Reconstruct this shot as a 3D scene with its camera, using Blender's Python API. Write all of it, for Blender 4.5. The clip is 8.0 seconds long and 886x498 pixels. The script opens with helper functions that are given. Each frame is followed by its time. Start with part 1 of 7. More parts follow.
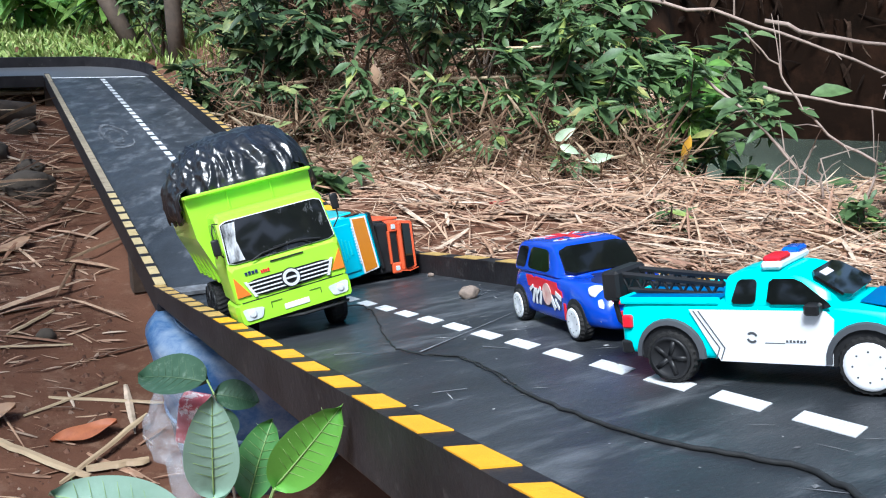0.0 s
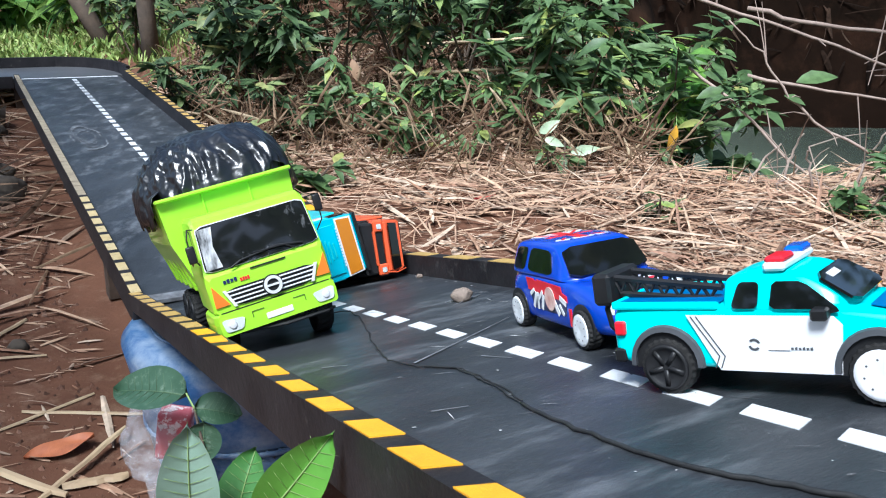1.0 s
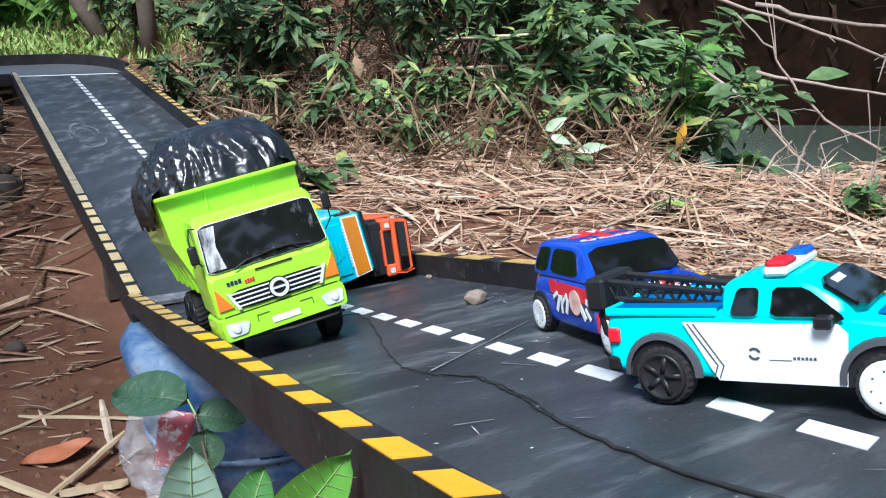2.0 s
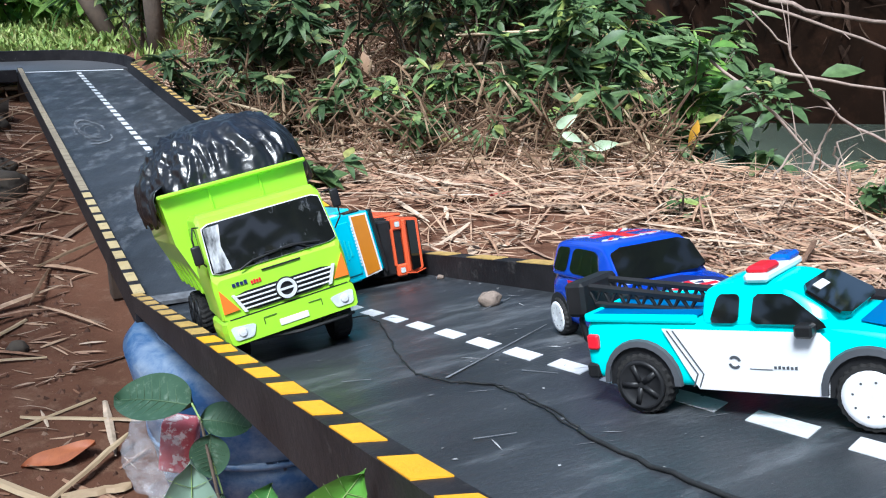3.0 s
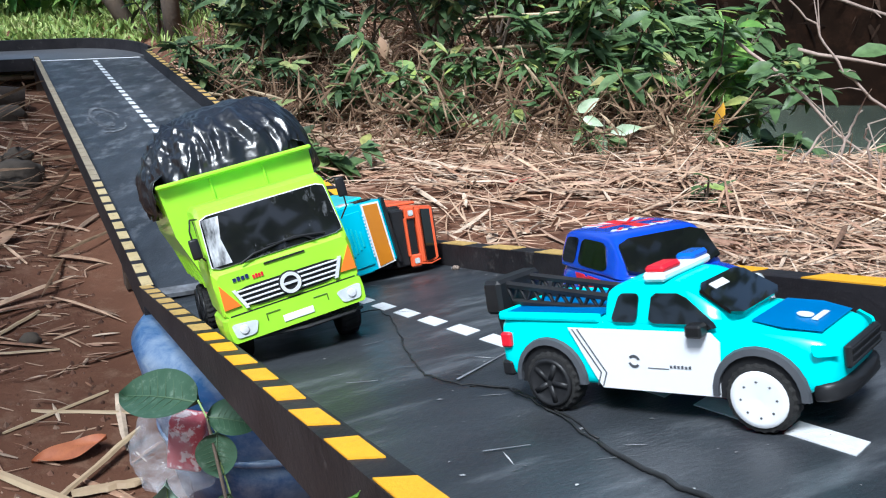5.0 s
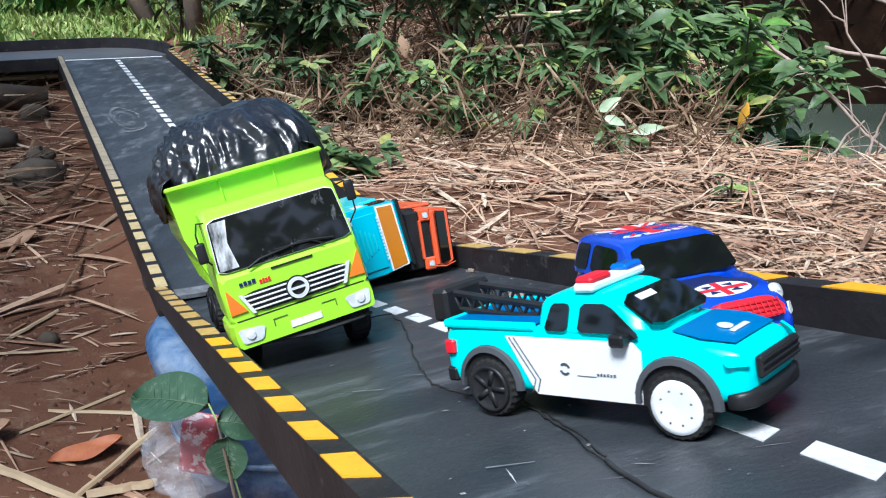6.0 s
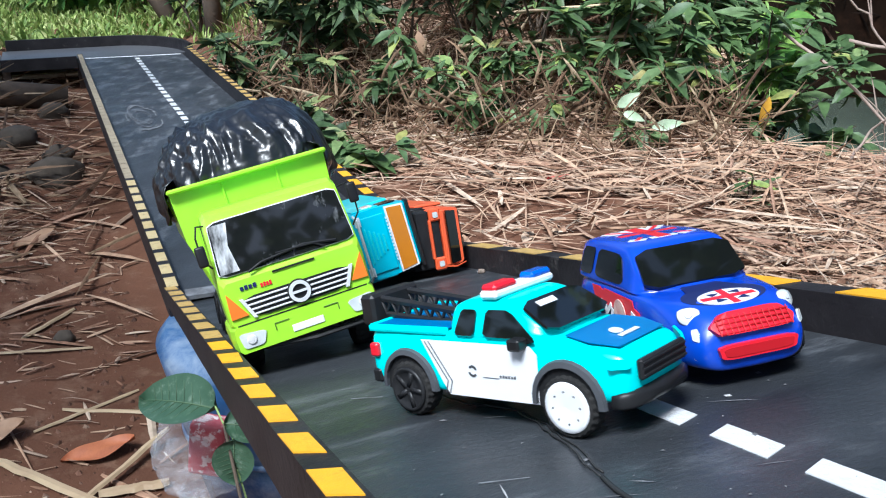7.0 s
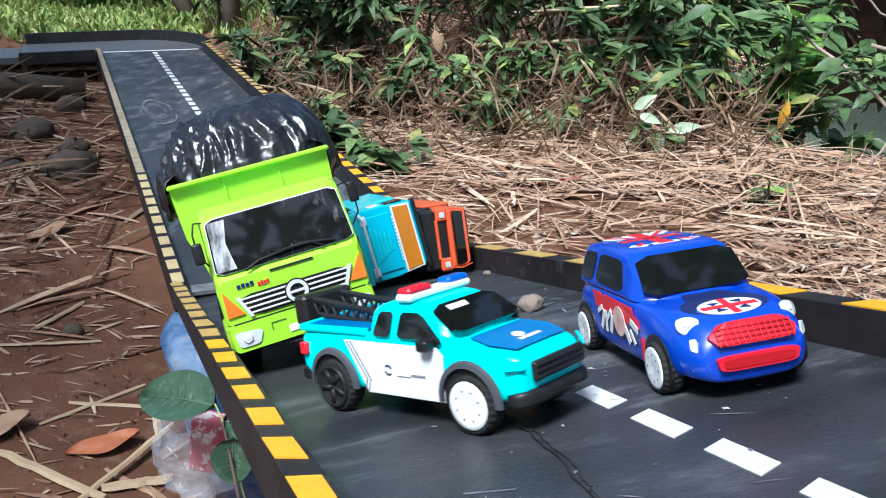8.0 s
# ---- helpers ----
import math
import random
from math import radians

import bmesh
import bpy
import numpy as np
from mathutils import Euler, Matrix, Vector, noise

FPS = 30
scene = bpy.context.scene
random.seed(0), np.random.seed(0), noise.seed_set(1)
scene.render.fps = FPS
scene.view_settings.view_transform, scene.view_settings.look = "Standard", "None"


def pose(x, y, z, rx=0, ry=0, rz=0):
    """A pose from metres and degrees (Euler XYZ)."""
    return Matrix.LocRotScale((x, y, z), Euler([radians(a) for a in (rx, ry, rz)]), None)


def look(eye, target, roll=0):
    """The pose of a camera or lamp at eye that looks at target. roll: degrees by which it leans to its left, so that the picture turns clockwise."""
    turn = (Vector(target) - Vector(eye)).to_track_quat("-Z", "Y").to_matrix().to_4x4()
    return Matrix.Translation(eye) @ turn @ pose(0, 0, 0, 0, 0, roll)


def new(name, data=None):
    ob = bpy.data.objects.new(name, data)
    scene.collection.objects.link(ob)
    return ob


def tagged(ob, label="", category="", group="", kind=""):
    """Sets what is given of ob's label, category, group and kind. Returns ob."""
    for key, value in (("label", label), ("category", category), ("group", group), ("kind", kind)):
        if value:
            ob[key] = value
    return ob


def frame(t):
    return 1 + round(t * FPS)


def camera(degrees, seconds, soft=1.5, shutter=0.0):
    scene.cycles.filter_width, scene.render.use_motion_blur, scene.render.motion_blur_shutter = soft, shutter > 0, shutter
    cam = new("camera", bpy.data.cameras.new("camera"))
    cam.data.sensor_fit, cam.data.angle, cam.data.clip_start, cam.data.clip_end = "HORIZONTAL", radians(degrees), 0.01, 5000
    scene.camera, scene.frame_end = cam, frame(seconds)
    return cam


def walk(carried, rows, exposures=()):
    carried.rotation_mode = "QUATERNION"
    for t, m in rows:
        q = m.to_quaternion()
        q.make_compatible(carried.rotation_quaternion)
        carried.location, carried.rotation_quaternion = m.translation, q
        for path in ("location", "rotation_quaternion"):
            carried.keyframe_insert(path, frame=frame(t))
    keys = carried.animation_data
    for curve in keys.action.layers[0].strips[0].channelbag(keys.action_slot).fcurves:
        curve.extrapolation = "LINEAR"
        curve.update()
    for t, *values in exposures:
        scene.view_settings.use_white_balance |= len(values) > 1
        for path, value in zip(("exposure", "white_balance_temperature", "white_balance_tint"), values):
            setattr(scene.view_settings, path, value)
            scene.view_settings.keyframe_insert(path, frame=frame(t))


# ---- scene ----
cam = camera(53.76, 8.0, soft=1.1, shutter=0.5)
PATH = [
    (0, pose(0.0403, -0.1901, 1.0976, 72.26, -1.81, 0.72)),
    (0.5, pose(0.0354, -0.1531, 1.0856, 72.16, -1.64, 0.11)),
    (1, pose(0.0274, -0.1176, 1.0833, 71.97, -0.97, -0.80)),
    (1.5, pose(0.0180, -0.0881, 1.0751, 71.96, -0.88, -0.90)),
    (3, pose(0.0004, -0.0170, 1.0541, 71.78, -0.98, -0.36)),
    (3.5, pose(0.0000, 0.0000, 1.0500, 71.72, -0.82, -0.11)),
    (4, pose(0.0014, 0.0147, 1.0460, 71.41, -1.05, 0.08)),
    (5.5, pose(0.0190, 0.0521, 1.0414, 70.74, 0.18, 1.56)),
    (6, pose(0.0260, 0.0628, 1.0422, 70.73, 0.06, 2.41)),
    (6.5, pose(0.0361, 0.0737, 1.0448, 70.67, 0.61, 2.62)),
    (7, pose(0.0451, 0.0848, 1.0438, 70.42, 0.58, 3.77)),
    (7.5, pose(0.0505, 0.0938, 1.0426, 70.26, 0.06, 4.31)),
    (8, pose(0.0620, 0.1013, 1.0414, 70.36, -0.07, 5.18)),
]
walk(cam, PATH, exposures=[(0, 0.70, 5560, 6), (3.5, 0.64, 5560, 6), (6, 0.59, 5560, 6), (8, 0.60, 5560, 6)])

# ---- light: an overcast sky over a shaded garden ----
world = bpy.data.worlds.new("world")
scene.world = world
world.use_nodes = True
wn = world.node_tree
sky = wn.nodes.new("ShaderNodeTexSky")
sky.sky_type = "NISHITA"
sky.sun_disc = False
sky.sun_elevation, sky.sun_rotation = radians(58), radians(200)
sky.air_density, sky.dust_density = 1.0, 3.0
wn.links.new(sky.outputs[0], wn.nodes["Background"].inputs[0])
wn.nodes["Background"].inputs[1].default_value = 0.108
sun_data = bpy.data.lights.new("sun", "SUN")
sun_data.energy, sun_data.angle, sun_data.color = 5.0, radians(18), (1.0, 0.97, 0.92)
sun = new("sun", sun_data)
sun.matrix_world = look((0, 0, 0), (0.25, 0.55, -1.0))

# ---- frames of the track ----
H = Vector((-0.4645, 0.8856, 0)).normalized()      # along the garden strip, away
R = Vector((H.y, -H.x, 0))                         # across it
FOOT = Vector((-0.587, 1.557, 0.395))
NEAR = Vector((-0.4445, 0.8957, 0)).normalized()   # along the near slope, away
EX = (-NEAR + Vector((0, 0, 0.265))).normalized()
EN = EX.cross(Vector((NEAR.y, -NEAR.x, 0.05))).normalized()
EN = EN if EN.z > 0 else -EN
EY = EN.cross(EX)
ROAD = Matrix((EX, EY, EN)).transposed().to_4x4()
ROAD.translation = Vector((-0.5447, 1.5776, 0.3964))
FAR_H = Vector((-0.4683, 0.8836, 0)).normalized()  # along the far slope, away
FAR_R = Vector((FAR_H.y, -FAR_H.x, 0))
FAR_FOOT = Vector((-0.5505, 1.5856, 0.4125))
RISE, FALL, ACROSS = 0.0272, -0.0097, 0.915


def on_road(x, y, z=0.0, yaw=0.0, roll=0.0, pitch=0.0):
    """A pose on the near slope: x towards the near end, y across, z off the deck."""
    return ROAD @ pose(x, y, z, roll, pitch, yaw)


def far(s, w, z=0.0):
    """A point of the far slope: s along it, w across, z off the deck."""
    w *= ACROSS
    return FAR_FOOT + FAR_H * s + FAR_R * w + Vector((0, 0, RISE * s + FALL * w + z - 0.005))


# ---- materials ----
def mat(name, color, rough=0.5, metal=0.0, spec=0.5, coat=0.0, alt=None, scale=8.0, amount=1.0, bump=0.0, bscale=60.0,
        detail=4.0, dirt=None, dirt_scale=3.0, dirt_at=(0.5, 0.7), vary=0.0, wave=None, emission=0.0, alpha=1.0,
        trans=0.0, stretch=None, rough_vary=0.0, island=False):
    m = bpy.data.materials.new(name)
    m.use_nodes = True
    nt = m.node_tree
    b = nt.nodes["Principled BSDF"]
    b.inputs["Roughness"].default_value = rough
    b.inputs["Metallic"].default_value = metal
    b.inputs["Specular IOR Level"].default_value = spec
    b.inputs["Coat Weight"].default_value = coat
    b.inputs["Coat Roughness"].default_value = 0.08
    b.inputs["Transmission Weight"].default_value = trans
    b.inputs["Alpha"].default_value = alpha
    tc = nt.nodes.new("ShaderNodeTexCoord")
    src = tc.outputs["Object"]
    if stretch:
        mp = nt.nodes.new("ShaderNodeMapping")
        mp.inputs["Scale"].default_value = stretch
        nt.links.new(src, mp.inputs[0])
        src = mp.outputs[0]

    def tex(sc, det=detail, r=0.6):
        n = nt.nodes.new("ShaderNodeTexNoise")
        n.inputs["Scale"].default_value, n.inputs["Detail"].default_value, n.inputs["Roughness"].default_value = sc, det, r
        nt.links.new(src, n.inputs["Vector"])
        return n.outputs["Fac"]

    def ramp(fac, lo, hi):
        n = nt.nodes.new("ShaderNodeMapRange")
        n.inputs[1].default_value, n.inputs[2].default_value = lo, hi
        nt.links.new(fac, n.inputs[0])
        return n.outputs[0]

    def mix(fac, a, c):
        n = nt.nodes.new("ShaderNodeMix")
        n.data_type = "RGBA"
        for sock, v in ((n.inputs[0], fac), (n.inputs[6], a), (n.inputs[7], c)):
            if isinstance(v, (tuple, list)):
                sock.default_value = (*v[:3], 1)
            elif isinstance(v, (int, float)):
                sock.default_value = v
            else:
                nt.links.new(v, sock)
        return n.outputs[2]

    col = tuple(color)
    if alt:
        col = mix(ramp(tex(scale), 0.5 - 0.25 / amount, 0.5 + 0.25 / amount), col, tuple(alt))
    if dirt:
        col = mix(ramp(tex(dirt_scale, 6.0, 0.7), *dirt_at), col, tuple(dirt))
    if vary:
        if island:
            g = nt.nodes.new("ShaderNodeNewGeometry")
            rnd = g.outputs["Random Per Island"]
        else:
            g = nt.nodes.new("ShaderNodeObjectInfo")
            rnd = g.outputs["Random"]
        hs = nt.nodes.new("ShaderNodeHueSaturation")
        nt.links.new(ramp(rnd, 0, 1), hs.inputs["Value"])
        mr = hs.inputs["Value"].links[0].from_node
        mr.inputs[3].default_value, mr.inputs[4].default_value = 1 - vary, 1 + vary
        if isinstance(col, tuple):
            hs.inputs["Color"].default_value = (*col, 1)
        else:
            nt.links.new(col, hs.inputs["Color"])
        col = hs.outputs[0]
    if isinstance(col, tuple):
        b.inputs["Base Color"].default_value = (*col, 1)
    else:
        nt.links.new(col, b.inputs["Base Color"])
    if rough_vary:
        rr = ramp(tex(scale * 1.7), 0.3, 0.7)
        n = rr.node
        n.inputs[3].default_value, n.inputs[4].default_value = max(0.02, rough - rough_vary), min(1, rough + rough_vary)
        nt.links.new(rr, b.inputs["Roughness"])
    if bump:
        bn = nt.nodes.new("ShaderNodeBump")
        bn.inputs["Strength"].default_value, bn.inputs["Distance"].default_value = min(1.0, bump), 0.004
        nt.links.new(tex(bscale, 6.0), bn.inputs["Height"])
        nt.links.new(bn.outputs[0], b.inputs["Normal"])
    if emission:
        b.inputs["Emission Color"].default_value = (*color, 1)
        b.inputs["Emission Strength"].default_value = emission
    return m


M_DECK = mat("matt_black_board", (0.013, 0.015, 0.018), 0.40, spec=0.36, alt=(0.060, 0.065, 0.073), scale=4, amount=1.0, bump=0.3, bscale=160,
             dirt=(0.20, 0.21, 0.225), dirt_scale=8, dirt_at=(0.53, 0.84), stretch=(1.6, 0.55, 1), rough_vary=0.14)
M_KERB = mat("black_painted_wood", (0.011, 0.010, 0.012), 0.5, spec=0.2, alt=(0.034, 0.031, 0.034), scale=12, bump=0.3, bscale=90,
             dirt=(0.12, 0.11, 0.105), dirt_scale=30, dirt_at=(0.60, 0.80))
M_YELLOW = mat("yellow_paint", (0.85, 0.42, 0.012), 0.5, alt=(0.72, 0.34, 0.01), scale=40, bump=0.2, bscale=200,
               dirt=(0.3, 0.17, 0.03), dirt_scale=60, dirt_at=(0.6, 0.8))
M_CREAM = mat("weathered_pale_yellow_paint", (0.62, 0.50, 0.27), 0.6, alt=(0.5, 0.37, 0.16), scale=20, dirt=(0.2, 0.15, 0.09), dirt_scale=50, dirt_at=(0.55, 0.75))
M_WHITE_LINE = mat("white_road_paint", (0.78, 0.79, 0.80), 0.55, alt=(0.6, 0.61, 0.63), scale=60, dirt=(0.25, 0.25, 0.26), dirt_scale=90, dirt_at=(0.6, 0.8), bump=0.2, bscale=200)
M_SOIL = mat("red_brown_soil", (0.168, 0.080, 0.049), 0.9, spec=0.12, alt=(0.090, 0.042, 0.026), scale=4, detail=8, bump=1.0, bscale=45,
             dirt=(0.20, 0.12, 0.08), dirt_scale=14, dirt_at=(0.52, 0.7))


# ---- mesh tools ----
def link(name, bm, material, parent=None, label="", smooth=False, kind=""):
    me = bpy.data.meshes.new(name)
    if smooth:
        for f in bm.faces:
            f.smooth = True
    bm.to_mesh(me)
    bm.free()
    for x in (material if isinstance(material, (list, tuple)) else [material]):
        me.materials.append(x)
    ob = new(name, me)
    if parent:
        ob.parent = parent
    if label or kind:
        tagged(ob, label, kind=kind)
    return ob


def part(name, bm, material, parent, label="", smooth=False, kind=""):
    return link(name, bm, material, parent, label, smooth, kind)


def thing(name, m, label, category, group="", kind=""):
    ob = new(name)
    ob.empty_display_size = 0.02
    ob.matrix_world = m
    return tagged(ob, label, category, group, kind)


def box(x0, x1, y0, y1, z0, z1, bevel=0.0, bm=None, seg=1, mi=0):
    bm2 = bmesh.new()
    vs = [bm2.verts.new((x, y, z)) for z in (z0, z1) for y in (y0, y1) for x in (x0, x1)]
    for q in ((0, 2, 3, 1), (4, 5, 7, 6), (0, 1, 5, 4), (2, 6, 7, 3), (0, 4, 6, 2), (1, 3, 7, 5)):
        bm2.faces.new([vs[i] for i in q])
    if bevel:
        bmesh.ops.bevel(bm2, geom=bm2.edges[:], offset=bevel, segments=seg, profile=0.6, affect="EDGES")
    return merge(bm, bm2, mi)


def merge(bm, bm2, mi=0, m=None):
    if m is not None:
        bm2.transform(m)
    if mi:
        for f in bm2.faces:
            f.material_index = mi
    if bm is None:
        return bm2
    me = bpy.data.meshes.new("tmp")
    bm2.to_mesh(me)
    bm2.free()
    bm.from_mesh(me)
    bpy.data.meshes.remove(me)
    return bm


def quads(pts, faces):
    bm = bmesh.new()
    vs = [bm.verts.new(p) for p in pts]
    for f in faces:
        bm.faces.new([vs[i] for i in f])
    return bm


def strip(poly, thick, axis="y", bm=None, bevel=0.0, y0=0.0):
    """A flat outline in x, z pushed out along y from y0 by thick."""
    b = bmesh.new()
    a = [b.verts.new((x, y0, z)) for x, z in poly]
    c = [b.verts.new((x, y0 + thick, z)) for x, z in poly]
    n = len(poly)
    b.faces.new(a)
    b.faces.new(c[::-1])
    for i in range(n):
        b.faces.new((a[i], c[i], c[(i + 1) % n], a[(i + 1) % n]))
    bmesh.ops.recalc_face_normals(b, faces=b.faces[:])
    if bevel:
        bmesh.ops.bevel(b, geom=b.edges[:], offset=bevel, segments=2, profile=0.6, affect="EDGES")
    return merge(bm, b)


def tube(points, radius, seg=6, bm=None, taper=1.0, cap=True):
    """A round bar along points."""
    b = bmesh.new()
    pts = [Vector(p) for p in points]
    rings = []
    for i, p in enumerate(pts):
        d = (pts[min(i + 1, len(pts) - 1)] - pts[max(i - 1, 0)]).normalized()
        a = d.orthogonal().normalized() if i == 0 else (rings_a - d * rings_a.dot(d)).normalized()
        rings_a = a
        c = d.cross(a)
        r = radius * (1 + (taper - 1) * i / max(1, len(pts) - 1))
        rings.append([b.verts.new(p + (a * math.cos(k * math.tau / seg) + c * math.sin(k * math.tau / seg)) * r) for k in range(seg)])
    for i in range(len(rings) - 1):
        for k in range(seg):
            b.faces.new((rings[i][k], rings[i][(k + 1) % seg], rings[i + 1][(k + 1) % seg], rings[i + 1][k]))
    if cap:
        b.faces.new(rings[0][::-1])
        b.faces.new(rings[-1])
    return merge(bm, b)


def lathe(profile, seg=24, axis="y", bm=None, hollow=False):
    """Profile of (radius, along) turned about an axis."""
    b = bmesh.new()
    rings = []
    for r, t in profile:
        ring = []
        for k in range(seg):
            a = k * math.tau / seg
            p = {"y": (r * math.cos(a), t, r * math.sin(a)), "z": (r * math.cos(a), r * math.sin(a), t), "x": (t, r * math.cos(a), r * math.sin(a))}[axis]
            ring.append(b.verts.new(p))
        rings.append(ring)
    for i in range(len(rings) - 1):
        for k in range(seg):
            b.faces.new((rings[i][k], rings[i][(k + 1) % seg], rings[i + 1][(k + 1) % seg], rings[i + 1][k]))
    if hollow:
        for k in range(seg):
            b.faces.new((rings[-1][k], rings[-1][(k + 1) % seg], rings[0][(k + 1) % seg], rings[0][k]))
    else:
        b.faces.new(rings[0])
        b.faces.new(rings[-1][::-1])
    bmesh.ops.recalc_face_normals(b, faces=b.faces[:])
    return merge(bm, b)


def scatter_mat(name, stops, rough=0.7, bump=0.0, sheen=0.0, spec=0.4, trans=0.0, scale=30.0):
    """Each island of the mesh takes its own colour from the stops."""
    m = bpy.data.materials.new(name)
    m.use_nodes = True
    nt = m.node_tree
    b = nt.nodes["Principled BSDF"]
    b.inputs["Roughness"].default_value = rough
    b.inputs["Specular IOR Level"].default_value = spec
    g = nt.nodes.new("ShaderNodeNewGeometry")
    cr = nt.nodes.new("ShaderNodeValToRGB")
    el = cr.color_ramp.elements
    while len(el) < len(stops):
        el.new(0.5)
    for e, (p, c) in zip(el, stops):
        e.position, e.color = p, (*c, 1)
    nt.links.new(g.outputs["Random Per Island"], cr.inputs[0])
    tc = nt.nodes.new("ShaderNodeTexCoord")
    n = nt.nodes.new("ShaderNodeTexNoise")
    n.inputs["Scale"].default_value, n.inputs["Detail"].default_value = scale, 6
    nt.links.new(tc.outputs["Object"], n.inputs["Vector"])
    mr = nt.nodes.new("ShaderNodeMapRange")
    mr.inputs[1].default_value, mr.inputs[2].default_value, mr.inputs[3].default_value, mr.inputs[4].default_value = 0.3, 0.7, 0.65, 1.25
    nt.links.new(n.outputs["Fac"], mr.inputs[0])
    hs = nt.nodes.new("ShaderNodeHueSaturation")
    nt.links.new(mr.outputs[0], hs.inputs["Value"])
    nt.links.new(cr.outputs[0], hs.inputs["Color"])
    nt.links.new(hs.outputs[0], b.inputs["Base Color"])
    if trans:
        b.inputs["Subsurface Weight"].default_value = 0.0
        tl = nt.nodes.new("ShaderNodeBsdfTranslucent")
        nt.links.new(hs.outputs[0], tl.inputs["Color"])
        mx = nt.nodes.new("ShaderNodeMixShader")
        mx.inputs[0].default_value = trans
        nt.links.new(b.outputs[0], mx.inputs[1])
        nt.links.new(tl.outputs[0], mx.inputs[2])
        nt.links.new(mx.outputs[0], nt.nodes["Material Output"].inputs[0])
    return m


M_LITTER = scatter_mat("dry_bamboo_litter", [(0.0, (0.25, 0.13, 0.08)), (0.25, (0.43, 0.275, 0.18)), (0.5, (0.50, 0.35, 0.24)), (0.72, (0.33, 0.185, 0.125)), (0.88, (0.62, 0.49, 0.37)), (1.0, (0.15, 0.08, 0.05))], 0.65, spec=0.2)
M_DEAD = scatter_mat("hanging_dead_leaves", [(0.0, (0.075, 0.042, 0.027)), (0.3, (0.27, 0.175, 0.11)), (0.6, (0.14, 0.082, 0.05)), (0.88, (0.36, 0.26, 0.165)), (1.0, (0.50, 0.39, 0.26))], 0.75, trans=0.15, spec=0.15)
M_LEAF = scatter_mat("green_leaf", [(0.0, (0.045, 0.085, 0.030)), (0.3, (0.105, 0.175, 0.062)), (0.55, (0.075, 0.135, 0.055)), (0.8, (0.19, 0.275, 0.115)), (0.93, (0.29, 0.38, 0.09)), (1.0, (0.34, 0.30, 0.11))], 0.48, trans=0.25, spec=0.36)
M_LEAF_DARK = scatter_mat("dark_green_leaf", [(0.0, (0.026, 0.050, 0.021)), (0.4, (0.065, 0.110, 0.045)), (0.75, (0.115, 0.170, 0.072)), (0.93, (0.24, 0.29, 0.11)), (1.0, (0.30, 0.25, 0.10))], 0.5, trans=0.2, spec=0.25)
M_LEAF_LIGHT = scatter_mat("fresh_green_leaf", [(0.0, (0.10, 0.25, 0.06)), (0.5, (0.18, 0.36, 0.07)), (1.0, (0.28, 0.42, 0.09))], 0.45, trans=0.35)
M_GRASS = scatter_mat("grass_blade", [(0.0, (0.09, 0.17, 0.03)), (0.45, (0.24, 0.34, 0.08)), (0.8, (0.36, 0.45, 0.13)), (1.0, (0.52, 0.56, 0.24))], 0.6, trans=0.3)
M_BARK = mat("rough_bark", (0.12, 0.085, 0.06), 0.85, alt=(0.06, 0.045, 0.035), scale=18, bump=1.0, bscale=40)
M_TWIG = mat("bare_twig", (0.40, 0.31, 0.26), 0.8, alt=(0.24, 0.17, 0.14), scale=30, bump=0.5, bscale=80)
# Muddy stone, with the dim shade under the track put into its colour.
M_STONE = mat("muddy_shade_stone", (0.10, 0.078, 0.058), 0.9, alt=(0.045, 0.036, 0.028), scale=14, bump=0.8, bscale=40)
M_WATER = mat("murky_green_water", (0.13, 0.16, 0.12), 0.12, alt=(0.10, 0.125, 0.095), scale=1.5, spec=0.5, bump=0.06, bscale=12)
# Dark brown bank earth, its colour lowered further for shade under the trees.
M_BANK = mat("dark_shaded_earth", (0.024, 0.012, 0.007), 0.95, spec=0.08, alt=(0.008, 0.005, 0.003), scale=2.2, detail=9, bump=1.0, bscale=9, dirt=(0.055, 0.025, 0.014), dirt_scale=3.5, dirt_at=(0.50, 0.85))


# ---- the ground: one sheet ----
def smooth(a, b, v):
    t = min(1.0, max(0.0, (v - a) / (b - a)))
    return t * t * (3 - 2 * t)


def ground_z(x, y):
    dx, dy = x - FOOT.x, y - FOOT.y
    s, w = dx * H.x + dy * H.y, dx * R.x + dy * R.y
    left = -0.01 + 0.11 * min(4.0, max(0.0, s)) + 0.1 * min(3.0, max(0.0, -w))
    right = 0.18 + 0.06 * smooth(2.4, 3.4, y) + (0.75 - 0.42 * (1 - smooth(-1.75, -0.8, x))) * smooth(3.3 + 0.5 * smooth(0.2, 0.9, x), 5.7, y) + 0.25 * smooth(5.5, 9, y)
    stream = smooth(1.02, 1.5, x - 0.2 * (y - 4.0)) * smooth(3.35 + 0.28 * smooth(1.55, 2.3, x), 3.85 + 0.28 * smooth(1.55, 2.3, x), y) * (1 - smooth(6.6, 7.3, y))
    right = right * (1 - stream) - 0.32 * stream
    right += smooth(0.6, 2.4, x) * smooth(6.6, 8.6, y) * 1.9
    z = left + (right - left) * smooth(0.0, 0.65, w - 0.35 * smooth(2.6, 4.0, s))
    f = 0.02 + 0.05 * smooth(6.6, 7.6, y)
    z += f * noise.noise((x * 1.7, y * 1.7, 3.1)) + 0.010 * noise.noise((x * 6, y * 6, 1.3))
    if -3.2 < s < 0.3 and -0.4 < w < 1.0:
        z = min(z, 0.25)
    return z


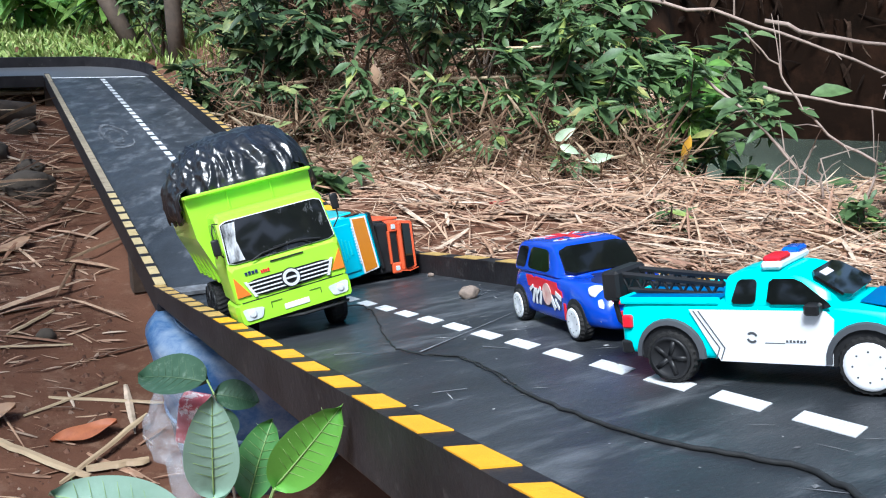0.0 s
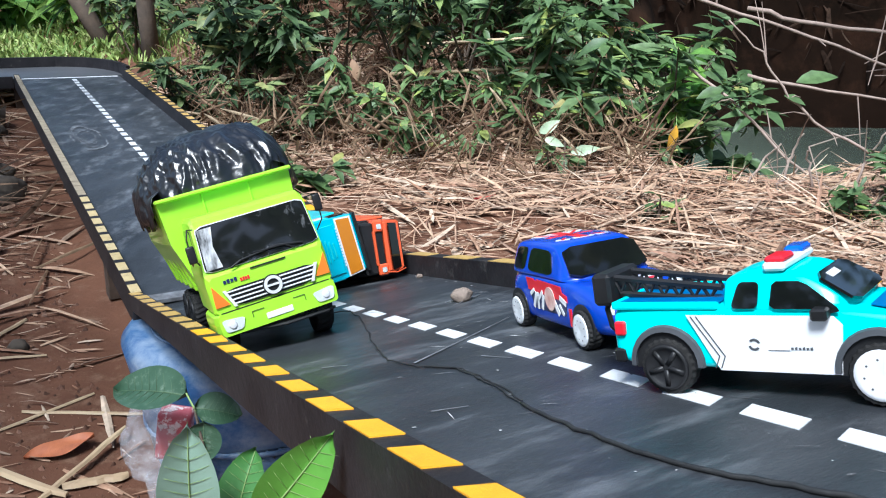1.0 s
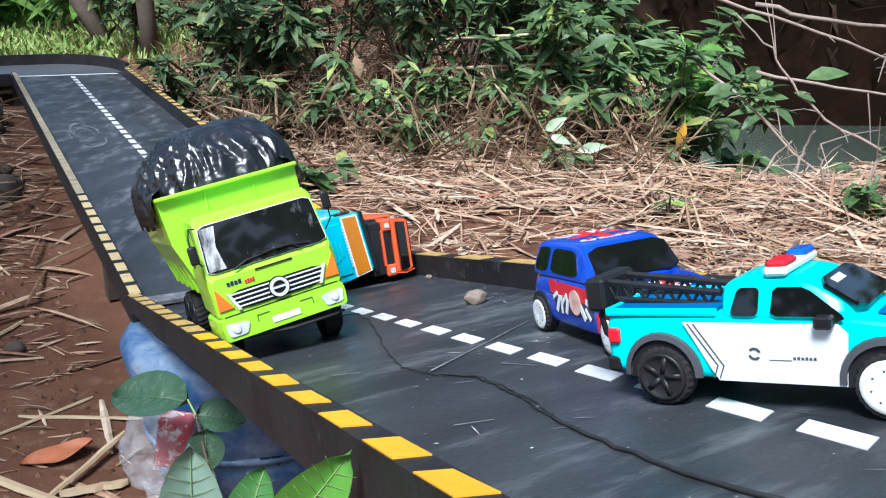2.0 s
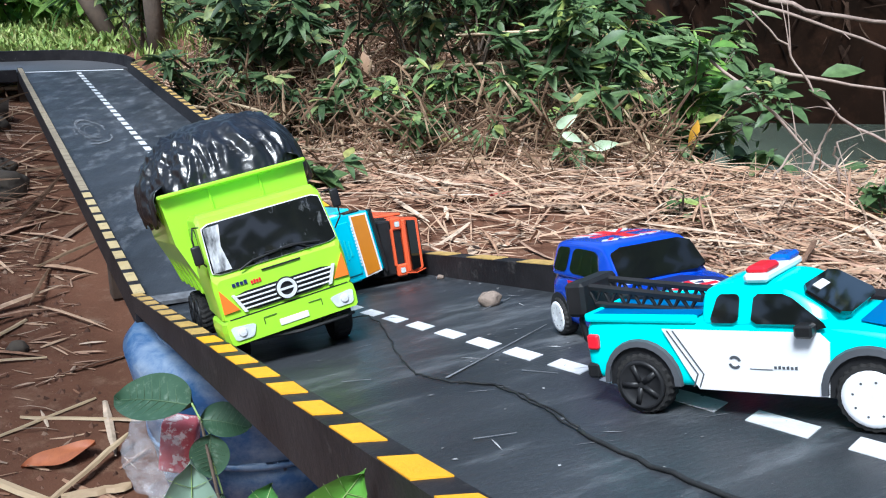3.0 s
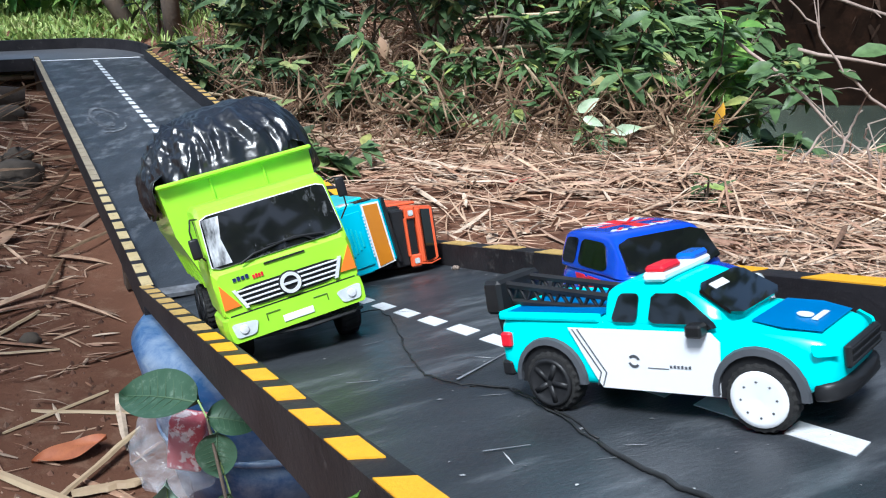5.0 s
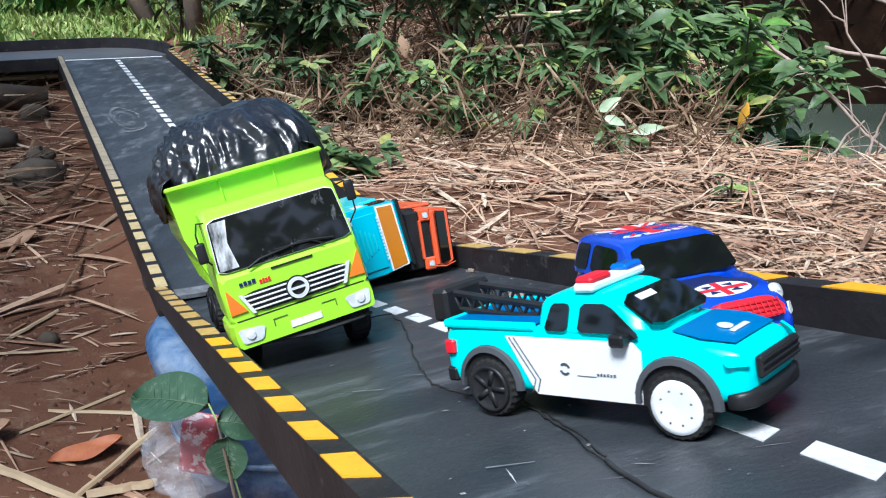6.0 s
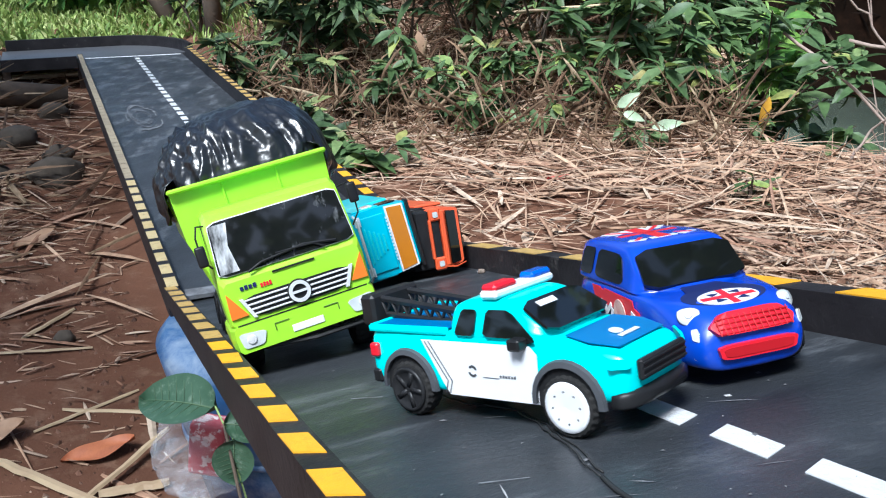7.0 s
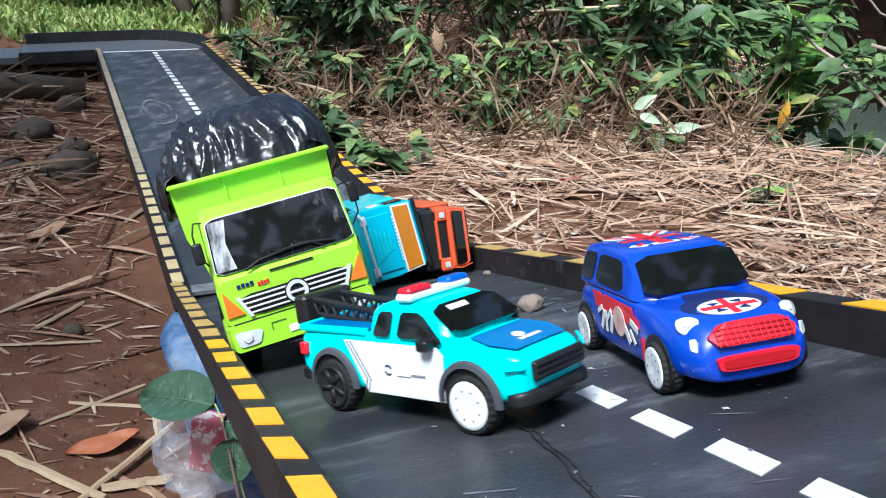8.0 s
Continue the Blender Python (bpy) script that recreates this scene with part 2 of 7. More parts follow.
def ground():
    xs = sorted({round(v, 3) for v in np.concatenate([np.linspace(-3.2, 3.2, 129), np.linspace(-9, 9, 61), [-60, -30, -15, 15, 30, 60]])})
    ys = sorted({round(v, 3) for v in np.concatenate([np.linspace(-0.4, 5.6, 121), np.linspace(-3, 13, 60), [-60, -25, -10, 20, 35, 60]])})
    pts = [(x, y, ground_z(x, y)) for y in ys for x in xs]
    nx = len(xs)
    faces = [(j * nx + i, j * nx + i + 1, (j + 1) * nx + i + 1, (j + 1) * nx + i) for j in range(len(ys) - 1) for i in range(nx - 1)]
    me = bpy.data.meshes.new("ground")
    me.from_pydata(pts, [], faces)
    me.materials.append(M_SOIL)
    me.materials.append(M_BANK)
    for p in me.polygons:
        p.use_smooth = True
        c = p.center
        # ground behind the shrubs takes the darkened bank colour too
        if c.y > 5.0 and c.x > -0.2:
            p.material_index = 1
    tagged(new("ground", me), "red brown garden soil with a bank down to a stream", "ground", kind="structure")
    bm = bmesh.new()
    n = 24
    vs = [[bm.verts.new((0.6 + 6.4 * i / n, 3.0 + 5.2 * j / n, -0.10)) for i in range(n + 1)] for j in range(n + 1)]
    for j in range(n):
        for i in range(n):
            bm.faces.new((vs[j][i], vs[j][i + 1], vs[j + 1][i + 1], vs[j + 1][i]))
    tagged(link("water", bm, M_WATER, smooth=True), "still murky green stream below a dark earth bank", "stream", kind="structure")


ground()


# ---- litter, grass ----
def strips(name, rows, material, label, category, kind="stuff"):
    """rows: (foot, direction, up, length, width, bend). One thin folded blade each."""
    pts, faces = [], []
    for foot, d, up, ln, wd, bend in rows:
        side = d.cross(up).normalized()
        k = len(pts)
        for t, ww in ((0, 0.55), (0.33, 1.0), (0.7, 0.85), (1.0, 0.15)):
            c = foot + d * (ln * t) + up * (bend * ln * (t - t * t) * 4)
            pts += [c - side * wd * ww * 0.5, c + up * wd * 0.18 * ww, c + side * wd * ww * 0.5]
        for i in range(3):
            a = k + i * 3
            faces += [(a, a + 1, a + 4, a + 3), (a + 1, a + 2, a + 5, a + 4)]
    me = bpy.data.meshes.new(name)
    me.from_pydata([tuple(p) for p in pts], [], faces)
    me.materials.append(material)
    return tagged(new(name, me), label, category, kind=kind)


def road_sw(x, y):
    dx, dy = x - FOOT.x, y - FOOT.y
    return dx * H.x + dy * H.y, dx * R.x + dy * R.y


def litter():
    rnd = random.Random(5)
    rows = []
    while len(rows) < 12500:
        y = 1.3 + 3.4 * rnd.random() ** 0.9
        x = rnd.uniform(-1.9, 2.6)
        s, w = road_sw(x, y)
        if w < 0.56 or (s > 2.9 and w < 0.85):
            continue
        z = ground_z(x, y)
        if z < -0.08:
            continue
        bare = noise.noise((x * 1.3 + 4, y * 1.3, 0)) > 0.12 and y < 3.1
        if y < 2.95 + 0.25 * noise.noise((x * 2.2, y, 5)) and x < 1.0 + 0.3 * noise.noise((y * 3, x, 1)) and rnd.random() < 0.5:
            continue
        if bare and rnd.random() < 0.75:
            continue
        base_a = -0.15 + 0.9 * noise.noise((x * 0.8, y * 0.8, 7))
        a = rnd.gauss(base_a, 0.75) + (math.pi if rnd.random() < 0.5 else 0)
        if rnd.random() < 0.25:
            a = rnd.uniform(0, math.tau)
        ln = 0.06 + 0.30 * rnd.random() ** 1.8
        slope = (ground_z(x + 0.1 * math.cos(a), y + 0.1 * math.sin(a)) - z) / 0.1
        tilt = slope + rnd.gauss(0.02, 0.14)
        d = Vector((math.cos(a), math.sin(a), tilt)).normalized()
        up = Vector((rnd.gauss(0, 0.5), rnd.gauss(-0.2, 0.5), 1)).normalized()
        up = (up - d * up.dot(d)).normalized()
        wd = rnd.choice((0.003, 0.004, 0.005, 0.006, 0.009, 0.014)) * (0.8 + 0.4 * rnd.random())
        rows.append((Vector((x, y, z + 0.002 + 0.04 * rnd.random() ** 2)), d, up, ln, wd, rnd.gauss(0.0, 0.04)))
    while len(rows) < 16500:
        x, y = rnd.uniform(0.75, 2.5), rnd.uniform(1.9, 3.6)
        z = ground_z(x, y)
        if z < 0.02 or road_sw(x, y)[1] < 0.6:
            continue
        a = rnd.gauss(0.25, 0.8) + (math.pi if rnd.random() < 0.5 else 0)
        slope = (ground_z(x + 0.1 * math.cos(a), y + 0.1 * math.sin(a)) - z) / 0.1
        d = Vector((math.cos(a), math.sin(a), max(-0.3, min(0.3, slope)) + rnd.gauss(0.02, 0.11))).normalized()
        up = Vector((rnd.gauss(0, 0.5), rnd.gauss(-0.2, 0.5), 1)).normalized()
        up = (up - d * up.dot(d)).normalized()
        rows.append((Vector((x, y, z + 0.004 + 0.06 * rnd.random() ** 1.6)), d, up, 0.08 + 0.34 * rnd.random() ** 1.6, rnd.choice((0.004, 0.006, 0.008, 0.011, 0.016)), rnd.gauss(0.0, 0.04)))
    strips("bamboo_litter", rows, M_LITTER, "dry tan bamboo leaves and stalks covering the slope", "leaf litter")
    rows = []
    while len(rows) < 5600:
        x, y = rnd.uniform(-1.9, 1.5), rnd.uniform(3.3, 5.6)
        s, w = road_sw(x, y)
        if w < 0.62 or (s > 2.8 and w < 0.95):
            continue
        z = ground_z(x, y)
        if z < 0.05 or x > 1.05:
            continue
        a = rnd.uniform(0, math.tau)
        d = Vector((0.5 * math.cos(a), 0.35 * math.sin(a) - 0.15, rnd.uniform(-0.1, 0.8))).normalized()
        up = Vector((rnd.gauss(0, 0.6), -1, rnd.gauss(0.2, 0.3))).normalized()
        up = (up - d * up.dot(d)).normalized()
        rows.append((Vector((x, y, z + 0.22 * rnd.random() ** 1.4)), d, up, rnd.uniform(0.05, 0.19), rnd.choice((0.003, 0.004, 0.005, 0.008, 0.012)), rnd.gauss(0.08, 0.12)))
    strips("dead_leaves", rows, M_DEAD, "dead brown leaves hanging among the shrubs on the bank", "dead leaves")
    rows = []
    while len(rows) < 2300:
        s, w = rnd.uniform(-0.9, 3.4), -0.02 - 1.9 * rnd.random() ** 1.1
        p = FOOT + H * s + R * w
        a = rnd.gauss(0.35, 0.6) + (math.pi if rnd.random() < 0.5 else 0)
        big = rnd.random() < 0.14 + 0.22 * smooth(0.8, 1.5, s) and (p - Vector((-0.80, 1.62, p.z))).length > 0.22
        ln = rnd.uniform(0.12, 0.38) if big else rnd.uniform(0.015, 0.09)
        wd = rnd.choice((0.006, 0.009, 0.014, 0.02)) if big else rnd.uniform(0.003, 0.010)
        z = ground_z(p.x, p.y)
        slope = (ground_z(p.x + 0.1 * math.cos(a), p.y + 0.1 * math.sin(a)) - z) / 0.1
        d = Vector((math.cos(a), math.sin(a), slope + rnd.gauss(0.01, 0.03))).normalized()
        up = Vector((rnd.gauss(0, 0.3), rnd.gauss(0, 0.3), 1))
        up = (up - d * up.dot(d)).normalized()
        rows.append((Vector((p.x, p.y, z + 0.004)), d, up, ln, wd, rnd.gauss(0.02, 0.03)))
    strips("bamboo_chips", rows, M_LITTER, "split bamboo chips and dry stalks strewn on bare soil", "bamboo chips")
    rows = []
    while len(rows) < 11000:
        x, y = rnd.uniform(-6.0, -0.6), rnd.uniform(4.6, 9.5)
        s, w = road_sw(x, y)
        if s < 3.85 or w > 1.4:
            continue
        a = rnd.uniform(0, math.tau)
        d = Vector((0.5 * math.cos(a), 0.5 * math.sin(a), 1)).normalized()
        up = Vector((math.cos(a), math.sin(a), -0.4)).normalized()
        d = (d + Vector((rnd.gauss(0, 0.5), rnd.gauss(0, 0.5), 0))).normalized()
        up = (up - d * up.dot(d)).normalized()
        rows.append((Vector((x, y, ground_z(x, y) + 0.05 * rnd.random())), d, up, rnd.uniform(0.03, 0.11), rnd.uniform(0.012, 0.032), -0.12))
    for _ in range(900):
        x, y = rnd.uniform(-2.0, -1.0), rnd.uniform(4.0, 5.6)
        s, w = road_sw(x, y)
        if w < 0.66:
            continue
        a = rnd.uniform(0, math.tau)
        d = Vector((0.5 * math.cos(a), 0.5 * math.sin(a), 1)).normalized()
        up = Vector((math.cos(a), math.sin(a), -0.4)).normalized()
        rows.append((Vector((x, y, ground_z(x, y))), d, up, rnd.uniform(0.04, 0.13), rnd.uniform(0.005, 0.014), -0.15))
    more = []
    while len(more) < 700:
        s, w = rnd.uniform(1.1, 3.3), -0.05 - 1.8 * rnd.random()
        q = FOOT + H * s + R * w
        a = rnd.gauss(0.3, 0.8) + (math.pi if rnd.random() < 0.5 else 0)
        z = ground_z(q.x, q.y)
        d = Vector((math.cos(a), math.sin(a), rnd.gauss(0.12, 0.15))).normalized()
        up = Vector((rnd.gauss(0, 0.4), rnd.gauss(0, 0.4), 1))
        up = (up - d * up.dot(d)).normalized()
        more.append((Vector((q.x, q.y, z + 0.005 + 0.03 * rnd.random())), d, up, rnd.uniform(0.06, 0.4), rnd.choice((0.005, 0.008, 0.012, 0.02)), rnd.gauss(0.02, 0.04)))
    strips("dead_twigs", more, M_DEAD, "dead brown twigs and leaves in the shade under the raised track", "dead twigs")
    strips("grass", rows, M_GRASS, "bright sunlit grass behind the raised track", "grass")


litter()


def clods():
    """Crumbs of earth on the bare soil."""
    rnd = random.Random(17)
    pts, faces = [], []
    for _ in range(11000):
        s, w = rnd.uniform(-0.9, 2.6), -0.02 - 1.6 * rnd.random()
        q = FOOT + H * s + R * w
        r = 0.0020 + 0.008 * rnd.random() ** 6
        z = ground_z(q.x, q.y)
        k = len(pts)
        a0 = rnd.uniform(0, 6.28)
        for i in range(5):
            a = a0 + i * math.tau / 5
            f = r * rnd.uniform(0.7, 1.3)
            pts.append((q.x + f * math.cos(a), q.y + f * math.sin(a), z - 0.001))
        pts.append((q.x + rnd.gauss(0, r * 0.25), q.y + rnd.gauss(0, r * 0.25), z + r * rnd.uniform(0.8, 1.5)))
        faces += [(k + i, k + (i + 1) % 5, k + 5) for i in range(5)]
    me = bpy.data.meshes.new("soil_crumbs")
    me.from_pydata(pts, [], faces)
    me.materials.append(M_CRUMB)
    tagged(new("soil_crumbs", me), "crumbs of red brown earth on bare soil", "soil crumbs", kind="stuff")


M_CRUMB = scatter_mat("earth_crumb", [(0.0, (0.08, 0.038, 0.024)), (0.7, (0.17, 0.085, 0.055)), (0.95, (0.22, 0.13, 0.09)), (1.0, (0.36, 0.26, 0.19))], 0.9)
clods()


def canopy():
    """The grove's leaves overhead and behind, unseen, with gaps to the sky placed to shape the light."""
    rnd = random.Random(23)
    pts, faces = [], []
    n = 0
    while n < 24000:
        x, y = rnd.uniform(-9, 9), rnd.uniform(-9, 11)
        z = rnd.uniform(3.4, 6.0)
        if rnd.random() < 0.30:
            a = rnd.uniform(0, math.tau)
            r = rnd.uniform(6, 9)
            x, y, z = r * math.cos(a), 1 + r * math.sin(a), rnd.uniform(0.5, 4.5)
            if y > 4:
                continue
        if (y > 4.2 and x < 1.0) or (x < -0.4 and y > 2.3) or (math.hypot(x + 0.7, y + 0.9) < 2.0 and z > 3 and rnd.random() < 0.8):
            continue
        if noise.noise((x * 0.45, y * 0.45, z * 0.3)) < -0.02:
            continue
        n += 1
        b = rnd.uniform(0, math.tau)
        d = Vector((math.cos(b), math.sin(b), rnd.gauss(-0.3, 0.4))).normalized()
        sd = d.cross(Vector((rnd.gauss(0, 0.5), rnd.gauss(0, 0.5), 1))).normalized()
        ln, wd = rnd.uniform(0.14, 0.3), rnd.uniform(0.05, 0.11)
        o = Vector((x, y, z))
        k = len(pts)
        pts += [o, o + d * ln * 0.45 - sd * wd, o + d * ln, o + d * ln * 0.45 + sd * wd]
        faces += [(k, k + 1, k + 2), (k, k + 2, k + 3)]
    # two added clumps, out of view, that shade the soil left of the track
    for n in range(520):
        near = n < 260
        o = Vector((rnd.gauss(0, 0.55), rnd.gauss(0, 0.55), rnd.gauss(0, 0.4)))
        b = rnd.uniform(0, math.tau)
        d = Vector((math.cos(b), math.sin(b), rnd.gauss(-0.3, 0.4))).normalized()
        sd = d.cross(Vector((rnd.gauss(0, 0.5), rnd.gauss(0, 0.5), 1))).normalized()
        o += Vector((-2.2, 0.30, 2.9)) if near else Vector((-2.6, 2.35, 2.5))
        k = len(pts)
        pts += [o, o + d * 0.1 - sd * 0.07, o + d * 0.24, o + d * 0.1 + sd * 0.07]
        faces += [(k, k + 1, k + 2), (k, k + 2, k + 3)]
    me = bpy.data.meshes.new("unseen_canopy")
    me.from_pydata([tuple(p) for p in pts], [], faces)
    me.materials.append(M_LEAF_DARK)
    tagged(new("unseen_canopy", me), "unseen dark green grove leaves overhead, added for shade and reflections, with gaps of sky", "tree canopy", kind="stuff")


canopy()


def bank_roots():
    """Dark roots and clods that hang on the far bank."""
    rnd = random.Random(71)
    rows = []
    while len(rows) < 1500:
        x, y = rnd.uniform(0.7, 4.6), rnd.uniform(6.9, 8.7)
        z = ground_z(x, y)
        if z < -0.05:
            continue
        d = Vector((rnd.gauss(0, 0.6), -0.5, rnd.gauss(-0.6, 0.5))).normalized()
        up = Vector((rnd.gauss(0, 0.3), -1, 0.6))
        up = (up - d * up.dot(d)).normalized()
        rows.append((Vector((x, y, z + 0.03)), d, up, rnd.uniform(0.06, 0.32), rnd.choice((0.008, 0.012, 0.02, 0.05)), rnd.gauss(0.05, 0.08)))
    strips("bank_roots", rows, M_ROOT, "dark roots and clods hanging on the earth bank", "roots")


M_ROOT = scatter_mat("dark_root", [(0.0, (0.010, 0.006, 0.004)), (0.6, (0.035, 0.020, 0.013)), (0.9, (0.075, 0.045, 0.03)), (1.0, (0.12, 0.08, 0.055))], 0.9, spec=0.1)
bank_roots()


# ---- shrubs ----
def leaf_rows(bm, foot, d, up, ln, wd, droop=0.2):
    side = d.cross(up).normalized()
    ring = []
    for t, ww in ((0, 0.05), (0.18, 0.62), (0.42, 1.0), (0.7, 0.72), (0.9, 0.3), (1.0, 0.02)):
        c = foot + d * (ln * t) - up * (droop * ln * t * t)
        ring.append((bm.verts.new(c - side * wd * ww * 0.5 + up * wd * 0.14 * ww), bm.verts.new(c), bm.verts.new(c + side * wd * ww * 0.5 + up * wd * 0.14 * ww)))
    for i in range(len(ring) - 1):
        a, b = ring[i], ring[i + 1]
        bm.faces.new((a[0], a[1], b[1], b[0]))
        bm.faces.new((a[1], a[2], b[2], b[1]))


def shrub(x, y, height, spread, count, leaf=(0.10, 0.18), material=None, seed=0, lean=(0, 0), label="", ratio=0.34, low=0.15):
    rnd = random.Random(seed)
    z = ground_z(x, y)
    t = thing("shrub", Matrix.Translation((x, y, z)), label or "green leafy shrub growing out of dry leaves", "shrub", "shrubs on the bank")
    stems, crown = bmesh.new(), bmesh.new()
    n = max(4, count // 22)
    per = count // n
    for k in range(n):
        a = rnd.uniform(0, math.tau)
        r = spread * (0.25 + 0.75 * rnd.random() ** 0.6)
        h = height * rnd.uniform(0.45, 1.0)
        tip = Vector((r * math.cos(a) + lean[0], r * math.sin(a) + lean[1], h))
        root = Vector((rnd.gauss(0, 0.04), rnd.gauss(0, 0.04), -0.03))
        mid = root.lerp(tip, 0.5) + Vector((0, 0, 0.12 * h))
        pts = [root, root.lerp(mid, 0.6) + Vector((0, 0, 0.02)), mid, mid.lerp(tip, 0.6) + Vector((0, 0, 0.02)), tip]
        tube(pts, 0.007, 5, stems, 0.35)
        for j in range(per):
            q = low + (1 - low) * rnd.random() ** 0.75
            seg = q * 4
            i = min(3, int(seg))
            p = pts[i].lerp(pts[i + 1], seg - i)
            b = rnd.uniform(0, math.tau)
            d = Vector((math.cos(b), math.sin(b) - 0.25, rnd.gauss(0.1, 0.4))).normalized()
            up = Vector((rnd.gauss(0, 0.25), rnd.gauss(-0.3, 0.3), 1))
            up = (up - d * up.dot(d)).normalized()
            ln = rnd.uniform(*leaf)
            leaf_rows(crown, p, d, up, ln, ln * ratio * rnd.uniform(0.7, 1.35), rnd.uniform(0.1, 0.6))
            if rnd.random() < 0.7:
                d = (d + Vector((rnd.gauss(0, 0.7), rnd.gauss(0, 0.7), rnd.gauss(0, 0.5)))).normalized()
                up = (up - d * up.dot(d)).normalized()
                leaf_rows(crown, p + Vector((rnd.gauss(0, 0.03), rnd.gauss(0, 0.03), rnd.gauss(0, 0.03))), d, up, ln * rnd.uniform(0.3, 0.55), ln * rnd.uniform(0.10, 0.2), rnd.uniform(0.1, 0.5))
    part("stem", stems, M_BARK, t)
    part("crown", crown, material or M_LEAF, t, smooth=True)
    return t


def shrubs():
    for k, (x, y, h, sp, n, lf, mt, lb, low) in enumerate((
            (1.14, 3.98, 0.62, 0.50, 340, (0.08, 0.18), M_LEAF, "large shrub with long glossy green leaves beside the stream", 0.10),
            (0.78, 3.98, 0.62, 0.36, 190, (0.08, 0.16), M_LEAF, "shrub with broad green leaves over dry bamboo litter", 0.25),
            (1.28, 4.00, 0.52, 0.36, 170, (0.08, 0.18), M_LEAF, "shrub with long green leaves leaning over the stream", 0.15),
            (0.50, 4.05, 0.70, 0.36, 165, (0.07, 0.15), M_LEAF, "", 0.42), (0.20, 4.10, 0.75, 0.38, 160, (0.07, 0.14), M_LEAF, "", 0.45),
            (-0.12, 4.15, 0.75, 0.38, 160, (0.07, 0.14), M_LEAF_DARK, "", 0.42), (-0.45, 4.15, 0.70, 0.36, 160, (0.07, 0.14), M_LEAF_DARK, "", 0.35),
            (-0.78, 4.10, 0.60, 0.34, 220, (0.08, 0.15), M_LEAF_DARK, "", 0.25), (-1.02, 4.35, 0.60, 0.32, 220, (0.08, 0.15), M_LEAF_DARK, "", 0.2),
            (-0.55, 3.80, 0.34, 0.26, 110, (0.06, 0.12), M_LEAF_DARK, "", 0.2), (-0.22, 3.85, 0.36, 0.26, 110, (0.06, 0.12), M_LEAF, "", 0.3), (0.12, 3.90, 0.36, 0.26, 110, (0.06, 0.12), M_LEAF, "", 0.35), (0.40, 3.80, 0.36, 0.24, 90, (0.06, 0.12), M_LEAF, "", 0.3),
            (-1.05, 3.95, 0.42, 0.26, 130, (0.07, 0.13), M_LEAF_DARK, "", 0.15),
            (-1.10, 4.95, 0.5, 0.30, 170, (0.08, 0.15), M_LEAF_DARK, "", 0.15), (0.75, 4.6, 0.65, 0.45, 250, (0.10, 0.17), M_LEAF, "", 0.2),
            (1.25, 4.6, 0.5, 0.4, 200, (0.10, 0.18), M_LEAF, "", 0.2), (0.3, 4.8, 0.6, 0.5, 260, (0.1, 0.17), M_LEAF_DARK, "", 0.2),
            (-0.25, 4.85, 0.6, 0.5, 260, (0.1, 0.17), M_LEAF_DARK, "", 0.2), (-0.75, 4.9, 0.6, 0.45, 240, (0.09, 0.16), M_LEAF_DARK, "", 0.2),
            (0.0, 5.5, 0.7, 0.7, 260, (0.1, 0.18), M_LEAF_DARK, "", 0.1), (-0.95, 5.6, 0.7, 0.6, 240, (0.1, 0.18), M_LEAF_DARK, "", 0.1),
            (0.9, 5.4, 0.7, 0.6, 240, (0.1, 0.18), M_LEAF_DARK, "", 0.1), (0.4, 6.3, 0.9, 0.8, 260, (0.12, 0.2), M_LEAF_DARK, "", 0.1), (-0.7, 6.5, 0.9, 0.8, 260, (0.12, 0.2), M_LEAF_DARK, "", 0.1),
            (-1.72, 5.35, 0.75, 0.34, 190, (0.07, 0.14), M_LEAF_DARK, "", 0.25), (-2.0, 6.0, 0.8, 0.42, 200, (0.08, 0.15), M_LEAF_DARK, "", 0.2), (-0.12, 4.5, 0.8, 0.42, 230, (0.07, 0.14), M_LEAF_DARK, "", 0.1), (0.3, 4.45, 0.75, 0.4, 210, (0.07, 0.14), M_LEAF_DARK, "", 0.1), (0.95, 5.05, 0.75, 0.4, 200, (0.08, 0.15), M_LEAF_DARK, "", 0.2), (-1.6, 6.1, 0.6, 0.4, 130, (0.09, 0.16), M_LEAF_DARK, "", 0.1), (-1.75, 7.6, 0.8, 0.7, 220, (0.12, 0.22), M_LEAF, "", 0.1),
            (-2.9, 8.8, 1.0, 0.9, 240, (0.15, 0.3), M_LEAF, "", 0.1), (-4.4, 8.6, 1.0, 0.9, 240, (0.15, 0.3), M_LEAF, "", 0.1))):
        shrub(x, y, h, sp, n, lf, mt, k + 1, (0, -0.08), lb, low=low)
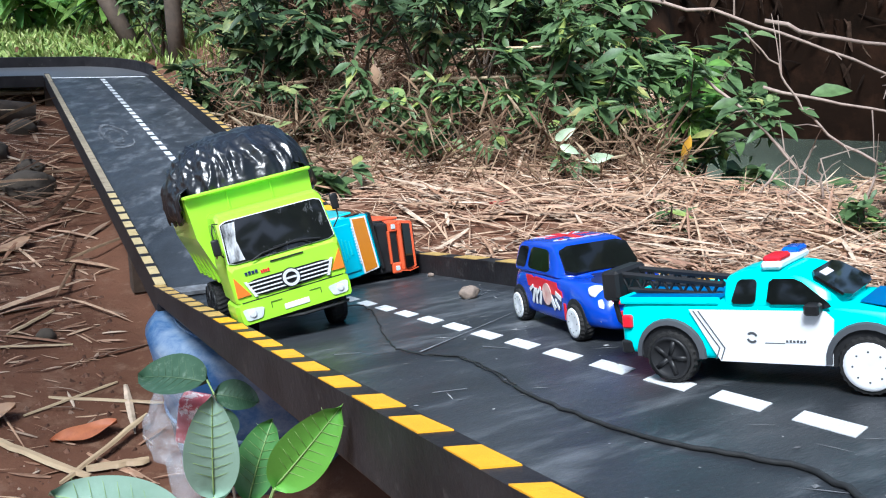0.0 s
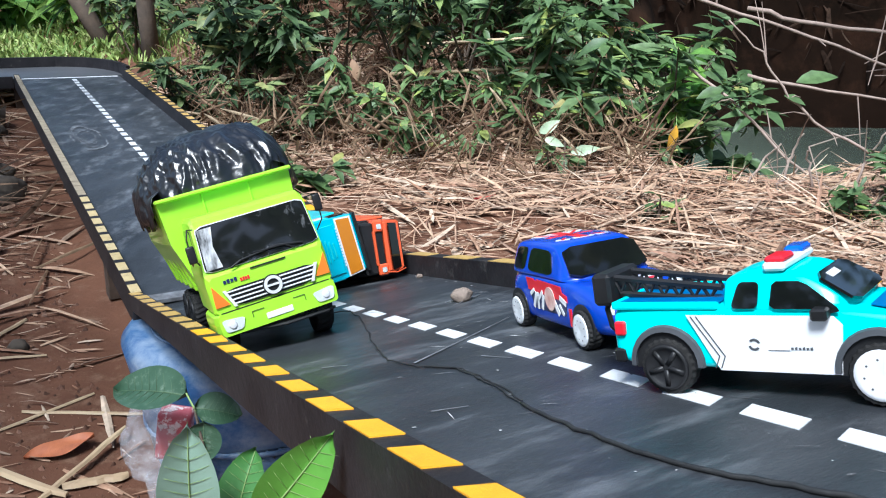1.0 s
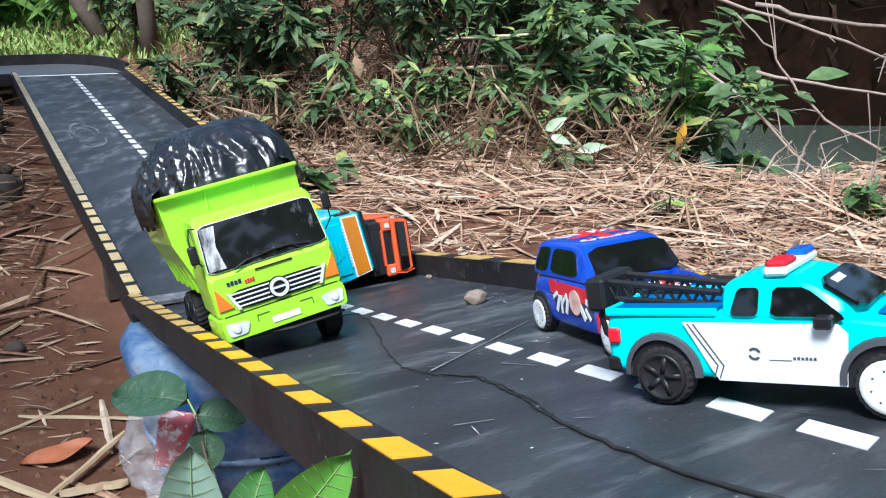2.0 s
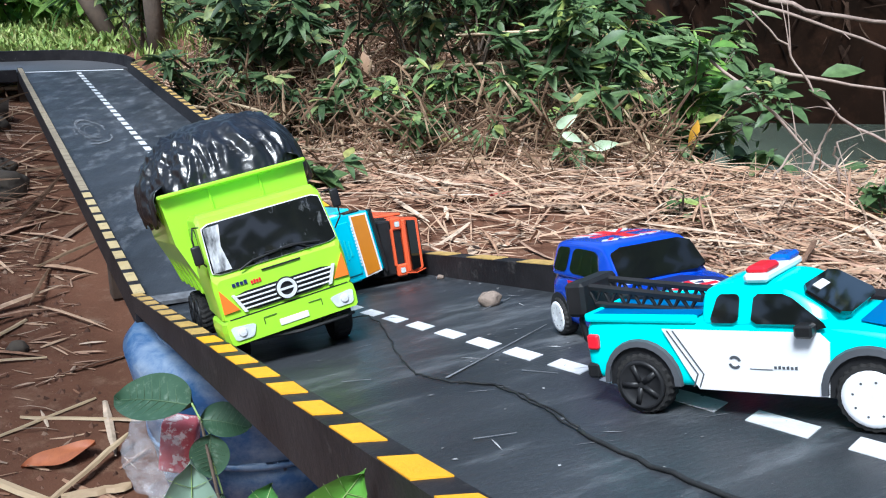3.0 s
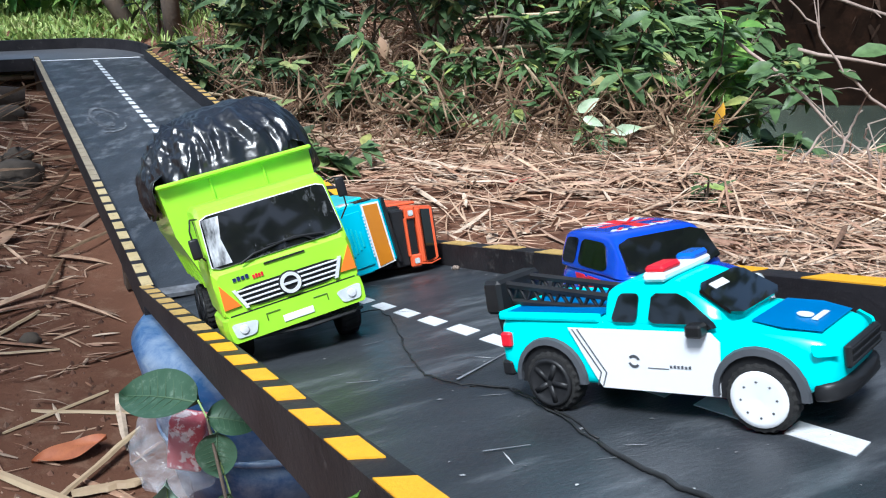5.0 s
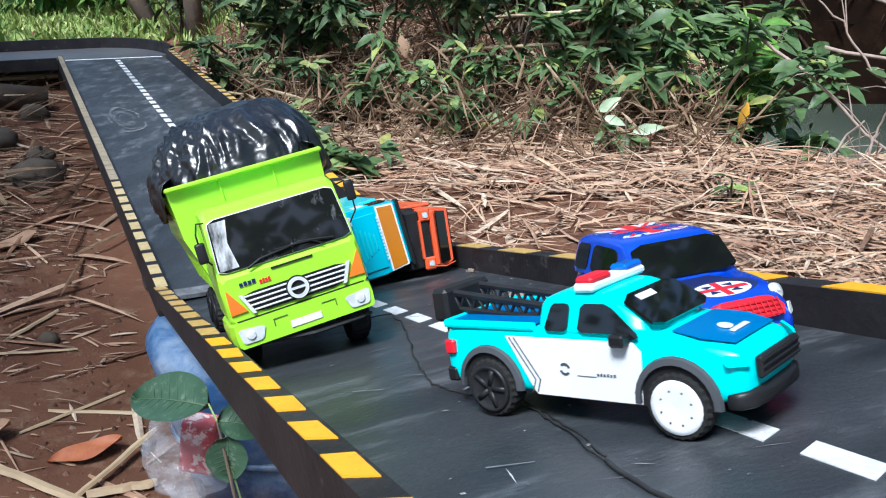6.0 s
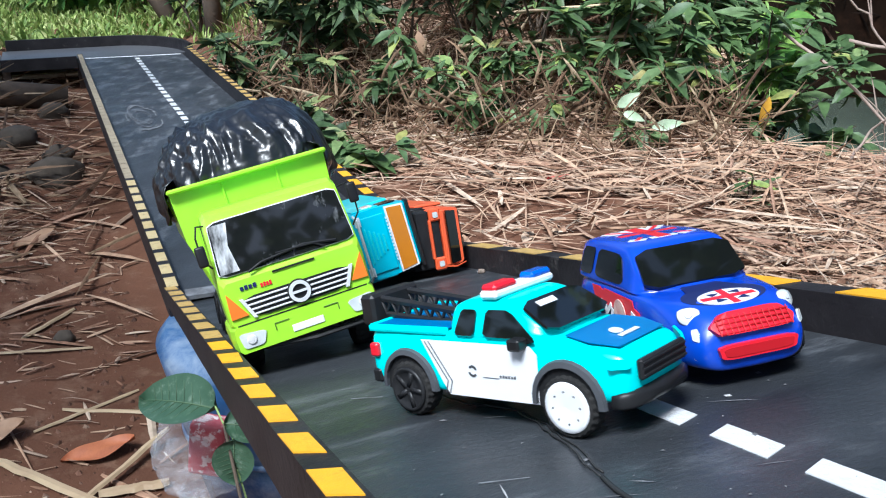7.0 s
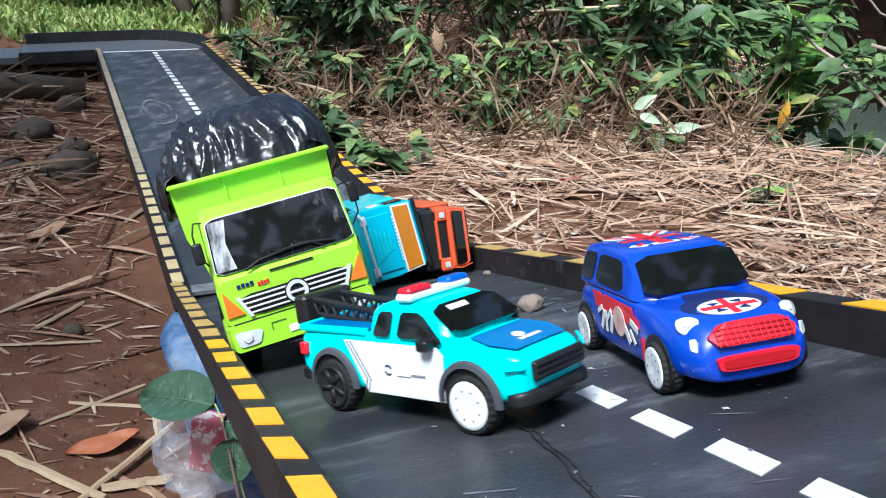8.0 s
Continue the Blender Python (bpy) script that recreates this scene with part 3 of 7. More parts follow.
    for k, (x, y, h, sp, n, lf, mt, lb, ra) in enumerate((
            (-0.62, 3.35, 0.26, 0.20, 60, (0.07, 0.13), M_LEAF_DARK, "low green seedling beside the track", 0.5), (-0.42, 3.15, 0.16, 0.18, 40, (0.07, 0.12), M_LEAF, "low green seedling beside the track", 0.5),
            (0.52, 3.45, 0.16, 0.14, 16, (0.06, 0.11), M_LEAF, "small seedling among the litter", 0.55), (0.12, 3.6, 0.20, 0.18, 44, (0.06, 0.10), M_LEAF, "small green seedling among the litter", 0.5),
            (0.86, 2.95, 0.10, 0.08, 10, (0.07, 0.12), M_LEAF, "small green seedling among the litter", 0.4), (-0.15, 3.65, 0.22, 0.2, 50, (0.06, 0.11), M_LEAF, "small green seedling among the litter", 0.5),
            (1.62, 2.85, 0.20, 0.16, 40, (0.06, 0.11), M_LEAF, "young green sapling at the stream edge", 0.45), (1.8, 3.0, 0.26, 0.18, 50, (0.06, 0.11), M_LEAF, "young green sapling at the stream edge", 0.45),
            (1.15, 4.0, 0.74, 0.30, 60, (0.09, 0.16), M_LEAF_LIGHT, "fresh light green shoots above the shrub", 0.36),
            (-2.6, 6.9, 0.6, 0.4, 110, (0.2, 0.4), M_LEAF_LIGHT, "bright broad-leaved plant in the grass", 0.3), (-3.6, 7.6, 0.9, 0.6, 150, (0.25, 0.5), M_LEAF_LIGHT, "bright broad-leaved plant in the grass", 0.25))):
        shrub(x, y, h, sp, n, lf, mt, k + 41, (0, 0), lb, ra)


shrubs()


def trunk(x, y, r, h, lean=(0.0, 0.0), label="", seed=0):
    rnd = random.Random(seed)
    z = ground_z(x, y)
    t = thing("tree", Matrix.Translation((x, y, z)), label or "dark bare tree trunk behind the track", "tree", "trunks behind the track")
    pts = [Vector((lean[0] * k / 7 + rnd.gauss(0, r * 0.15), lean[1] * k / 7 + rnd.gauss(0, r * 0.15), -0.1 + h * k / 7)) for k in range(8)]
    part("trunk", tube(pts, r, 12, None, 0.7), M_BARK, t, smooth=True)
    top = pts[-1]
    limbs, crown = bmesh.new(), bmesh.new()
    for k in range(7):
        a = rnd.uniform(0, math.tau)
        e = top + Vector((1.0 * math.cos(a), 1.0 * math.sin(a), rnd.uniform(0.3, 1.0)))
        tube([top - Vector((0, 0, 0.1)), top.lerp(e, 0.5) + Vector((0, 0, 0.1)), e], r * 0.35, 6, limbs, 0.3)
        for j in range(45):
            p = top.lerp(e, rnd.uniform(0.3, 1.1)) + Vector((rnd.gauss(0, 0.25), rnd.gauss(0, 0.25), rnd.gauss(0, 0.2)))
            b = rnd.uniform(0, math.tau)
            d = Vector((math.cos(b), math.sin(b), rnd.gauss(-0.2, 0.3))).normalized()
            up = Vector((0, 0, 1)) - d * d.z
            leaf_rows(crown, p, d, up.normalized(), rnd.uniform(0.15, 0.25), 0.07, 0.3)
    part("limbs", limbs, M_BARK, t)
    part("crown", crown, M_LEAF_DARK, t, smooth=True)


trunk(-1.56, 4.98, 0.050, 2.6, (-0.05, 0.1), seed=1)
trunk(-1.35, 6.6, 0.05, 2.8, (0.2, 0.0), "thin pale trunk behind the shrubs", 2)
trunk(-2.10, 5.95, 0.06, 2.6, (-1.5, 0.4), "leaning brown trunk in the grass", 3)
trunk(-3.3, 8.2, 0.10, 3.0, (0.2, 0.0), "dark trunk in the shade behind the grass", 4)


def branch(points, r, label, leaves=(), seed=0, sub=6):
    rnd = random.Random(seed)
    t = thing("branch", Matrix.Translation(points[0]), label, "branch", "bare branches over the stream")
    o = Vector(points[0])
    pts = []
    P = [Vector(p) - o for p in points]
    for i in range(len(P) - 1):
        for k in range(4):
            p = P[i].lerp(P[i + 1], k / 4)
            pts.append(p + Vector((rnd.gauss(0, r * 0.8), rnd.gauss(0, r * 0.8), rnd.gauss(0, r * 0.8))) if (i or k) else p)
    pts.append(P[-1])
    part("stem", tube(pts, r, 7, None, 0.5), M_TWIG, t, smooth=True)
    for k in range(sub):
        p = rnd.choice(pts[2:])
        e = p + Vector((rnd.gauss(0, 0.12), rnd.gauss(0, 0.08), rnd.gauss(0.03, 0.12)))
        part("twig", tube([p, p.lerp(e, 0.5) + Vector((0, 0, 0.01)), e], r * 0.45, 5, None, 0.4), M_TWIG, t)
    if leaves:
        bm = bmesh.new()
        for q, d, ln in leaves:
            d = Vector(d).normalized()
            up = Vector((0.1, -0.6, 1))
            leaf_rows(bm, Vector(q) - o, d, (up - d * up.dot(d)).normalized(), ln, ln * 0.55, 0.1)
        part("leaves", bm, M_LEAF, t, smooth=True)


branch([(0.75, 4.6, 1.0), (1.1, 4.4, 0.98), (1.55, 4.3, 0.88), (2.0, 4.2, 0.74), (2.4, 4.1, 0.60)], 0.011, "long thin bare branch arching over the stream", seed=1, sub=10)
branch([(1.62, 4.4, 0.90), (1.95, 4.3, 0.84), (2.3, 4.25, 0.80), (2.8, 4.2, 0.74)], 0.012, "pale bare branch hanging over the stream", seed=2)
branch([(1.5, 3.95, 0.62), (1.85, 3.9, 0.56), (2.4, 3.85, 0.52)], 0.009, "pale bare branch hanging over the stream", seed=3, sub=3)
branch([(1.15, 3.7, 0.68), (1.35, 3.55, 0.52), (1.5, 3.45, 0.36), (1.75, 3.3, 0.18), (2.0, 3.1, 0.10)], 0.007, "thin leafy branch bending to the water",
       leaves=[((1.36, 3.55, 0.56), (0.9, -0.3, 0.1), 0.13), ((1.20, 3.66, 0.66), (0.8, 0.2, -0.3), 0.12), ((1.62, 3.38, 0.30), (0.7, -0.3, 0.2), 0.1), ((1.28, 3.6, 0.6), (-0.7, 0.0, -0.2), 0.12)], seed=4, sub=4)


branch([(1.95, 3.55, 0.33), (1.70, 3.62, 0.46), (1.56, 3.66, 0.60), (1.45, 3.68, 0.74), (1.30, 3.70, 0.88)], 0.007, "thin branch with two broad leaves over the stream",
       [((1.60, 3.64, 0.63), (1, -0.2, 0.25), 0.17), ((1.56, 3.65, 0.57), (0.8, -0.2, -0.25), 0.10)], seed=9, sub=5)
for k, (x, y, dx, h) in enumerate(((1.40, 3.22, 0.07, 0.26), (1.52, 3.16, -0.05, 0.22), (1.63, 3.10, 0.10, 0.30), (1.30, 3.30, 0.12, 0.20), (1.78, 3.05, 0.04, 0.24))):
    z = ground_z(x, y)
    branch([(x, y, z), (x + dx * 0.3, y - 0.02, z + h * 0.4), (x + dx * 0.7, y, z + h * 0.75), (x + dx, y - 0.03, z + h)], 0.006, "thin pale dead twig standing in the litter by the stream", seed=20 + k, sub=4)


def bamboo_pole(a, b, r, label):
    a, b = Vector(a), Vector(b)
    t = thing("bamboo_pole", Matrix.Translation(a), label, "bamboo pole")
    bm = bmesh.new()
    tube([(b - a) * (k / 12) + Vector((0, 0, 0.15 * r * math.sin(2.3 * k))) for k in range(13)], r, 9, bm, 0.85)
    part("culm", bm, M_CANE, t, smooth=True)


M_CANE = mat("dry_bamboo_cane", (0.55, 0.42, 0.26), 0.5, alt=(0.4, 0.28, 0.17), scale=12, bump=0.3, bscale=60)
bamboo_pole((1.10, 3.56, ground_z(1.10, 3.56) + 0.03), (1.40, 3.46, ground_z(1.40, 3.46) + 0.03), 0.011, "thick dry bamboo pole lying at the stream edge")
bamboo_pole((1.50, 3.20, ground_z(1.50, 3.20) + 0.03), (1.85, 3.36, ground_z(1.85, 3.36) + 0.03), 0.008, "dry bamboo cane lying in the litter")
bamboo_pole((-0.15, 3.95, 0.60), (0.62, 4.0, 0.64), 0.009, "thin dry cane caught in the shrubs")
bamboo_pole((-0.05, 4.1, 0.72), (0.7, 4.05, 0.78), 0.008, "thin dry cane caught in the shrubs")


def stone(x, y, r, squash=0.7, seed=0, label="rounded muddy stone, darkened for shade, half sunk in the soil", z=None, category="stone", group="stones under the track"):
    bm = bmesh.new()
    bmesh.ops.create_icosphere(bm, subdivisions=3, radius=r)
    for v in bm.verts:
        n1 = noise.noise(v.co * (1.5 / r) + Vector((seed * 7.1, 0, 0)))
        v.co *= 1 + 0.28 * n1
        v.co.z *= squash
    ob = link("stone", bm, M_STONE, smooth=True)
    ob.location = (x, y, (ground_z(x, y) + r * squash * 0.2) if z is None else z)
    return tagged(ob, label, category, group)


rs = random.Random(9)
for k, (s, w, r) in enumerate([(1.85, -0.16, 0.10), (2.0, -0.5, 0.07), (2.3, -0.3, 0.09), (2.2, -0.75, 0.08), (2.6, -0.55, 0.08), (1.75, -0.6, 0.055), (2.7, -0.15, 0.07), (1.95, -0.85, 0.06), (2.45, -1.1, 0.09), (2.1, -0.15, 0.06), (2.4, -0.5, 0.05), (2.15, -1.05, 0.06), (2.65, -0.85, 0.07), (1.9, -0.36, 0.05)]):
    p = FOOT + H * s + R * w
    stone(p.x, p.y, r, 0.7, k)
stone(-1.066, 2.051, 0.026, 0.85, 31, "small grey pebble on bare soil")
# ---- the toy track ----

def near_slope():
    bm = bmesh.new()
    n = 40
    top = [[bm.verts.new((-0.02 + 2.25 * i / n, -0.014 + 0.473 * j / 8, 0.0002 * noise.noise((i * 0.5, j * 0.7, 0)))) for j in range(9)] for i in range(n + 1)]
    for i in range(n):
        for j in range(8):
            bm.faces.new((top[i][j], top[i + 1][j], top[i + 1][j + 1], top[i][j + 1]))
    edge = [e for e in bm.edges if e.is_boundary]
    ret = bmesh.ops.extrude_edge_only(bm, edges=edge)
    for v in [g for g in ret["geom"] if isinstance(g, bmesh.types.BMVert)]:
        v.co.z = -0.012
    bmesh.ops.recalc_face_normals(bm, faces=bm.faces[:])
    road = link("road", bm, M_DECK, smooth=False)
    road.matrix_world = ROAD
    tagged(road, "black painted board road of a toy track, scuffed and dusty", "toy road", kind="structure")
    # centre line
    for k in range(18):
        x = 0.802 + 0.0865 * (k - 7)
        y = 0.228 + 0.002 * noise.noise((k * 1.7, 0, 0))
        d = quads([(x, y, 0.0007), (x + 0.056, y - 0.001, 0.0007), (x + 0.048, y + 0.021, 0.0007), (x - 0.008, y + 0.022, 0.0007),
                   (x, y, -0.001), (x + 0.056, y - 0.001, -0.001), (x + 0.048, y + 0.021, -0.001), (x - 0.008, y + 0.022, -0.001)],
                  [(0, 1, 2, 3), (4, 5, 1, 0), (5, 6, 2, 1), (6, 7, 3, 2), (7, 4, 0, 3)])
        part("dash", d, M_WHITE_LINE, road)
    # left kerb: a board on edge
    kerb = link("kerb", quads([(0, -0.037, 0.002), (2.2, -0.037, -0.048), (2.2, -0.037, 0.038), (0, -0.037, 0.036),
                               (0, -0.014, -0.028), (2.2, -0.014, -0.048), (2.2, -0.014, 0.038), (0, -0.014, 0.036)],
                              [(0, 1, 2, 3), (7, 6, 5, 4), (3, 2, 6, 7), (4, 5, 1, 0), (1, 5, 6, 2), (4, 0, 3, 7)]), M_KERB)
    kerb.matrix_world = ROAD
    tagged(kerb, "black board kerb painted with yellow stripes on its top", "kerb", kind="structure")
    wob = random.Random(4)
    for k in range(25):
        x = 1.0125 + (0.0886 if k > 12 else 0.0846) * (k - 12) + wob.uniform(-0.003, 0.003)
        e = [wob.uniform(-0.0018, 0.0018) for _ in range(4)]
        zt = 0.036 + 0.002 * x / 2.2
        pts = [(x, -0.0365 + e[0] * 0.3, zt), (x + 0.050 + e[1], -0.0365 + e[2] * 0.3, zt), (x + 0.065 + e[2], -0.0165 + e[1], zt), (x + 0.015 + e[3], -0.0165 + e[0], zt)]
        bm = quads([(a, b, c + 0.0012) for a, b, c in pts] + [(a, b, c - 0.001) for a, b, c in pts], [(0, 1, 2, 3), (4, 5, 1, 0), (5, 6, 2, 1), (6, 7, 3, 2), (7, 4, 0, 3)])
        part("stripe", bm, M_YELLOW if x > 0.62 else M_OLD_YELLOW, kerb)
    # right kerb
    kerb = link("kerb", box(0.10, 2.2, 0.459, 0.484, -0.03, 0.040, 0.0007), M_KERB)
    kerb.matrix_world = ROAD
    tagged(kerb, "black board kerb painted with yellow stripes on its top", "kerb", kind="structure")
    for k in range(11):
        x = 0.3 + 0.165 * k
        q = [(x, 0.4595), (x + 0.09, 0.4595), (x + 0.10, 0.4835), (x + 0.012, 0.4835)]
        bm = quads([(a, b, 0.0412) for a, b in q] + [(a, b, 0.039) for a, b in q], [(0, 1, 2, 3), (4, 5, 1, 0), (5, 6, 2, 1), (6, 7, 3, 2), (7, 4, 0, 3)])
        part("stripe", bm, M_OLD_YELLOW if k < 4 else M_YELLOW, kerb)


M_OLD_YELLOW = mat("faded_yellow_paint", (0.55, 0.36, 0.10), 0.6, alt=(0.42, 0.27, 0.09), scale=30, dirt=(0.16, 0.11, 0.05), dirt_scale=70, dirt_at=(0.55, 0.75))
M_CHALK = mat("pale_chalk_line", (0.22, 0.23, 0.25), 0.8, alt=(0.10, 0.102, 0.11), scale=45, amount=1.5)
M_DECK_WORN = mat("scuffed_black_board", (0.020, 0.023, 0.027), 0.45, alt=(0.062, 0.067, 0.076), scale=5, bump=0.25, bscale=160,
                  dirt=(0.27, 0.285, 0.31), dirt_scale=11, dirt_at=(0.52, 0.86), stretch=(1.5, 0.7, 1), rough_vary=0.12)


def slab(points, thick, name, material, label, category):
    """A level outline of world points with a thickness below."""
    bm = bmesh.new()
    a = [bm.verts.new(p) for p in points]
    c = [bm.verts.new(Vector(p) - Vector((0, 0, thick))) for p in points]
    bm.faces.new(a)
    bm.faces.new(c[::-1])
    n = len(a)
    for i in range(n):
        bm.faces.new((a[i], c[i], c[(i + 1) % n], a[(i + 1) % n]))
    bmesh.ops.recalc_face_normals(bm, faces=bm.faces[:])
    return tagged(link(name, bm, material), label, category, kind="structure")


def wall_along(line, h0, h1, t, name, label, category, material):
    """An upright board that follows a line of world points (on its outer face at deck height)."""
    bm = bmesh.new()
    rows = []
    for i, p in enumerate(line):
        p = Vector(p)
        d = (Vector(line[min(i + 1, len(line) - 1)]) - Vector(line[max(i - 1, 0)]))
        d.z = 0
        n = Vector((d.y, -d.x, 0)).normalized() * t
        rows.append([bm.verts.new(p + Vector((0, 0, h0))), bm.verts.new(p + Vector((0, 0, h1))), bm.verts.new(p + n + Vector((0, 0, h1))), bm.verts.new(p + n + Vector((0, 0, h0)))])
    for i in range(len(rows) - 1):
        for k in range(4):
            bm.faces.new((rows[i][k], rows[i][(k + 1) % 4], rows[i + 1][(k + 1) % 4], rows[i + 1][k]))
    bm.faces.new(rows[0])
    bm.faces.new(rows[-1][::-1])
    bmesh.ops.recalc_face_normals(bm, faces=bm.faces[:])
    return tagged(link(name, bm, material), label, category, kind="structure")


def stripe_on(parent, a, b, c, d, material, name="stripe", lift=0.0007):
    up = Vector((0, 0, lift))
    pts = [Vector(p) + up for p in (a, b, c, d)] + [Vector(p) - up for p in (a, b, c, d)]
    return part(name, quads(pts, [(0, 1, 2, 3), (4, 5, 1, 0), (5, 6, 2, 1), (6, 7, 3, 2), (7, 4, 0, 3)]), material, parent)


def far_slope():
    road = slab([far(0, -0.012), far(0, 0.52), far(3.2, 0.52), far(3.2, -0.012)], 0.012, "road", M_DECK_WORN, "dusty black board road rising to the raised track", "toy road")
    s = 0.25
    while s < 3.12:
        stripe_on(road, far(s, 0.252), far(s, 0.276), far(s + 0.055, 0.276), far(s + 0.055, 0.252), M_WHITE_LINE, "dash")
        s += 0.088
    stripe_on(road, far(3.17, 0.0), far(3.17, 0.51), far(3.195, 0.51), far(3.195, 0.0), M_WHITE_LINE, "cross_line")
    stripe_on(road, far(-0.012, 0.0), far(-0.012, 0.2), far(0.022, 0.2), far(0.022, 0.0), M_CHALK, "cross_line", 0.004)
    # scratched chalk ring
    for rr in (0.024, 0.033, 0.052, 0.058):
        bm = bmesh.new()
        pv = None
        for k in range(25):
            a = k * math.tau / 24
            wob = 1 + 0.35 * noise.noise((math.cos(a) * 1.3, math.sin(a) * 1.3, rr * 90))
            p = [far(1.66 + 4.0 * rr * f * wob * math.cos(a), 0.118 + rr * f * wob * math.sin(a), 0.002) for f in (0.93, 1.0)]
            v = [bm.verts.new(q) for q in p]
            if pv and noise.noise((k * 0.5, rr * 200, 1)) > -0.18:
                bm.faces.new((pv[0], pv[1], v[1], v[0]))
            pv = v
        part("chalk_ring", bm, M_CHALK, road)
    kl = wall_along([far(0, -0.036), far(3.2, -0.036)], -0.045, 0.022, 0.024, "kerb", "low kerb with worn cream stripes along the far road", "kerb", M_KERB)
    s = 0.0
    while s < 3.15:
        stripe_on(kl, far(s, -0.0355, 0.022), far(s, -0.0125, 0.022), far(s + 0.05, -0.0125, 0.022), far(s + 0.05, -0.0355, 0.022), M_CREAM if s < 0.75 else M_WORN)
        s += 0.072 if s < 0.75 else 0.053
    kr = wall_along([far(-0.18, 0.515, 0.0), far(0.0, 0.52), far(3.1, 0.52)], -0.03, 0.052, 0.028, "kerb", "black board kerb with yellow stripes beside the far road", "kerb", M_KERB)
    s = 0.0
    while s < 3.0:
        stripe_on(kr, far(s, 0.5205, 0.052), far(s, 0.5475, 0.052), far(s + 0.05, 0.5475, 0.052), far(s + 0.05, 0.5205, 0.052), M_OLD_YELLOW if s > 0.9 else M_YELLOW)
        s += 0.082


M_WORN = mat("worn_cream_edge", (0.40, 0.33, 0.22), 0.7, alt=(0.25, 0.2, 0.14), scale=25)


def bridge():
    zt = far(3.2, 0).z
    def lv(s, w, z=0.0):
        p = FAR_FOOT + FAR_H * s + FAR_R * w * ACROSS
        return Vector((p.x, p.y, zt + z))
    arc = [lv(3.2 + 0.5 * math.sin(a), 0.18 + 0.36 * math.cos(a)) for a in [k * math.pi / 2 / 10 for k in range(11)]]
    outline = [lv(3.2, -0.42)] + [lv(3.2, 0.54)] + arc[1:] + [lv(3.70, -0.42)]
    deck = slab(outline, 0.02, "road", M_DECK_LIGHT, "grey board deck of the raised track bend", "toy road")
    wall_along([lv(3.1, 0.545)] + arc + [lv(3.71, -0.1), lv(3.71, -0.40)], -0.01, 0.055, 0.02, "kerb", "black curved board wall round the raised bend", "kerb", M_KERB)
    wall_along([lv(3.19, -0.04), lv(3.19, -0.42)], -0.045, 0.012, 0.02, "kerb", "black edge board of the raised track", "kerb", M_KERB)
    slab([lv(3.22, -1.8, -0.02), lv(3.22, -0.43, -0.012), lv(3.66, -0.43, -0.012), lv(3.66, -1.8, -0.02)], 0.03, "road", M_DECK_LIGHT, "grey board deck of the raised track", "toy road")
    for w, s in ((-0.40, 3.26), (-0.46, 3.6), (-1.2, 3.26), (-0.02, 3.26), (0.45, 3.3), (-1.2, 3.6)):
        p = lv(s, w)
        g = ground_z(p.x, p.y)
        ob = link("post", box(-0.025, 0.025, -0.02, 0.02, g - zt - 0.03, -0.021, 0.003), M_POST)
        ob.matrix_world = Matrix.Translation(p) @ Matrix.Rotation(math.atan2(H.y, H.x), 4, "Z")
        tagged(ob, "short wooden post that carries the raised track", "post", "posts under the track")
    for s, w in ((0.9, 0.25), (1.9, 0.25), (2.6, 0.25)):
        p = far(s, w)
        g = ground_z(p.x, p.y)
        ob = link("post", box(-0.03, 0.03, -0.2, 0.2, g - p.z - 0.03, -0.013, 0.003), M_POST)
        ob.matrix_world = Matrix.Translation(p) @ Matrix.Rotation(math.atan2(H.y, H.x), 4, "Z")
        tagged(ob, "wooden trestle under the far road", "post", "posts under the track")
    # planks and log under the bend
    for k, (s, w, ln, dz) in enumerate(((3.35, -0.25, 0.5, 0.02), (3.45, -0.5, 0.6, 0.06), (3.5, -0.15, 0.4, 0.1))):
        p = lv(s, w)
        ob = link("plank", box(-ln / 2, ln / 2, -0.03, 0.03, 0, 0.018, 0.002), M_CANE)
        ob.matrix_world = pose(p.x, p.y, ground_z(p.x, p.y) + 0.01 + 0.02 * k, 0, 0, 25 + 9 * k)
        tagged(ob, "loose weathered plank lying under the raised track", "plank")
    a, b = lv(2.85, -0.12), lv(2.9, -1.6)
    a.z, b.z = ground_z(a.x, a.y) + 0.05, ground_z(b.x, b.y) + 0.05
    t = thing("log", Matrix.Translation(a), "mossy fallen log lying under the raised track", "log")
    part("wood", tube([Vector((0, 0, 0)), (b - a) * 0.35 + Vector((0, 0, 0.02)), (b - a) * 0.7, b - a], 0.06, 12, None, 0.85), M_BARK, t, smooth=True)


# Lighter grey puts the grazing sheen of the raised boards into the colour.
M_DECK_LIGHT = mat("sheen_grey_board", (0.07, 0.072, 0.078), 0.42, alt=(0.10, 0.102, 0.11), scale=6, bump=0.15, bscale=120)
M_POST = mat("dark_weathered_wood", (0.10, 0.065, 0.045), 0.8, alt=(0.05, 0.035, 0.025), scale=20, bump=0.6, bscale=60)
near_slope()
far_slope()
bridge()
# ---- materials of the toys ----
M_LIME = mat("lime_green_paint", (0.40, 0.80, 0.03), 0.35, coat=0.4, alt=(0.36, 0.74, 0.03), scale=10, dirt=(0.26, 0.45, 0.05), dirt_scale=25, dirt_at=(0.62, 0.8))
M_TURQ = mat("turquoise_plastic", (0.03, 0.79, 0.80), 0.3, coat=0.3, alt=(0.03, 0.74, 0.75), scale=6)
M_WHITE = mat("white_plastic", (0.85, 0.86, 0.88), 0.3, coat=0.2, alt=(0.8, 0.81, 0.84), scale=10)
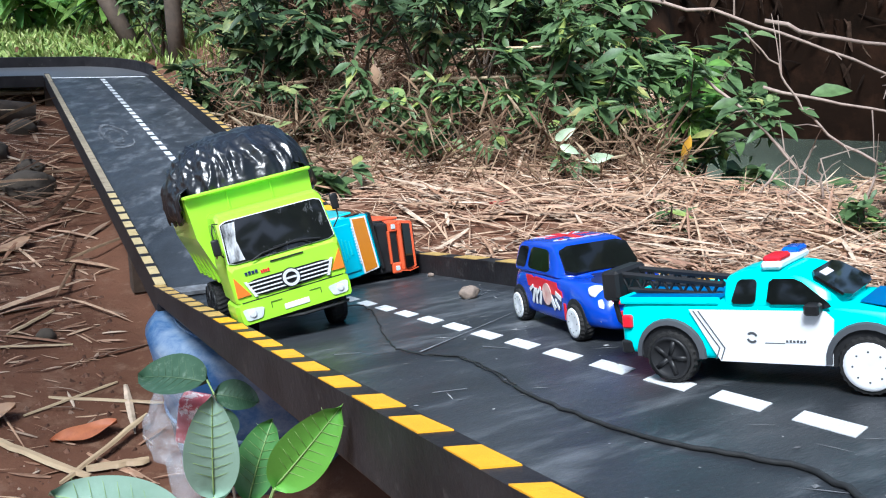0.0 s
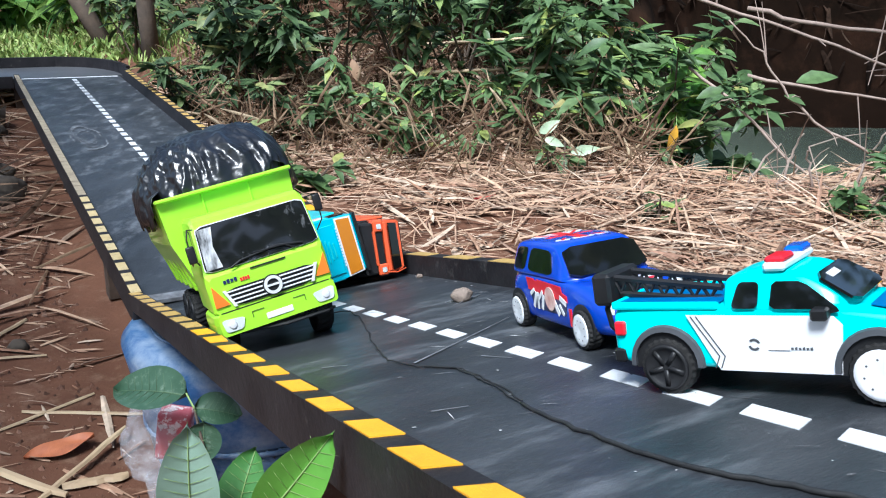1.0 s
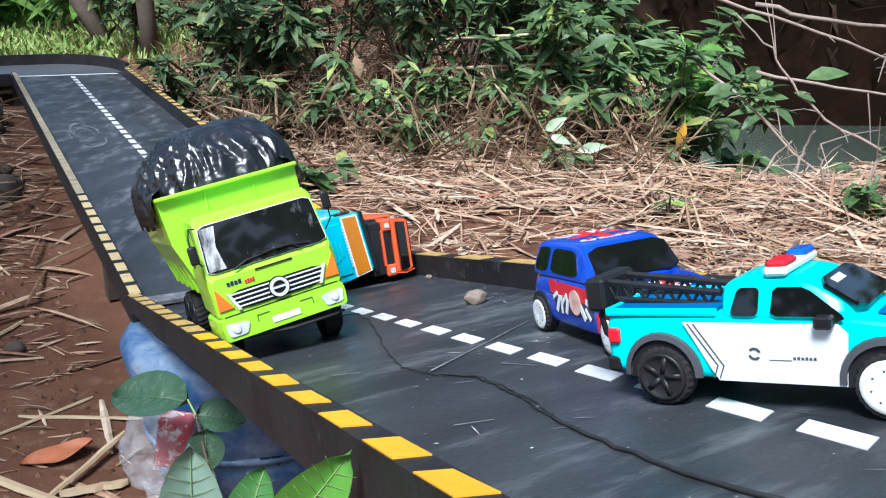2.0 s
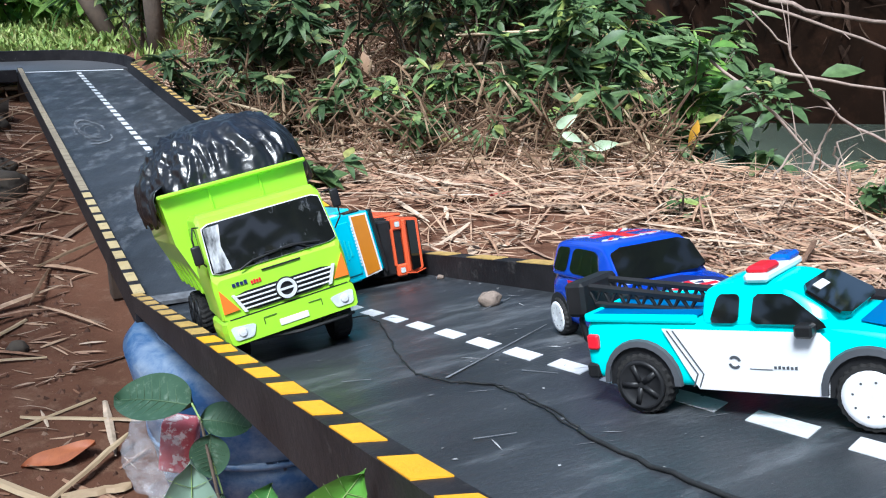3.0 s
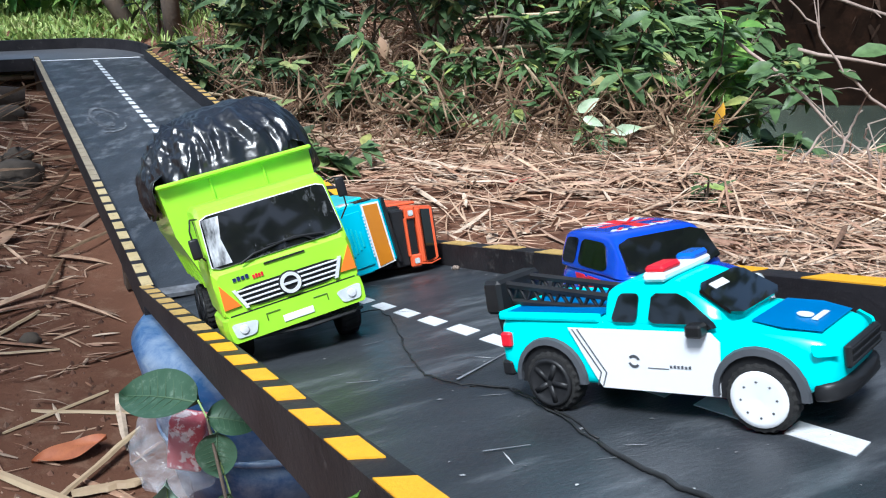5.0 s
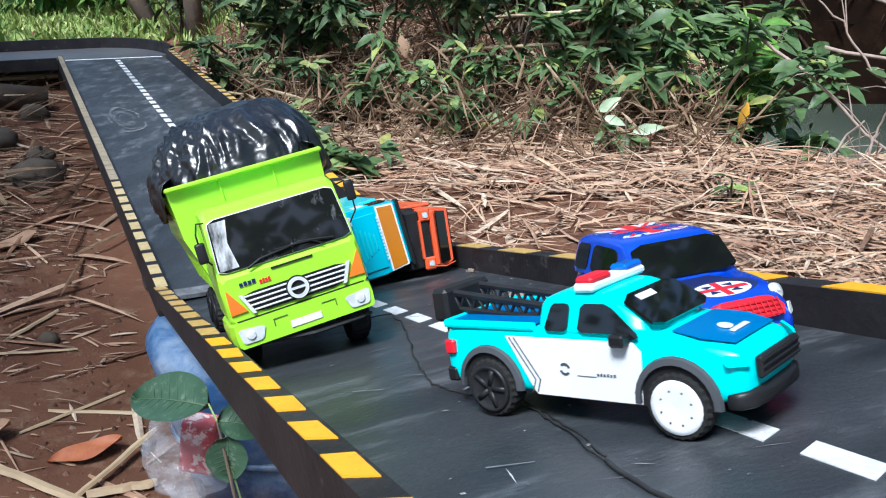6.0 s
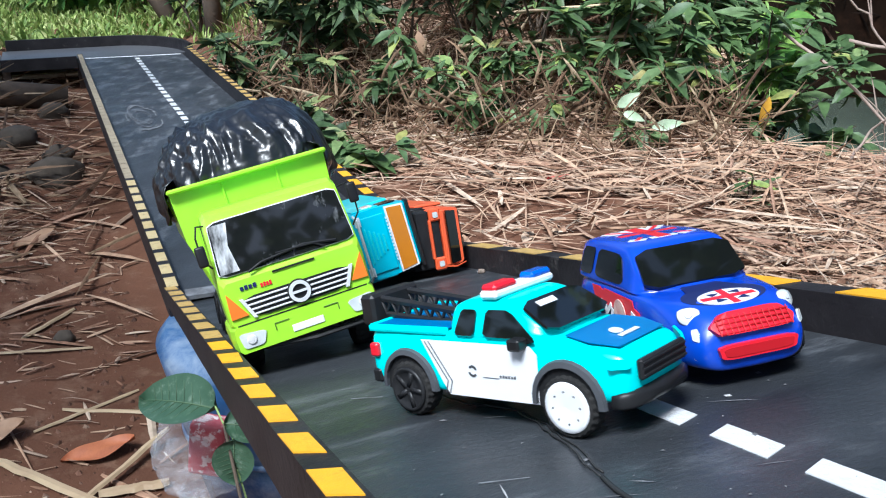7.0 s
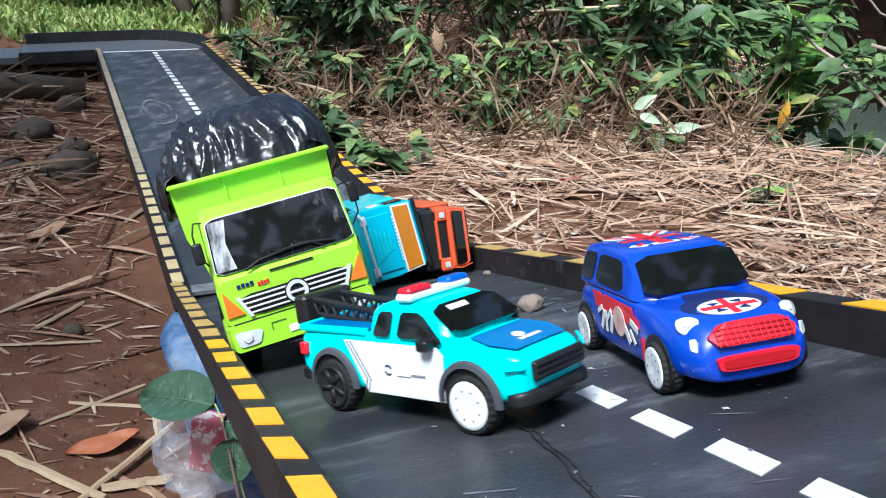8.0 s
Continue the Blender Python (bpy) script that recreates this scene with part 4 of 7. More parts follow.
M_BLUE = mat("royal_blue_plastic", (0.008, 0.055, 0.58), 0.25, coat=0.5, alt=(0.01, 0.065, 0.50), scale=8)
M_RED = mat("red_plastic", (0.75, 0.015, 0.03), 0.35, alt=(0.65, 0.012, 0.03), scale=30)
M_BLACK = mat("black_plastic", (0.011, 0.011, 0.012), 0.4, spec=0.3, alt=(0.025, 0.025, 0.027), scale=20)
M_TYRE = mat("black_rubber", (0.013, 0.013, 0.014), 0.75, spec=0.2, alt=(0.035, 0.034, 0.033), scale=40, bump=0.3, bscale=200)
M_GREY = mat("dark_grey_plastic", (0.06, 0.065, 0.075), 0.5, alt=(0.08, 0.085, 0.095), scale=20)
M_GLASS = mat("dark_glossy_window", (0.004, 0.005, 0.005), 0.04, spec=0.8, alt=(0.008, 0.009, 0.009), scale=8)
M_SILVER = mat("silver_trim", (0.80, 0.81, 0.83), 0.3, metal=0.15, alt=(0.70, 0.71, 0.73), scale=30)
M_ORANGE = mat("orange_lens", (0.9, 0.22, 0.02), 0.35, alt=(0.8, 0.17, 0.02), scale=20)
M_CLEAR = mat("clear_lamp_lens", (0.72, 0.76, 0.76), 0.15, coat=0.6, alt=(0.5, 0.55, 0.55), scale=40)
M_SKYBLUE = mat("sky_blue_paint", (0.03, 0.53, 0.72), 0.35, coat=0.3, alt=(0.03, 0.47, 0.65), scale=14)
M_CYAN = mat("cyan_paint", (0.06, 0.66, 0.74), 0.35, coat=0.3, alt=(0.05, 0.58, 0.66), scale=14)
M_CORAL = mat("orange_red_paint", (0.82, 0.12, 0.045), 0.4, coat=0.2, alt=(0.75, 0.11, 0.03), scale=14)
M_AMBER = mat("amber_film", (0.62, 0.22, 0.01), 0.2, alt=(0.5, 0.17, 0.01), scale=10)
M_DEEPBLUE = mat("deep_blue_decal", (0.005, 0.14, 0.40), 0.3, alt=(0.006, 0.17, 0.44), scale=10)
M_BAG = mat("black_polythene", (0.008, 0.009, 0.012), 0.30, spec=1.0, alt=(0.016, 0.017, 0.021), scale=10, bump=0.15, bscale=60)
M_PINK = mat("pale_pink_print", (0.80, 0.58, 0.52), 0.5, alt=(0.62, 0.30, 0.26), scale=90, amount=2.0)
M_CORD = mat("black_cord", (0.010, 0.010, 0.011), 0.6, alt=(0.03, 0.03, 0.03), scale=60)


# ---- shared pieces ----
def ring(x, zb, zt, hb, hm, zm, ht, c=0.004):
    half = [(0, zb), (hb - c, zb), (hb, zb + c), (hm, zm), (ht, zt - c), (ht - c, zt), (0, zt)]
    return [(x, y, z) for y, z in half] + [(x, -y, z) for y, z in half[-2:0:-1]]


def loft(rings, bm=None, sub=False):
    b = bmesh.new()
    vs = [[b.verts.new(p) for p in r] for r in rings]
    n = len(vs[0])
    for i in range(len(vs) - 1):
        for k in range(n):
            b.faces.new((vs[i][k], vs[i][(k + 1) % n], vs[i + 1][(k + 1) % n], vs[i + 1][k]))
    b.faces.new(vs[0][::-1])
    b.faces.new(vs[-1])
    bmesh.ops.recalc_face_normals(b, faces=b.faces[:])
    return merge(bm, b)


def rounded(ob, levels=2):
    md = ob.modifiers.new("round", "SUBSURF")
    md.levels = md.render_levels = levels
    for p in ob.data.polygons:
        p.use_smooth = True
    return ob


def plate(pts, n, thick=0.0012, bm=None):
    """A flat outline of 3D points pushed out by thick along n."""
    b = bmesh.new()
    n = Vector(n).normalized() * thick
    a = [b.verts.new(Vector(p)) for p in pts]
    c = [b.verts.new(Vector(p) + n) for p in pts]
    k = len(a)
    b.faces.new(a)
    b.faces.new(c[::-1])
    for i in range(k):
        b.faces.new((a[i], c[i], c[(i + 1) % k], a[(i + 1) % k]))
    bmesh.ops.recalc_face_normals(b, faces=b.faces[:])
    return merge(bm, b)


def smooth_outline(pts, n=3, cut=0.13):
    """Corner cutting, for soft outlines."""
    pts = [Vector(p) for p in pts]
    for _ in range(n):
        out = []
        for i in range(len(pts)):
            a, b = pts[i], pts[(i + 1) % len(pts)]
            out += [a.lerp(b, cut), a.lerp(b, 1 - cut)]
        pts = out
    return pts


def side(points, y, n=2):
    return smooth_outline([(x, y, z) for x, z in points], n)


def wheel(parent, x, y, z, r, width, face, spokes=5, solid=True, facing=-1, tread=24):
    """A wheel whose axle is y. facing -1: the outer face looks to -y. Its origin is the hub."""
    f = facing
    prof = [(r * 0.60, -width * 0.5), (r * 0.70, -width * 0.5), (r * 0.93, -width * 0.46), (r, -width * 0.28), (r, width * 0.28), (r * 0.93, width * 0.46), (r * 0.70, width * 0.5), (r * 0.60, width * 0.5), (r * 0.58, 0)]
    bm = lathe(prof, 2 * tread)
    for v in bm.verts:
        rad = math.hypot(v.co.x, v.co.z)
        k = round(math.atan2(v.co.z, v.co.x) / (math.pi / tread)) + (1 if v.co.y > 0 else 0)
        if rad > r * 0.9 and k % 2:
            v.co.x *= 0.955
            v.co.z *= 0.955
    w = part("wheel", bm, M_TYRE, parent, "black rubber toy tyre", smooth=False)
    w.location = (x, y, z)
    rim = bmesh.new()
    yo = f * width * 0.51
    if solid:
        face_line = [(0.001, yo), (r * 0.2, yo * 1.08), (r * 0.64, yo * 1.02), (r * 0.78, yo * 1.05), (r * 0.81, yo * 0.9), (r * 0.76, yo * 0.5), (0.001, yo * 0.5)]
    else:
        face_line = [(0.001, yo * 1.10), (r * 0.16, yo * 1.10), (r * 0.2, yo * 1.01), (r * 0.64, yo * 1.01), (r * 0.69, yo * 1.20), (r * 0.77, yo * 1.18), (r * 0.82, yo * 0.9), (0.001, yo * 0.5)]
    merge(rim, lathe(face_line, 28))
    if not solid:
        for k in range(spokes):
            b = box(r * 0.1, r * 0.67, -0.0012, 0.0012, -r * 0.08, r * 0.08)
            merge(rim, b, 0, Matrix.Rotation(k * math.tau / spokes, 4, "Y") @ Matrix.Translation((0, yo * 1.03, 0)))
    rm = part("rim", rim, face, w, smooth=True)
    holes = bmesh.new()
    if solid:
        for k in range(8):
            a = k * math.tau / 8
            merge(holes, lathe([(r * 0.035, yo * 1.02), (r * 0.035, yo * 1.07)], 8), 0, Matrix.Translation((r * 0.5 * math.cos(a), 0, r * 0.5 * math.sin(a))))
        part("bolt_ring", holes, M_GREY, w)
    return w


# ---- the pickup ----
def pickup():
    t = thing("pickup_truck", on_road(1.3, 0.2), "turquoise and white toy police pickup with a tow boom", "toy pickup")
    yc = 0.051
    hw = 0.0475
    def sh(b):
        b.transform(Matrix.Translation((0, yc, 0)))
        return b
    body = loft([ring(-0.050, 0.027, 0.068, hw - 0.004, hw - 0.003, 0.05, hw - 0.006), ring(-0.046, 0.024, 0.0725, hw - 0.001, hw, 0.05, hw - 0.003),
                 ring(-0.02, 0.022, 0.0735, hw, hw, 0.05, hw - 0.002), ring(0.045, 0.021, 0.0745, hw, hw, 0.05, hw - 0.002), ring(0.13, 0.021, 0.0725, hw, hw, 0.05, hw - 0.002),
                 ring(0.150, 0.022, 0.071, hw, hw, 0.05, hw - 0.004), ring(0.178, 0.024, 0.0675, hw, hw, 0.048, hw - 0.006), ring(0.200, 0.026, 0.0635, hw - 0.004, hw - 0.003, 0.046, hw - 0.009),
                 ring(0.212, 0.030, 0.058, hw - 0.012, hw - 0.009, 0.045, hw - 0.014)])
    rounded(part("body", sh(body), M_TURQ, t))
    cab = loft([ring(0.047, 0.066, 0.0915, hw - 0.004, hw - 0.005, 0.078, hw - 0.0105), ring(0.053, 0.066, 0.0955, hw - 0.002, hw - 0.004, 0.078, hw - 0.0105),
                ring(0.070, 0.066, 0.0992, hw - 0.002, hw - 0.004, 0.078, hw - 0.011), ring(0.105, 0.066, 0.0992, hw - 0.002, hw - 0.004, 0.078, hw - 0.011),
                ring(0.116, 0.066, 0.0950, hw - 0.002, hw - 0.004, 0.078, hw - 0.011), ring(0.150, 0.064, 0.0745, hw - 0.003, hw - 0.0045, 0.070, hw - 0.007)])
    rounded(part("cab", sh(cab), M_TURQ, t))
    # bed
    part("bed_floor", sh(box(-0.044, 0.045, -hw + 0.006, hw - 0.006, 0.0748, 0.0755)), M_DEEPBLUE, t, "blue bed liner")
    rail = bmesh.new()
    for s in (-1, 1):
        box(-0.047, 0.046, s * (hw - 0.004) - 0.003, s * (hw - 0.004) + 0.003, 0.0705, 0.0768, 0.0022, rail, 2)
    box(-0.049, -0.044, -hw + 0.004, hw - 0.004, 0.0700, 0.0768, 0.0020, rail, 2)
    part("bed_rail", sh(rail), M_TURQ, t)
    # near side and off side
    for s in (-1, 1):
        y0 = s * (hw + 0.0006)
        n = (0, s, 0)
        door = plate([(0.020, y0, 0.067), (0.133, y0, 0.0665), (0.139, y0, 0.060), (0.136, y0, 0.0225), (0.045, y0, 0.0225), (0.039, y0, 0.032)], n, 0.001)
        part("side_panel", sh(door), M_WHITE, t, "white side panel")
        ln = bmesh.new()
        for o in (0.0, 0.0045):
            plate([(0.0235 + o, y0 + s * 0.0012, 0.066), (0.0245 + o, y0 + s * 0.0012, 0.066), (0.0455 + o, y0 + s * 0.0012, 0.034), (0.0445 + o, y0 + s * 0.0012, 0.034)], n, 0.0004, ln)
            plate([(0.0445 + o, y0 + s * 0.0012, 0.034), (0.0455 + o, y0 + s * 0.0012, 0.034), (0.0415 + o, y0 + s * 0.0012, 0.024), (0.0405 + o, y0 + s * 0.0012, 0.024)], n, 0.0004, ln)
        part("pinstripe", sh(ln), M_GREY, t)
        mk = bmesh.new()
        for a0 in (0.3, math.pi + 0.3):
            pts = []
            for k in range(7):
                a = a0 + k * 0.36
                pts.append((0.0735 + 0.0048 * math.cos(a), y0 + s * 0.0012, 0.0440 + 0.0048 * math.sin(a)))
            for k in range(6, -1, -1):
                a = a0 + k * 0.36
                pts.append((0.0735 + 0.0030 * math.cos(a), y0 + s * 0.0012, 0.0440 + 0.0030 * math.sin(a)))
            plate(pts, n, 0.0004, mk)
        part("emblem", sh(mk), M_GREY, t)
        tx = bmesh.new()
        for k in range(6):
            xx = 0.101 + 0.0028 * k
            plate([(xx, y0 + s * 0.0012, 0.0405), (xx + 0.0018, y0 + s * 0.0012, 0.0405), (xx + 0.0018, y0 + s * 0.0012, 0.0424 + 0.0006 * (k % 2)), (xx, y0 + s * 0.0012, 0.0424)], n, 0.0003, tx)
        plate([(0.084, y0 + s * 0.0012, 0.0395), (0.100, y0 + s * 0.0012, 0.0395), (0.100, y0 + s * 0.0012, 0.0400), (0.084, y0 + s * 0.0012, 0.0400)], n, 0.0003, tx)
        part("lettering", sh(tx), M_GREY, t, "tiny grey lettering")
        # windows lean in with the cab
        def cw(x, z):
            return (x, s * (hw - 0.0036 - (z - 0.078) * 0.36), z)
        nn = (0, s, 0.3)
        part("rear_window", sh(plate(smooth_outline([cw(0.0565, 0.0715), cw(0.0625, 0.0912), cw(0.0785, 0.0912), cw(0.0775, 0.0715)], 2), nn, 0.0012)), M_GLASS, t)
        part("side_window", sh(plate(smooth_outline([cw(0.0865, 0.0712), cw(0.0885, 0.0912), cw(0.111, 0.0912), cw(0.139, 0.0700), cw(0.128, 0.0672), cw(0.120, 0.0712)], 1), nn, 0.0012)), M_GLASS, t)
        m = box(-0.006, 0.006, -0.006, 0.006, -0.0045, 0.0045, 0.0016)
        m.transform(Matrix.Translation((0.125, s * (hw + 0.005), 0.069)))
        part("mirror", sh(m), M_BLACK, t, "black door mirror")
        # arches: a flare and a dark well
        for ax in (0.0, 0.163):
            well = lathe([(0.001, 0), (0.0285, 0), (0.0285, s * 0.0012), (0.001, s * 0.0012)], 28)
            for v in well.verts:
                v.co.z = max(v.co.z, -0.004)
            well.transform(Matrix.Translation((ax, y0 - s * 0.0004, 0.0262)))
            part("wheel_well", sh(well), M_BLACK, t)
            fl = bmesh.new()
            r0, r1 = 0.0272, 0.0316
            prev = None
            for k in range(15):
                a = radians(-4 + 188 * k / 14)
                c, q = math.cos(a), math.sin(a)
                vs = [fl.verts.new((ax + rr * c, y0 + s * dy, 0.0262 + rr * q)) for rr, dy in ((r0, 0.0005), (r0, 0.0042), (r1, 0.0034), (r1 + 0.001, 0.0003))]
                if prev:
                    for i in range(4):
                        fl.faces.new((prev[i], prev[(i + 1) % 4], vs[(i + 1) % 4], vs[i]))
                else:
                    fl.faces.new(vs)
                prev = vs
            fl.faces.new(prev[::-1])
            bmesh.ops.recalc_face_normals(fl, faces=fl.faces[:])
            part("arch_flare", sh(fl), M_GREY, t, "grey wheel arch flare", smooth=False)
        tl = box(-0.0452, -0.0355, s * (hw - 0.001) - 0.004, s * (hw - 0.001) + 0.0018, 0.049, 0.061, 0.0015)
        tb = part("tail_light", sh(tl), M_RED, t, "red tail light")
        hl = plate(smooth_outline([(0.196, s * (hw - 0.001), 0.0605), (0.209, s * (hw - 0.012), 0.0575), (0.210, s * (hw - 0.011), 0.0515), (0.198, s * (hw - 0.001), 0.0525)], 1), (0.6, s, 0.2), 0.002)
        part("headlight", sh(hl), M_TURQ, t)
    part("rear_bumper", sh(box(-0.0495, -0.038, -hw - 0.0005, hw + 0.0005, 0.025, 0.0375, 0.002)), M_BLACK, t)
    fb = loft([ring(0.188, 0.0215, 0.034, hw + 0.001, hw + 0.001, 0.028, hw, 0.002), ring(0.204, 0.0215, 0.036, hw - 0.002, hw - 0.002, 0.028, hw - 0.003, 0.002), ring(0.217, 0.023, 0.036, hw - 0.015, hw - 0.014, 0.028, hw - 0.016, 0.002)])
    rounded(part("front_bumper", sh(fb), M_BLACK, t, "black front bumper"), 1)
    gr = box(0.2105, 0.2155, -hw + 0.0165, hw - 0.0165, 0.0415, 0.0565, 0.0015)
    for k in range(3):
        box(0.2153, 0.2165, -hw + 0.018, hw - 0.018, 0.0435 + 0.0045 * k, 0.0455 + 0.0045 * k, 0.0004, gr)
    part("grille", sh(gr), M_BLACK, t)
    ws = [(0.1185, 0.036, 0.0940), (0.1185, -0.036, 0.0940), (0.1485, -0.0405, 0.0752), (0.1485, 0.0405, 0.0752)]
    part("windscreen", sh(plate(smooth_outline(ws, 1), (0.58, 0, 0.81), 0.0022)), M_GLASS, t)
    # white plate on the glass that stands in for a streaky reflection
    wb = plate([(0.1225, 0.0, 0.0925), (0.1225, -0.022, 0.0925), (0.1275, -0.022, 0.0893), (0.1275, 0.0, 0.0893)], (0.58, 0, 0.81), 0.0006)
    wb.transform(Matrix.Translation((0.0006, 0, 0.0011)))
    part("screen_banner", sh(wb), M_WHITE, t, "white reflection streak painted on the windscreen")
    hood = plate([(0.155, 0.032, 0.0712), (0.155, -0.032, 0.0712), (0.178, -0.037, 0.0682), (0.199, -0.030, 0.0646), (0.199, 0.030, 0.0646), (0.178, 0.037, 0.0682)], (0.15, 0, 1), 0.0006)
    part("hood_decal", sh(hood), M_DEEPBLUE, t, "deep blue hood decal")
    hs = bmesh.new()
    merge(hs, lathe([(0.001, 0), (0.0055, 0), (0.0055, 0.0006), (0.001, 0.0006)], 16, "z"), 0, pose(0.180, -0.004, 0.0690, 0, 9.5))
    merge(hs, box(-0.002, 0.002, -0.012, 0.012, 0, 0.0006), 0, pose(0.1885, 0.0, 0.0675, 0, 9.5))
    part("hood_mark", sh(hs), M_WHITE, t, "white mark on the hood")
    # light bar
    part("light_bar", sh(box(0.081, 0.0985, -0.038, 0.038, 0.0985, 0.1055, 0.0022)), M_WHITE, t, "white roof light bar")
    part("red_lamp", sh(box(0.0825, 0.0975, -0.0365, -0.008, 0.1040, 0.1100, 0.0022)), M_RED, t, "red roof lamp")
    part("blue_lamp", sh(box(0.0825, 0.0975, 0.011, 0.0365, 0.1040, 0.1100, 0.0022)), M_LAMP_BLUE, t, "blue roof lamp")
    # tow boom: two braced side frames and a crossbar
    for s in (-1, 1):
        bm = bmesh.new()
        y = s * 0.017
        tube([(0.040, y, 0.083), (-0.058, y, 0.0935)], 0.0032, 6, bm)
        tube([(0.042, y, 0.073), (-0.052, y, 0.0790)], 0.0028, 6, bm)
        k = 0
        for a in range(7):
            xa = 0.036 - 0.0135 * a
            tube([(xa, y, 0.0835 + (0.04 - xa) * 0.107), (xa - 0.0068, y, 0.0738 + (0.04 - xa) * 0.064), (xa - 0.0135, y, 0.0835 + (0.0535 - xa) * 0.107)], 0.0019, 5, bm)
        part("boom_frame", sh(bm), M_BLACK, t, "black lattice tow boom")
    part("boom_head", sh(box(-0.074, -0.056, -0.030, 0.030, 0.070, 0.0985, 0.003)), M_BLACK, t)
    bm = tube([(-0.060, -0.018, 0.079), (-0.066, -0.020, 0.066), (-0.063, -0.020, 0.050), (-0.058, -0.018, 0.044)], 0.0026, 6)
    tube([(-0.060, 0.018, 0.079), (-0.066, 0.020, 0.066), (-0.063, 0.020, 0.050), (-0.058, 0.018, 0.044)], 0.0026, 6, bm)
    part("lift_fork", sh(bm), M_BLACK, t)
    r = 0.0240
    ws = []
    for x, face, solid in ((0.0, M_BLACK, False), (0.163, M_WHITE, True)):
        for s in (-1, 1):
            w = wheel(t, x, yc + s * (hw - 0.0045), r, r, 0.019, face, 5, solid, s)
            ws.append(w)
    return t, ws, r


M_LAMP_BLUE = mat("blue_lamp_lens", (0.01, 0.12, 0.62), 0.2, coat=0.4)


# ---- the small blue car ----
def mini_car():
    t = thing("toy_car", on_road(0.98, 0.31, 0, -9), "royal blue toy hatchback with red, white and blue graphics", "toy car")
    yc = 0.0615
    hw = 0.0570
    def sh(b):
        for v in b.verts:
            if v.co.z > 0.062:
                if v.co.x < 0.163:
                    v.co.x = -0.014 + (v.co.x + 0.014) * (1 - 0.13 * min(1.0, (v.co.z - 0.062) / 0.012))
                v.co.z = 0.062 + min(v.co.z - 0.062, 0.018) * 0.42 + max(0.0, v.co.z - 0.080) * 1.03
        b.transform(Matrix.Translation((0, yc, 0)))
        return b
    body = loft([ring(-0.034, 0.022, 0.070, hw - 0.014, hw - 0.010, 0.05, hw - 0.016, 0.005), ring(-0.026, 0.016, 0.077, hw - 0.005, hw - 0.002, 0.05, hw - 0.010, 0.005), ring(0.0, 0.014, 0.079, hw, hw, 0.05, hw - 0.003, 0.005),
                 ring(0.08, 0.013, 0.0785, hw, hw, 0.05, hw - 0.002, 0.005), ring(0.145, 0.013, 0.077, hw, hw, 0.05, hw - 0.002, 0.005), ring(0.178, 0.014, 0.0735, hw, hw, 0.048, hw - 0.006, 0.006),
                 ring(0.206, 0.016, 0.066, hw - 0.005, hw - 0.003, 0.045, hw - 0.014, 0.007), ring(0.222, 0.014, 0.056, hw - 0.014, hw - 0.011, 0.040, hw - 0.024, 0.007), ring(0.228, 0.016, 0.046, hw - 0.024, hw - 0.020, 0.034, hw - 0.030, 0.006)])
    rounded(part("body", sh(body), M_BLUE, t))
    cab = loft([ring(-0.028, 0.072, 0.104, hw - 0.006, hw - 0.008, 0.085, hw - 0.016, 0.004), ring(-0.020, 0.072, 0.1135, hw - 0.003, hw - 0.005, 0.085, hw - 0.012, 0.004), ring(0.01, 0.072, 0.1165, hw - 0.0015, hw - 0.004, 0.085, hw - 0.0105, 0.004),
                ring(0.07, 0.072, 0.1175, hw - 0.0015, hw - 0.004, 0.085, hw - 0.0105, 0.004), ring(0.115, 0.072, 0.1160, hw - 0.0015, hw - 0.004, 0.085, hw - 0.011, 0.004), ring(0.127, 0.072, 0.1110, hw - 0.0015, hw - 0.004, 0.085, hw - 0.011, 0.003),
                ring(0.1625, 0.070, 0.0785, hw - 0.002, hw - 0.004, 0.0745, hw - 0.006, 0.002)])
    rounded(part("cabin", sh(cab), M_BLUE, t))
    roof = bmesh.new()
    red = bmesh.new()
    zr = 0.1160
    plate([(0.004, -0.030, zr - 0.0014), (0.098, -0.030, zr - 0.0014), (0.098, 0.030, zr - 0.0014), (0.004, 0.030, zr - 0.0014)], (0, 0, 1), 0.001, roof)
    part("roof_decal", sh(roof), M_NAVY, t, "navy roof flag panel")
    wh = bmesh.new()
    for a, b in (((0.006, -0.027), (0.096, 0.027)), ((0.006, 0.027), (0.096, -0.027))):
        d = Vector((b[0] - a[0], b[1] - a[1], 0)).normalized()
        q = Vector((-d.y, d.x, 0)) * 0.0085
        for wd, dest, dz in ((1.0, wh, 0.0002), (0.28, red, 0.0005)):
            plate([Vector((a[0], a[1], zr + dz)) - q * wd, Vector((b[0], b[1], zr + dz)) - q * wd, Vector((b[0], b[1], zr + dz)) + q * wd, Vector((a[0], a[1], zr + dz)) + q * wd], (0, 0, 1), 0.0004, dest)
    for wd, dest, dz in ((0.0130, wh, 0.0003), (0.0065, red, 0.0007)):
        plate([(0.004, -wd, zr + dz), (0.098, -wd, zr + dz), (0.098, wd, zr + dz), (0.004, wd, zr + dz)], (0, 0, 1), 0.0004, dest)
        plate([(0.052 - wd, -0.029, zr + dz), (0.052 + wd, -0.029, zr + dz), (0.052 + wd, 0.029, zr + dz), (0.052 - wd, 0.029, zr + dz)], (0, 0, 1), 0.0004, dest)
    part("roof_cross_white", sh(wh), M_WHITE, t, "white bars of the roof flag")
    part("roof_cross_red", sh(red), M_RED, t, "red bars of the roof flag")
